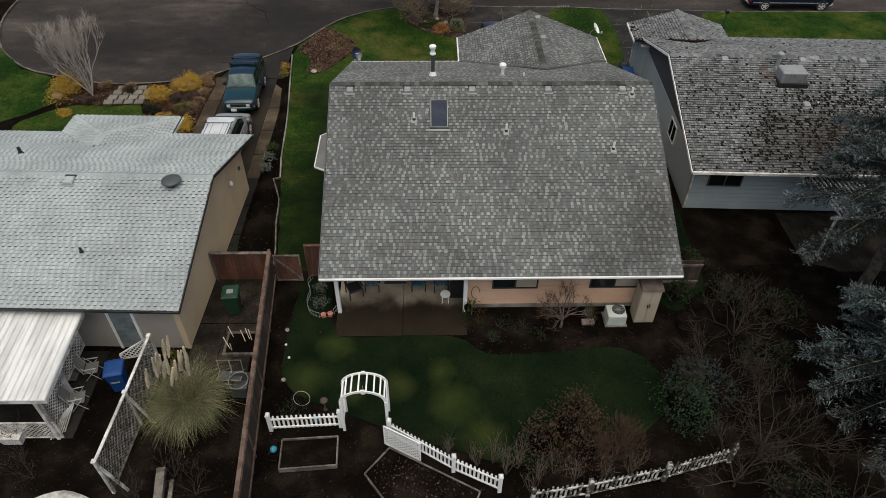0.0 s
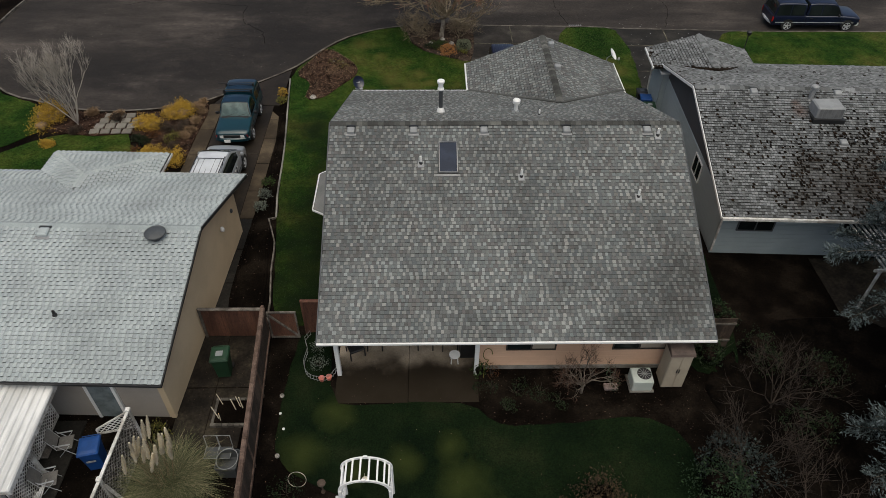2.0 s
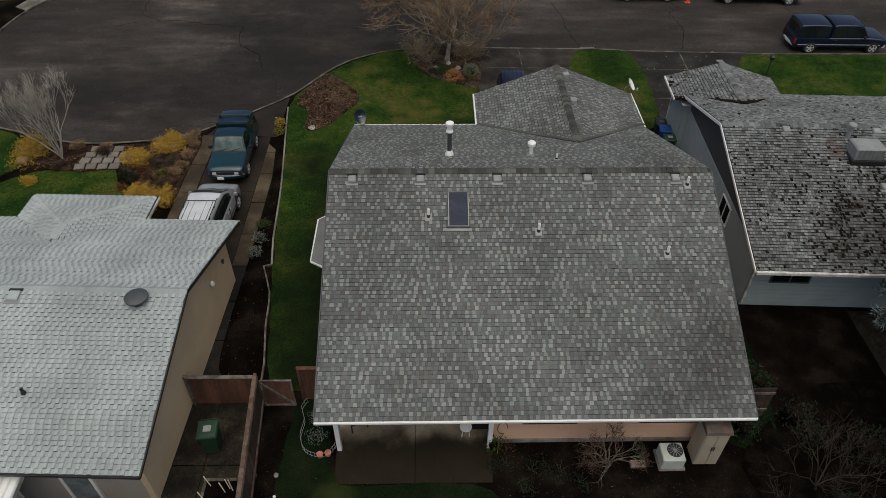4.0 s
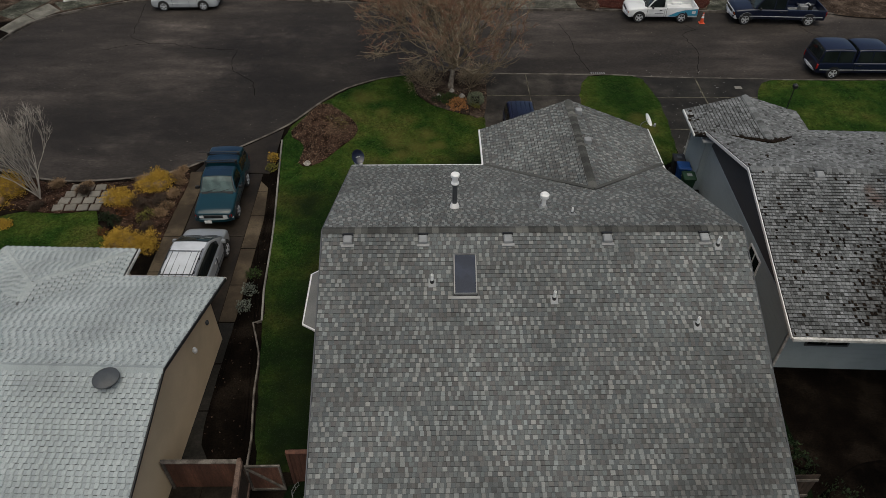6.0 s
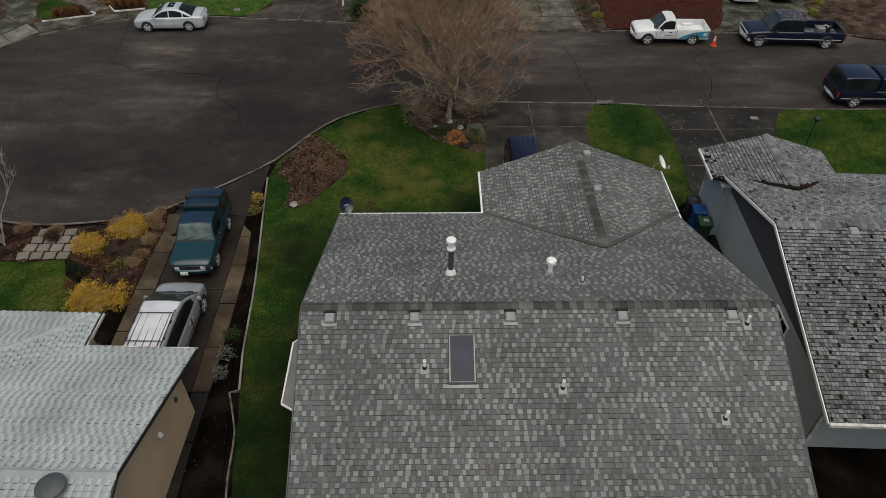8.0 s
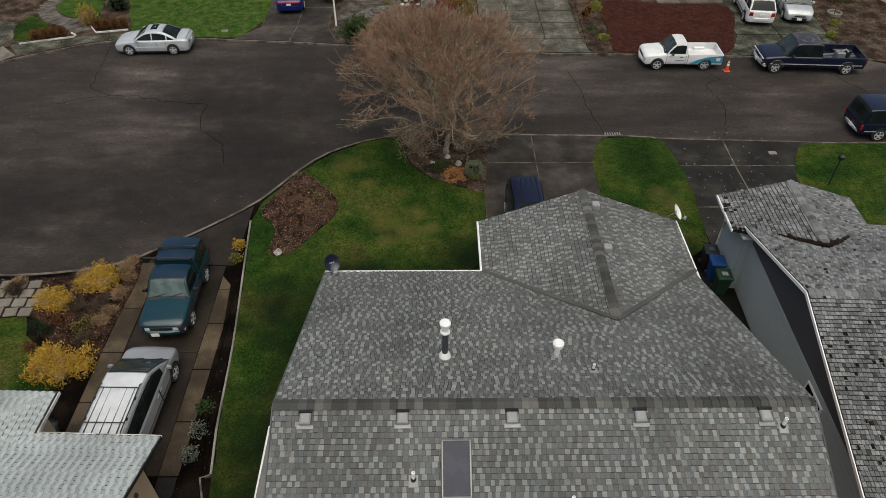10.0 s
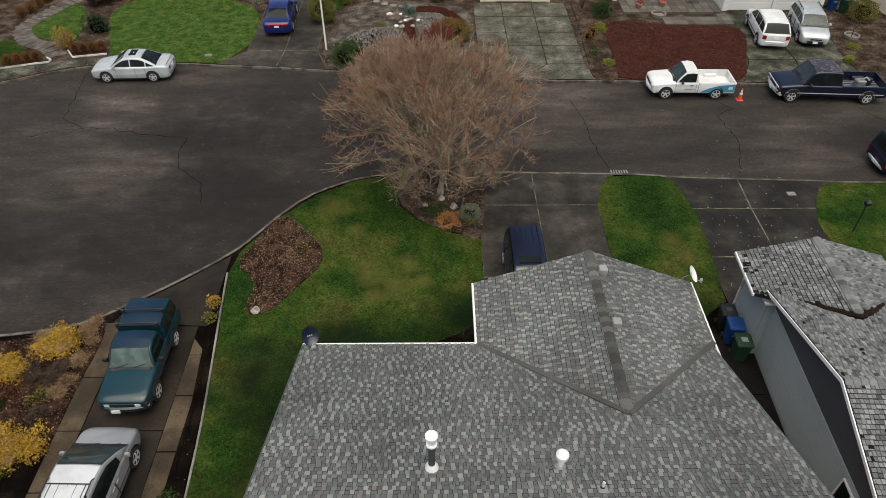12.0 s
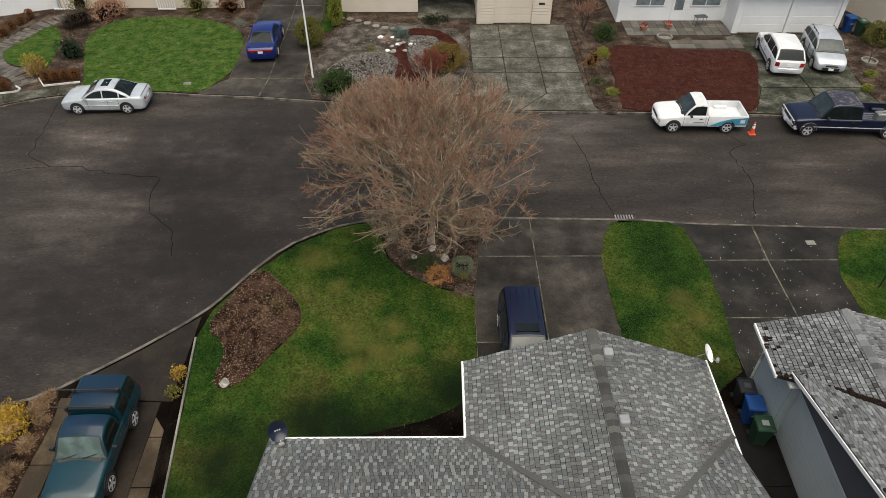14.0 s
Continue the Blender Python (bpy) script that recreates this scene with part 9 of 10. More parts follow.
folding_chair("grey mesh folding chair beside the patio cover", Matrix.Translation((-12.08, 14.95, 0)) @ Matrix.Rotation(radians(-78), 4, "Z"))
folding_chair("grey mesh folding chair leaning at the lattice", Matrix.Translation((-12.1, 13.7, 0)) @ Matrix.Rotation(radians(-75), 4, "Z"))
for i in range(6):
    x = -12.6 + 0.07 * i
    solo("pole", Geo().tube([(x, 12.35 + 0.05 * i, 0.02), (x + 0.2, 13.1 + 0.1 * i, 0.3 + 0.06 * i)], 0.022, 6), OLDWHITE, "weathered white garden pole leaning at the patio", "pole", "leaning poles")
solo("planter_box", Geo().rings([[(-14.05, 12.2, 0.0), (-13.45, 12.2, 0), (-13.45, 12.6, 0), (-14.05, 12.6, 0)], [(-14.12, 12.13, 0.42), (-13.38, 12.13, 0.42), (-13.38, 12.67, 0.42), (-14.12, 12.67, 0.42)], [(-14.05, 12.2, 0.42), (-13.45, 12.2, 0.42), (-13.45, 12.6, 0.42), (-14.05, 12.6, 0.42)], [(-14.02, 12.23, 0.3), (-13.48, 12.23, 0.3), (-13.48, 12.57, 0.3), (-14.02, 12.57, 0.3)]]), OLDWHITE, "white planter box with leafless stems", "planter")
bare_tree("leafless stems in the white planter box", -13.75, 12.4, 0, 5, 0.5, 0.012, 1, 0.4, 0.6, DARKTWIG, DARKTWIG, 0.3, 0.006, 0.5, 2, "shrub", "shrub")
part("bench_seat", Geo().cbox(-13.6, -12.4, 14.4, 14.9, 0.42, 0.47, 0.01), GREYWOOD, thing("bench", "grey wooden bench under the patio cover", "bench"))


def wheelie_bin(label, m, mat, lid=None):
    c = thing("wheelie_bin", label, "bin", m, "wheelie bins")
    part("body", Geo().rings([[(x * k, y * k2, z) for x, y in ((-0.27, -0.3), (0.27, -0.3), (0.29, -0.26), (0.29, 0.28), (-0.29, 0.28), (-0.29, -0.26))] for k, k2, z in ((0.8, 0.75, 0.04), (0.88, 0.86, 0.5), (1, 1, 0.95), (1.06, 1.05, 0.96), (1.06, 1.05, 1.0))]), mat, c)
    part("lid", Geo().rings([[(x * k, y * k, z) for x, y in ((-0.3, -0.34), (0.3, -0.34), (0.32, -0.3), (0.32, 0.33), (-0.32, 0.33), (-0.32, -0.3))] for k, z in ((1, 1.0), (1.0, 1.04), (0.9, 1.085), (0.6, 1.1))]), lid or mat, c)
    part("handle", Geo().tube([(-0.26, 0.36, 0.97), (-0.26, 0.4, 1.0), (0.26, 0.4, 1.0), (0.26, 0.36, 0.97)], 0.015, 6), mat, c)
    for s in (-1, 1):
        part("wheel", Geo().rings([[(s * 0.26 + o, 0.25 + rr * math.cos(a), 0.1 + rr * math.sin(a)) for a in [2 * math.pi * k / 12 for k in range(12)]] for rr, o in ((0.06, -0.03), (0.1, -0.03), (0.1, 0.03), (0.06, 0.03))]), RUBBER, c)
    part("mark", Geo().box(-0.14, 0.14, -0.335, -0.328, 0.62, 0.7) if mat is BLUEPL else Geo().box(-0.12, 0.12, -0.12, 0.1, 1.1, 1.104), VENT if mat is not BLACK else GREYPL, c, "plain pale mark")


def spot(x, y, a=0, z=0.0):
    return Matrix.Translation((x, y, z)) @ Matrix.Rotation(radians(a), 4, "Z")


wheelie_bin("green wheelie bin on the dark concrete pad", spot(-7.72, 17.95, 5, 0.012), GREENPL)
wheelie_bin("blue wheelie bin beside the lattice fence", spot(-10.95, 14.45, 12), BLUEPL)
wheelie_bin("blue wheelie bin beside the blue-grey wall", spot(11.24, 35.15, -5) @ Matrix.Scale(0.94, 4), BLUEPL)
wheelie_bin("green wheelie bin beside the blue-grey wall", spot(11.25, 34.35, -5) @ Matrix.Scale(0.94, 4), GREENPL)
wheelie_bin("black wheelie bin beside the blue-grey wall", spot(11.2, 35.86, -5) @ Matrix.Scale(0.9, 4), BLACK)
wheelie_bin("dark grey wheelie bin beside the minivan", spot(-12.55, 27.4, 0), GREYPL)
wheelie_bin("blue wheelie bin by the white garage", spot(28.4, 65.7, 8), BLUEPL)
wheelie_bin("green wheelie bin by the white garage", spot(28.9, 65.0, 8), GREENPL)

# brick-edged planter with stakes
bp = thing("brick_planter", "low brick-edged planter with wooden stakes", "planter", Matrix.Translation((-7.75, 15.7, 0)))
part("soil", Geo().box(0.1, 1.1, 0.1, 1.0, -0.02, 0.1), SOIL, bp)
brick = Geo().cbox(0, 0.19, 0, 0.1, 0, 0.13, 0.008).mesh("brick", PAVER)
for i in range(6):
    for y in (0.0, 1.0):
        ob = new("brick", brick)
        ob.parent = bp
        ob.location = (i * 0.2, y, 0)
for i in range(5):
    for x in (0.0, 1.11):
        ob = new("brick", brick)
        ob.parent = bp
        ob.matrix_local = Matrix.Translation((x + 0.1, 0.12 + i * 0.18, 0)) @ Matrix.Rotation(radians(90), 4, "Z") @ Matrix.Scale(0.9, 4)
for i in range(6):
    x, y = float(rng.uniform(0.2, 1.0)), float(rng.uniform(0.2, 0.9))
    part("stake", Geo().bar((x, y, 0), (x + float(rng.normal(0, 0.08)), y + float(rng.normal(0, 0.05)), float(rng.uniform(0.5, 0.8))), 0.025, 0.025), PLUME, bp, "pale wooden stake")
# metal chair frames and a tub by the pampas
mc = thing("garden_chair", "pale metal tube garden chair frame", "chair", Matrix.Translation((-7.35, 14.65, 0)))
for dx in (0.0, 0.42):
    part("back_frame", Geo().tube([(dx - 0.2, 0.1, 0), (dx - 0.2, 0.16, 0.95), (dx + 0.2, 0.16, 0.95), (dx + 0.2, 0.1, 0)], 0.013, 6), VENT, mc)
    part("seat_frame", Geo().tube([(dx - 0.2, 0.1, 0.42), (dx - 0.2, -0.32, 0.42), (dx + 0.2, -0.32, 0.42), (dx + 0.2, 0.1, 0.42)], 0.013, 6), VENT, mc)
    part("seat", Geo().cbox(dx - 0.19, dx + 0.19, -0.31, 0.09, 0.405, 0.425, 0.006), GREYPL, mc)
tub = thing("storage_tub", "grey plastic tub with pale rim", "tub", Matrix.Translation((-6.75, 14.2, 0)))
part("body", Geo().rings([[(x * k, y * k, z) for x, y in ((-0.3, -0.35), (0.3, -0.35), (0.34, -0.3), (0.34, 0.3), (0.3, 0.35), (-0.3, 0.35), (-0.34, 0.3), (-0.34, -0.3))] for k, z in ((0.85, 0.0), (1, 0.6), (0.93, 0.6), (0.85, 0.2))]), GREYPL, tub)
part("rim", Geo().tube([(0.33 * math.cos(a) * 1.0, 0.36 * math.sin(a), 0.61) for a in [2 * math.pi * k / 16 for k in range(17)]], 0.014, 5), VENT, tub)

# raised beds
def raised_bed(label, pts, h):
    b = thing("raised_bed", label, "raised bed")
    for (p, q) in zip(pts, pts[1:] + pts[:1]):
        part("plank", Geo().bar((*p, h / 2), (*q, h / 2), 0.045, h), GREYWOOD, b)
    part("soil", Geo().prism(pts, -0.02, h * 0.6), SOIL, b)


raised_bed("grey timber raised bed of bare soil", [(-4.95, 11.1), (-3.15, 11.22), (-3.2, 12.25), (-5.0, 12.15)], 0.2)
raised_bed("grey timber edged bed with dry litter", [(-2.25, 10.95), (-1.5, 11.85), (1.35, 10.3), (0.8, 9.0), (-1.0, 9.3)], 0.12)
g = Geo()
for i in range(900):
    x, y = rng.uniform(-2.2, 1.3), rng.uniform(9.0, 11.8)
    if inside(x, y, [(-2.15, 10.95), (-1.5, 11.75), (1.25, 10.3), (0.7, 9.1), (-1.0, 9.35)]):
        a, s = rng.uniform(0, 6.28), rng.uniform(0.03, 0.08)
        g.add([(x, y, 0.09), (x + math.cos(a) * s, y + math.sin(a) * s, 0.1 + rng.uniform(0, 0.05)), (x - math.sin(a) * s * 0.4, y + math.cos(a) * s * 0.4, 0.12)], [(0, 1, 2)])
solo("leaf_litter", g, CHIP, "pale dry leaf litter on the raised bed", "leaf litter", kind="stuff")
g = Geo()
for i in range(5200):
    x, y = rng.uniform(-14, 12), rng.uniform(8.5, 19)
    a, s = rng.uniform(0, 6.28), rng.uniform(0.015, 0.045)
    if not inside(x, y, LAWN_REAR) or rng.uniform() < 0.1:
        z = 0.008 if not inside(x, y, LAWN_REAR) else 0.045
        g.add([(x, y, z), (x + math.cos(a) * s, y + math.sin(a) * s, z + rng.uniform(0, 0.02)), (x - math.sin(a) * s * 0.6, y + math.cos(a) * s * 0.6, z + 0.01)], [(0, 1, 2)])
solo("fallen_leaves", g, CHIP, "scattered fallen leaves and bark in the yards", "leaf litter", kind="stuff")

# things behind the peach house
ac = thing("air_conditioner", "white outdoor air conditioner on a pad", "air conditioner", Matrix.Translation((6.95, 17.3, 0)) @ Matrix.Diagonal((0.85, 0.85, 0.85, 1)))
part("pad", Geo().cbox(-0.5, 0.5, -0.45, 0.45, -0.02, 0.06, 0.01), CONCRETE, ac)
part("body", Geo().cbox(-0.42, 0.42, -0.38, 0.38, 0.06, 0.62, 0.03), ACWHITE, ac)
part("fan_ring", Geo().lathe([(0.29, 0.622), (0.29, 0.64), (0.26, 0.64), (0.26, 0.622)], 24, (0.1, 0.05, 0)), BLACK, ac)
part("fan_well", Geo().lathe([(0.27, 0.621), (0.27, 0.626)], 24, (0.1, 0.05, 0)), BLACK, ac, "dark fan opening")
for i in range(6):
    a = math.pi * i / 6
    part("grille_bar", Geo().bar((0.1 - 0.27 * math.cos(a), 0.05 - 0.27 * math.sin(a), 0.64), (0.1 + 0.27 * math.cos(a), 0.05 + 0.27 * math.sin(a), 0.64), 0.02, 0.008), VENT, ac)
wsnd = thing("plant_stand", "small green wire plant stand by the peach wall", "plant stand", Matrix.Translation((5.95, 17.55, 0)))
for k in range(3):
    a = 2.1 * k
    part("leg", Geo().tube([(0.18 * math.cos(a), 0.18 * math.sin(a), 0), (0.12 * math.cos(a), 0.12 * math.sin(a), 0.5)], 0.012, 5), GREENPL, wsnd)
for z, r in ((0.25, 0.15), (0.5, 0.13)):
    part("ring", Geo().tube([(r * math.cos(a), r * math.sin(a), z) for a in [2 * math.pi * k / 12 for k in range(13)]], 0.01, 5), GREENPL, wsnd)
solo("paving_block", Geo().cbox(-0.24, 0.24, -0.12, 0.12, 0, 0.12, 0.02), material("pale pinkish concrete", two((0.26, 0.2, 0.18)), 0.4, 0.9, fine=0.25), "pale pinkish concrete block beside the wall", "paving block", m=Matrix.Translation((5.9, 17.15, 0)))
sh = thing("storage_cabinet", "beige plastic storage cabinet with brown lid", "cabinet", Matrix.Translation((8.05, 17.45, 0)))
part("body", Geo().cbox(-0.38, 0.38, -0.3, 0.35, 0, 1.75, 0.02), CABINET, sh)
for s in (-1, 1):
    d = part("door", Geo().cbox(min(s * 0.01, s * 0.35), max(s * 0.01, s * 0.35), -0.325, -0.3, 0.06, 1.7, 0.008), CABINET, sh)
    part("handle", Geo().cbox(s * 0.04 - 0.02, s * 0.04 + 0.02, -0.345, -0.325, 0.85, 1.05, 0.006), BLACK, d, "black handle")
part("lid", Geo().rings([[(-0.42, -0.36, 1.75), (0.42, -0.36, 1.75), (0.42, 0.38, 1.75), (-0.42, 0.38, 1.75)], [(-0.4, -0.32, 1.85), (0.4, -0.32, 1.85), (0.4, 0.38, 1.95), (-0.4, 0.38, 1.95)]]), material("brown plastic", two((0.09, 0.065, 0.055)), 0.5, 0.6, fine=0.1), sh, "brown lid")
sf = thing("side_fence", "dark wooden side fence with rails", "fence")
for i in range(12):
    part("board", Geo().box(8.75 + i * 0.15, 8.89 + i * 0.15, 18.9, 18.925, 0, 1.6), WOOD, sf)
for z in (0.4, 1.3):
    part("rail", Geo().box(8.75, 10.55, 18.86, 18.9, z, z + 0.09), GREYWOOD, sf)


def porch_chair(label, x, y, a, frame, seat, arms=True):
    c = thing("porch_chair", label, "chair", spot(x, y, a, 0.012), "porch chairs")
    for sx in (-0.27, 0.27):
        for sy in (-0.25, 0.25):
            part("leg", Geo().cbox(sx - 0.02, sx + 0.02, sy - 0.02, sy + 0.02, 0, 0.4, 0.004), frame, c)
        part("back_post", Geo().bar((sx, 0.25, 0.38), (sx, 0.36, 0.95), 0.04, 0.04), frame, c)
        if arms:
            part("armrest", Geo().cbox(sx - 0.03, sx + 0.03, -0.28, 0.28, 0.6, 0.63, 0.006), frame, c)
    part("seat", Geo().cbox(-0.27, 0.27, -0.28, 0.26, 0.4, 0.47, 0.02), seat, c)
    for k in range(5):
        part("slat", Geo().bar((-0.2 + 0.1 * k, 0.27, 0.45), (-0.2 + 0.1 * k, 0.36, 0.95), 0.05, 0.02), seat if seat is not frame else frame, c)


TEALCLOTH = material("teal patterned cushion", [(0.42, (0.015, 0.09, 0.12)), (0.5, (0.3, 0.33, 0.3)), (0.58, (0.02, 0.10, 0.13))], 0.12, 0.9, fine=0.1, bump=0.1)
BLUECLOTH = material("blue cushion cloth", two((0.012, 0.09, 0.15)), 0.3, 0.9, fine=0.1)
porch_chair("dark wooden slatted porch chair", -3.15, 18.75, 25, BLACK, BLACK)
porch_chair("porch chair with teal patterned cushion", -2.45, 19.1, 0, BLACK, TEALCLOTH)
porch_chair("porch chair with blue cushion", -0.6, 19.1, 0, BLACK, BLUECLOTH)
porch_chair("porch chair with teal patterned cushion", 0.3, 19.05, 0, BLACK, TEALCLOTH)
solo("door_mat", Geo().cbox(-2.0, -1.1, 19.3, 19.8, 0.014, 0.03, 0.004), GREYPL, "grey patterned door mat on the patio", "door mat")
st = thing("side_table", "small white side table on the patio", "table", spot(0.45, 18.35, 0, 0.012))
part("top", Geo().lathe([(0.2, 0.38), (0.2, 0.41)], 14), WHITE, st)
for k in range(4):
    a = k * math.pi / 2 + 0.78
    part("leg", Geo().bar((0.14 * math.cos(a), 0.14 * math.sin(a), 0.38), (0.18 * math.cos(a), 0.18 * math.sin(a), 0), 0.025, 0.025), WHITE, st)
gr = thing("barbecue", "black covered barbecue on the patio", "barbecue", spot(0.95, 18.75, 0, 0.012))
part("body", Geo().rings([[(x * k, y * k, z) for x, y in ((-0.3, -0.25), (0.3, -0.25), (0.3, 0.25), (-0.3, 0.25))] for k, z in ((1.0, 0), (0.95, 0.8), (0.9, 1.0), (0.5, 1.12))]), BLACK, gr)
# wire border round the plants by the porch post
wb = thing("wire_border", "low pale wire border round a plant bed", "garden border")
wp_ = [(-3.75, 17.95), (-3.95, 17.6), (-4.3, 17.5), (-4.75, 17.7), (-4.95, 18.2), (-4.9, 18.8), (-5.05, 19.3), (-4.9, 19.6)]
sm = smooth_line(wp_, 0.12)
for z in (0.1, 0.3):
    part("wire", Geo().tube([(x, y, z) for x, y in sm], 0.008, 4), VENT, wb)
for x, y in sm:
    part("upright", Geo().tube([(x, y, 0), (x, y, 0.34)], 0.006, 4), VENT, wb)
for x, y in ((-4.25, 17.55), (-4.0, 17.6)):
    solo("flower_pot", Geo().lathe([(0.07, 0), (0.1, 0.18), (0.11, 0.2), (0.08, 0.2)], 10, (x, y, 0)), material("salmon glazed pot", two((0.5, 0.16, 0.12)), 0.2, 0.4), "small salmon flower pot on the border", "flower pot", "salmon flower pots")
# garden hose loop on the peach wall, and small ornaments
solo("garden_hose", Geo().tube([(1.6 + 0.16 * math.cos(a), 18.0, 0.85 + 0.32 * math.sin(a)) for a in [2 * math.pi * k / 20 for k in range(17)]] + [(1.5, 17.9, 0.3), (1.45, 17.6, 0.02)], 0.014, 5), LEAF_OLIVE, "olive garden hose hanging on the peach wall", "garden hose")
for x, y, r, m, nm in ((-5.55, 16.9, 0.08, ROCK, "pale round stone by the fence"), (-5.5, 16.2, 0.05, WHITE, "small white ornament by the fence"), (-5.35, 14.6, 0.08, ROCK, "pale stone by the fence"), (-5.3, 15.6, 0.05, WHITE, "small white ornament by the fence"), (-5.25, 11.85, 0.12, AQUA, "blue glass garden ball"), (-4.0, 12.95, 0.1, AQUA, "blue garden figure stand")):
    solo("garden_ornament", Geo().lathe([(r * 0.5, 0), (r, r * 0.6), (r * 0.95, r * 1.2), (r * 0.4, r * 1.8)], 10, (x, y, 0)), m, nm, "garden ornament", smooth=True)
solo("bird_bath", Geo().lathe([(0.12, 0), (0.05, 0.1), (0.04, 0.5), (0.2, 0.55), (0.22, 0.6), (0.18, 0.58)], 14, (0, 0, 0)), WOOD, "small brown bird feeder on a stem", "bird feeder", m=spot(-3.75, 13.4) @ Matrix.Diagonal((0.6, 0.6, 0.9, 1)), smooth=True)
solo("wire_hoop", Geo().tube([(-4.55 + 0.28 * math.cos(a), 13.65 + 0.1 * math.sin(a), 0.3 + 0.28 * math.sin(a)) for a in [2 * math.pi * k / 18 for k in range(19)]], 0.01, 5), PALETWIG, "round wire hoop by the picket fence", "garden hoop")
solo("old_log", Geo().bar((-8.4, 9.9, 0.15), (-8.65, 11.2, 0.12), 0.26, 0.2), GREYWOOD, "weathered grey timber baulk in dark soil", "log")
solo("old_plank", Geo().bar((-8.05, 9.6, 0.1), (-8.2, 10.8, 0.15), 0.12, 0.08), GREYWOOD, "weathered grey plank in dark soil", "plank")
tp = Geo()
rs = []
for k in range(7):
    s = k / 6
    rs.append([(-12.3 + 1.7 * s + 0.05 * math.sin(5 * s), 10.15 + 0.4 * math.cos(a) * math.sin(math.pi * (0.15 + 0.7 * s)), 0.02 + 0.3 * max(0, math.sin(a)) * math.sin(math.pi * (0.1 + 0.8 * s)) * (1 + 0.2 * math.sin(3 * a + 4 * s))) for a in [math.pi * j / 8 for j in range(9)]])
solo("tarpaulin", tp.rings(rs), OLDWHITE, "pale crumpled tarpaulin on the ground", "tarpaulin")
# slatted cover behind the east house
pg = thing("pergola", "white slatted pergola behind the east house", "pergola")
for i in range(14):
    part("slat", Geo().bar((16.2 + i * 0.2, 23.3, 2.35), (16.5 + i * 0.2, 20.6, 2.2), 0.06, 0.05), OLDWHITE, pg)
for x in (16.3, 18.9):
    part("post", Geo().cbox(x, x + 0.09, 20.7, 20.79, 0, 2.2, 0.01), OLDWHITE, pg)
part("beam", Geo().bar((16.1, 20.75, 2.12), (19.3, 20.75, 2.12), 0.06, 0.12), OLDWHITE, pg)
solo("east_patio", Geo().cbox(15.6, 20.5, 19.8, 23.6, -0.02, 0.02, 0.01), MOSSPAD, "dark soaked patio behind the east house", "patio", kind="structure")


# dishes
def dish(label, x, y, z, a, mat):
    d = thing("satellite_dish", label, "satellite dish", spot(x, y, a, z) @ Matrix.Scale(0.86, 4), "satellite dishes")
    rs = []
    for r, o in ((0.02, 0.0), (0.15, 0.012), (0.27, 0.045), (0.36, 0.09), (0.37, 0.095), (0.36, 0.08), (0.15, -0.005), (0.02, -0.015)):
        rs.append([(r * 0.85 * math.cos(t), -o, 0.55 + r * math.sin(t)) for t in [2 * math.pi * k / 24 for k in range(24)]])
    refl = part("reflector", Geo().rings(rs), mat, d, "", True)
    refl.matrix_local = Matrix.Translation((0, 0, 0.55)) @ Matrix.Rotation(radians(-35), 4, "X") @ Matrix.Translation((0, 0, -0.55))
    for k in range(3):
        part("mark", Geo().box(-0.1 + 0.075 * k, -0.05 + 0.075 * k, -0.02, -0.016, 0.53, 0.58), VENT, refl, "plain pale bar")
    part("mast", Geo().tube([(0, 0.3, -0.05), (0, 0.25, 0.3), (0, 0.05, 0.5)], 0.022, 8), VENT, d)
    part("foot", Geo().box(-0.08, 0.08, 0.2, 0.4, -0.03, 0.02), VENT, d)
    arm = part("arm", Geo().tube([(0, 0.0, 0.3), (0, -0.4, 0.32)], 0.014, 6), VENT, d)
    part("receiver", Geo().cbox(-0.09, 0.09, -0.48, -0.38, 0.3, 0.42, 0.02), VENT, arm)


dish("dark grey satellite dish on the eave", -3.85, 32.75, 2.75, 25, MIDNIGHT)
dish("pale satellite dish on the garage eave", 9.0, 35.3, 2.9, 70, WHITE)
for y in (34.6, 32.3):
    part("roof_vent", Geo().cbox(GX + 0.18, GX + 0.46, y - 0.14, y + 0.14, GZ - 0.14, GZ + 0.09, 0.03), VENT, house, "small square roof vent")

# edging, stones, street things
solo("lawn_edging", ribbon(smooth_line([(-8.5, 38.9), (-8.2, 36), (-7.75, 31.75), (-7.5, 28), (-7.3, 26.45)], 0.8), 0.07, -0.02, 0.06), CONCRETE, "pale thin lawn edging", "edging", kind="structure")
solo("lawn_edging", ribbon(smooth_line([(-7.3, 26.4), (-7.6, 26.3), (-7.1, 24.8), (-6.95, 23.0), (-6.7, 21.3), (-6.65, 20.2)], 0.6), 0.06, -0.02, 0.10), GREYWOOD, "silvered timber lawn edging", "edging", kind="structure")
for i in range(4):
    for j in range(4):
        if (i + j) % 7 != 6:
            q = Geo().cbox(-0.24, 0.24, -0.22, 0.22, 0, 0.05, 0.02)
            solo("stepping_stone", q, STONE, "pale square stepping stone in the front bed", "stepping stone", "stepping stones", m=spot(-17.8 + 0.56 * i + 0.1 * j, 33.35 + 0.5 * j, float(rng.normal(4, 3)), 0.08))


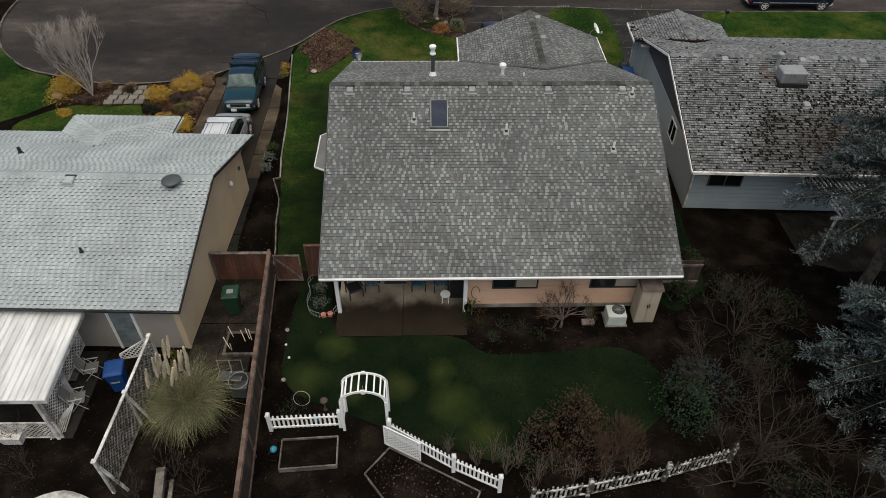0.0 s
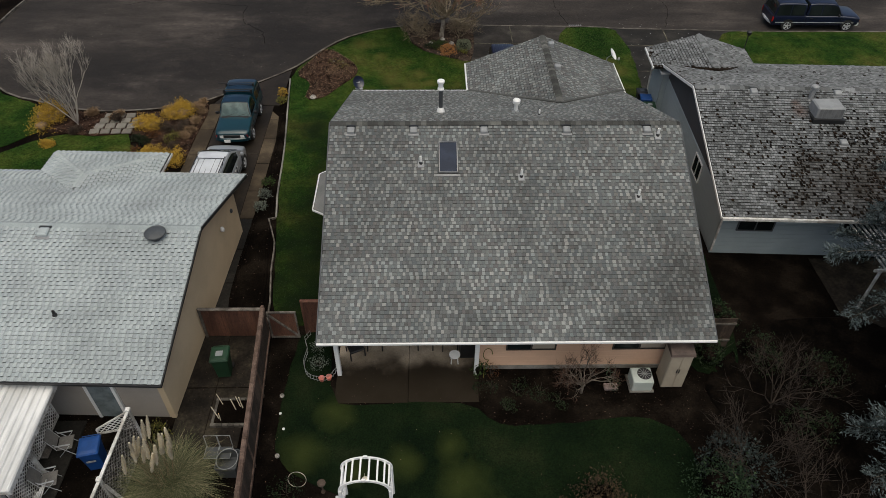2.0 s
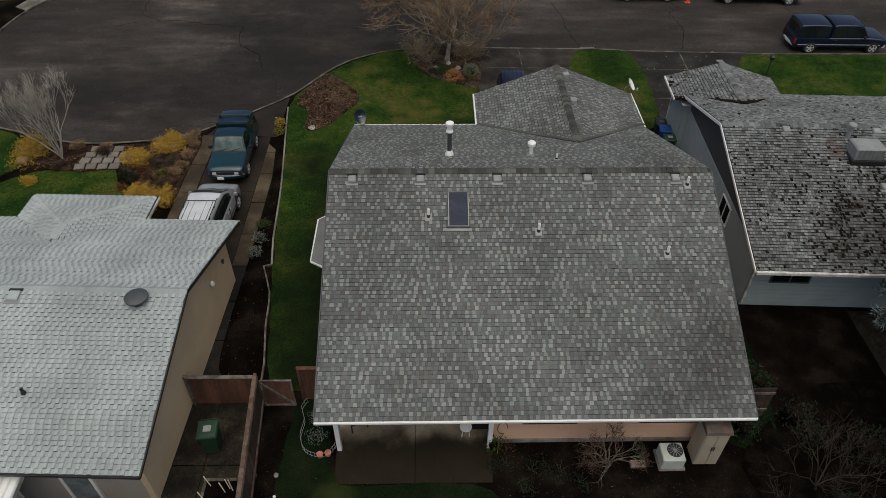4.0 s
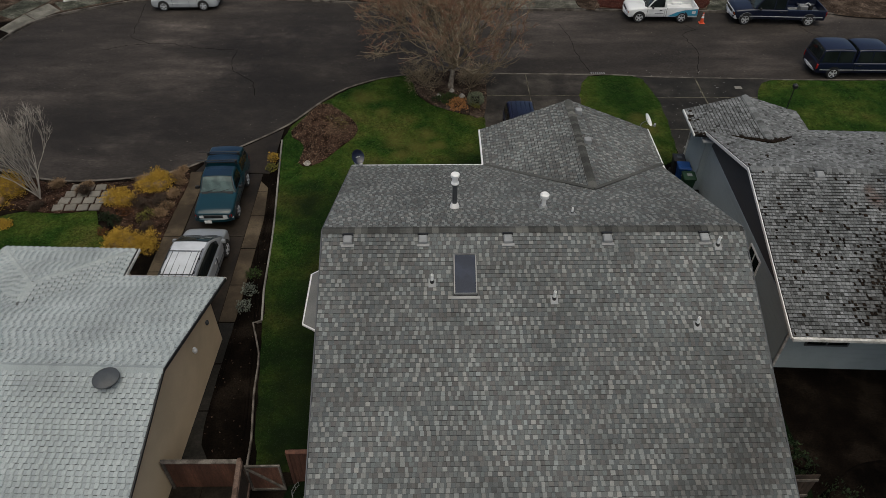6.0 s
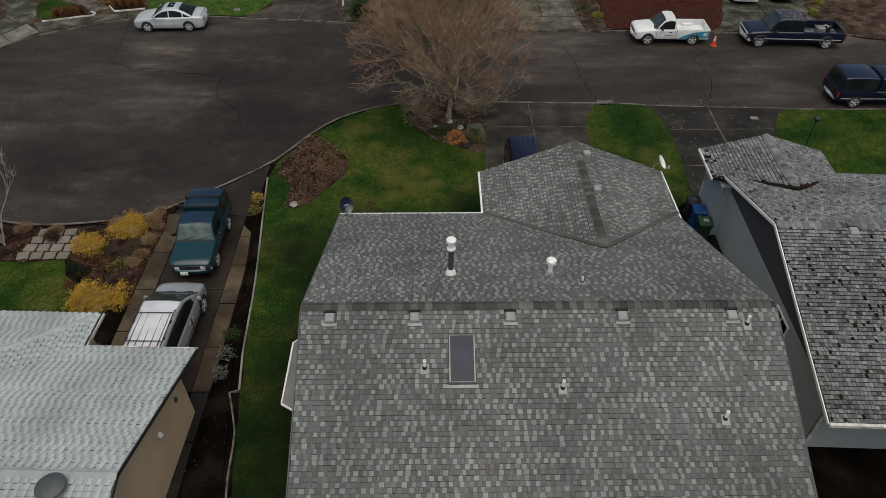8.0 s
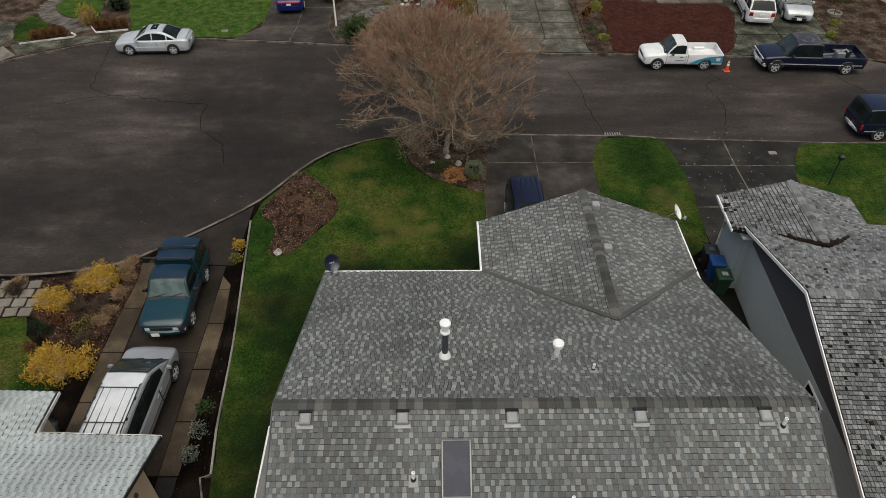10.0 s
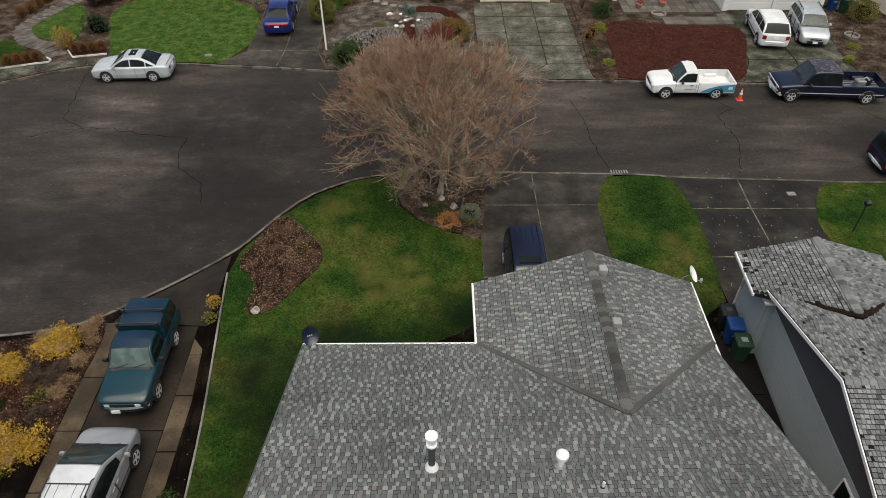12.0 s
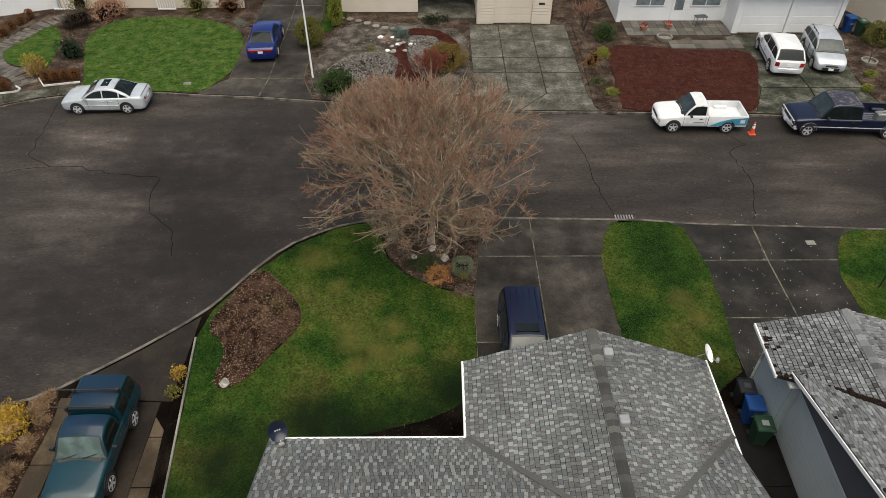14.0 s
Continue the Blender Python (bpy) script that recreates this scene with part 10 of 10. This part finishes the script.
def boulder(label, x, y, r, mat=ROCK, z=0.05):
    rs = []
    for k, zz in ((0.75, 0), (1.0, 0.25), (0.95, 0.5), (0.6, 0.8), (0.2, 0.9)):
        rs.append([(r * k * math.cos(a) * (1 + 0.2 * math.sin(2 * a + x)), r * k * math.sin(a) * 0.8 * (1 + 0.15 * math.cos(3 * a + y)), r * zz * 0.8) for a in [2 * math.pi * j / 9 for j in range(9)]])
    solo("boulder", Geo().rings(rs), mat, label, "rock", "rocks", m=spot(x, y, float(rng.uniform(0, 90)), z), smooth=True)


for x, y, r in ((-6.9, 36.72, 0.22), (-0.31, 43.3, 0.17), (1.0, 43.2, 0.22), (0.45, 43.8, 0.2)):
    boulder("pale rounded rock in the planting bed", x, y, r)
for i in range(8):
    boulder("pale small stone in the oval bed", float(rng.uniform(-6.9, -5.5)), float(rng.uniform(38.4, 41.0)), 0.06, ROCK)
for i in range(16):
    boulder("pale rounded boulder in the rock garden", float(rng.normal(-2.0, 0.5)), float(rng.normal(63.6, 0.7)), float(rng.uniform(0.12, 0.26)), WHITE if i % 3 == 0 else ROCK)
for i in range(8):
    solo("stepping_disc", Geo().lathe([(0.24, 0), (0.25, 0.03), (0.22, 0.05)], 12), STONE, "round stepping stone by the cream wall", "stepping stone", "round stepping stones", m=spot(-5.9 + 0.62 * i, 67.6 - 0.28 * i + 0.15 * math.sin(i), 0, 0.1))
cn = thing("traffic_cone", "orange traffic cone with white bands", "traffic cone", spot(17.7, 53.2, 0, ROADZ))
part("base", Geo().cbox(-0.18, 0.18, -0.18, 0.18, 0, 0.035, 0.01), CONE, cn)
part("body", Geo().lathe([(0.13, 0.03), (0.03, 0.7), (0.02, 0.72)], 14), CONE, cn)
part("band", Geo().lathe([(0.084, 0.36), (0.064, 0.49)], 14), WHITE, cn, "white band")
part("band", Geo().lathe([(0.056, 0.55), (0.045, 0.62)], 14), WHITE, cn, "white band")
fp = thing("flagpole", "tall white pole beside the wet driveway", "pole", spot(-6.75, 59.2))
part("pole", Geo().tube([(0, 0, 0), (-0.1, 0.4, 5.5)], [0.06, 0.04], 10), WHITE, fp)
lp = thing("post_lamp", "black garden lamp post on the lawn", "lamp post", spot(18.8, 41.4) @ Matrix.Diagonal((0.85, 0.85, 0.85, 1)))
part("post", Geo().tube([(0, 0, 0), (0, 0, 1.75)], 0.035, 8), BLACK, lp)
part("lantern", Geo().rings([[(r * u, r * v, z) for u, v in ((-1, -1), (1, -1), (1, 1), (-1, 1))] for r, z in ((0.05, 1.75), (0.11, 1.82), (0.13, 2.0), (0.15, 2.02), (0.03, 2.12))]), BLACK, lp)
dg = thing("drain_grate", "dark iron kerb drain grate", "drain grate", spot(9.3, 46.1, 0, ROADZ))
for i in range(7):
    part("bar", Geo().box(-0.4 + i * 0.13, -0.34 + i * 0.13, -0.2, 0.2, 0.0, 0.014), GALV, dg)
solo("utility_cover", Geo().cbox(-0.2, 0.2, -0.14, 0.14, -0.02, 0.014, 0.006), CONCRETE, "small pale utility cover in the driveway", "utility cover", m=spot(17.15, 44.2, 0, 0.012))
for x, y in ((-20.3, 58.1), (-14.1, 58.5)):
    solo("meter_box", Geo().cbox(-0.22, 0.22, -0.16, 0.16, -0.05, 0.07, 0.01), CONCRETE, "pale concrete meter box in the lawn", "meter box", "meter boxes", m=spot(x, y, 4))
for pts in ([(-23.1, 59.15), (-22.45, 58.25), (-20.5, 58.7)], [(-26.75, 56.6), (-25.6, 57.0), (-24.6, 57.35), (-23.7, 57.6), (-23.65, 57.9), (-24.05, 58.2)]):
    solo("white_edging", ribbon(pts, 0.07, -0.02, 0.1), OLDWHITE, "white painted bed edging", "edging", kind="structure")
# paved path at the far left
fpth = thing("path", "grey brown paved garden path", "path", kind="structure")
pm = Geo().cbox(-0.19, 0.19, -0.12, 0.12, -0.02, 0.03, 0.01).mesh("paver", PAVER)
pp = smooth_line([(-23.6, 58.6), (-24.6, 59.7), (-26.2, 60.6), (-27.3, 62.4), (-26.9, 64.6), (-26.0, 66.9), (-24.8, 68.4)], 0.26)
for i, (x, y) in enumerate(pp[:-1]):
    d = Vector((pp[i + 1][0] - x, pp[i + 1][1] - y)).normalized()
    for k in range(3):
        ob = new("paver", pm)
        ob.parent = fpth
        ob.matrix_local = spot(x - d.y * 0.4 * (k - 1) + (0.1 if i % 2 else 0) * -d.y, y + d.x * 0.4 * (k - 1), math.degrees(math.atan2(d.y, d.x)) + 90)
# the white house's porch
pf = thing("front_porch", "paved porch before the white house", "porch", kind="structure")
pv = Geo().cbox(-0.28, 0.28, -0.28, 0.28, 0, 0.12, 0.012).mesh("paver", PAVER)
for i in range(12):
    for j in range(4):
        ob = new("paver", pv)
        ob.parent = pf
        ob.location = (13.7 + i * 0.58, 65.2 + j * 0.58, 0)
for i in range(9):
    for j in range(2):
        ob = new("paver", pv)
        ob.parent = pf
        ob.location = (16.2 + i * 0.52, 63.4 + j * 0.6, -0.05)
for x, y in ((14.6, 65.6), (16.35, 65.9)):
    pt = thing("flower_pot", "brown pot of red flowers on the porch", "flower pot", spot(x, y, 0, 0.12), "porch flower pots")
    part("pot", Geo().lathe([(0.18, 0), (0.24, 0.3), (0.26, 0.34), (0.22, 0.34)], 12), TERRA, pt)
    g = Geo()
    leaf_cloud(g, (0, 0, 0.42), (0.2, 0.2, 0.15), 90, 0.05)
    part("flowers", g, REDLAMP, pt, "red flowers")
solo("ring_planter", Geo().lathe([(0.5, 0), (0.52, 0.2), (0.42, 0.2), (0.42, 0.06)], 16, (15.8, 64.6, 0)), STONE, "low round stone planter", "planter")
solo("ring_planter", Geo().lathe([(0.48, 0), (0.5, 0.22), (0.4, 0.22), (0.4, 0.06)], 16, (27.7, 61.0, 0.05)), STONE, "pale round ring planter with sapling", "planter")
tb = thing("patio_table", "small grey table on the porch", "table", spot(18.6, 66.4, 10, 0.12))
part("top", Geo().cbox(-0.4, 0.4, -0.25, 0.25, 0.62, 0.66, 0.01), GREYPL, tb)
for sx in (-0.33, 0.33):
    for sy in (-0.19, 0.19):
        part("leg", Geo().bar((sx, sy, 0.62), (sx * 1.1, sy * 1.1, 0), 0.025, 0.025), GREYPL, tb)
# clutter in the dark truck's bed
solo("engine_part", Geo().cbox(24.2, 24.75, 53.3, 53.75, 0.55, 1.0, 0.05).tube([(24.5, 53.5, 1.0), (24.75, 53.55, 1.12), (24.9, 53.4, 1.0)], 0.06, 8), GALV, "metal machine part in the truck bed", "machine part")
solo("bucket", Geo().lathe([(0.14, 0.52), (0.16, 0.98), (0.13, 0.98)], 12, (25.1, 53.7, 0)), BLACK, "black bucket in the truck bed", "bucket")
# white fence pieces by the far houses
for x0, x1 in ((-26.2, -24.6), (-18.9, -17.7)):
    rl = thing("porch_rail", "white porch railing of the far house", "railing")
    for i in range(8):
        x = x0 + (x1 - x0) * i / 7
        part("baluster", Geo().box(x - 0.02, x + 0.02, 69.0, 69.04, 0.1, 1.0), WHITE, rl)
    for z in (0.15, 1.0):
        part("rail", Geo().box(x0, x1, 68.98, 69.06, z, z + 0.06), WHITE, rl)

g = Geo()
for _ in range(130):
    x, y = rng.uniform(12.2, 17.3), rng.uniform(37, 46.5)
    s = rng.uniform(0.012, 0.022)
    z = 0.014 if y < 45.0 else ROADZ + 0.004
    g.add([(x - s, y, z), (x, y - s, z), (x + s, y, z), (x, y + s, z), (x, y, z + 0.01)], [(0, 1, 4), (1, 2, 4), (2, 3, 4), (3, 0, 4)])
solo("fallen_petals", g, WHITE, "white petals scattered on the dark driveway", "petals", kind="stuff")
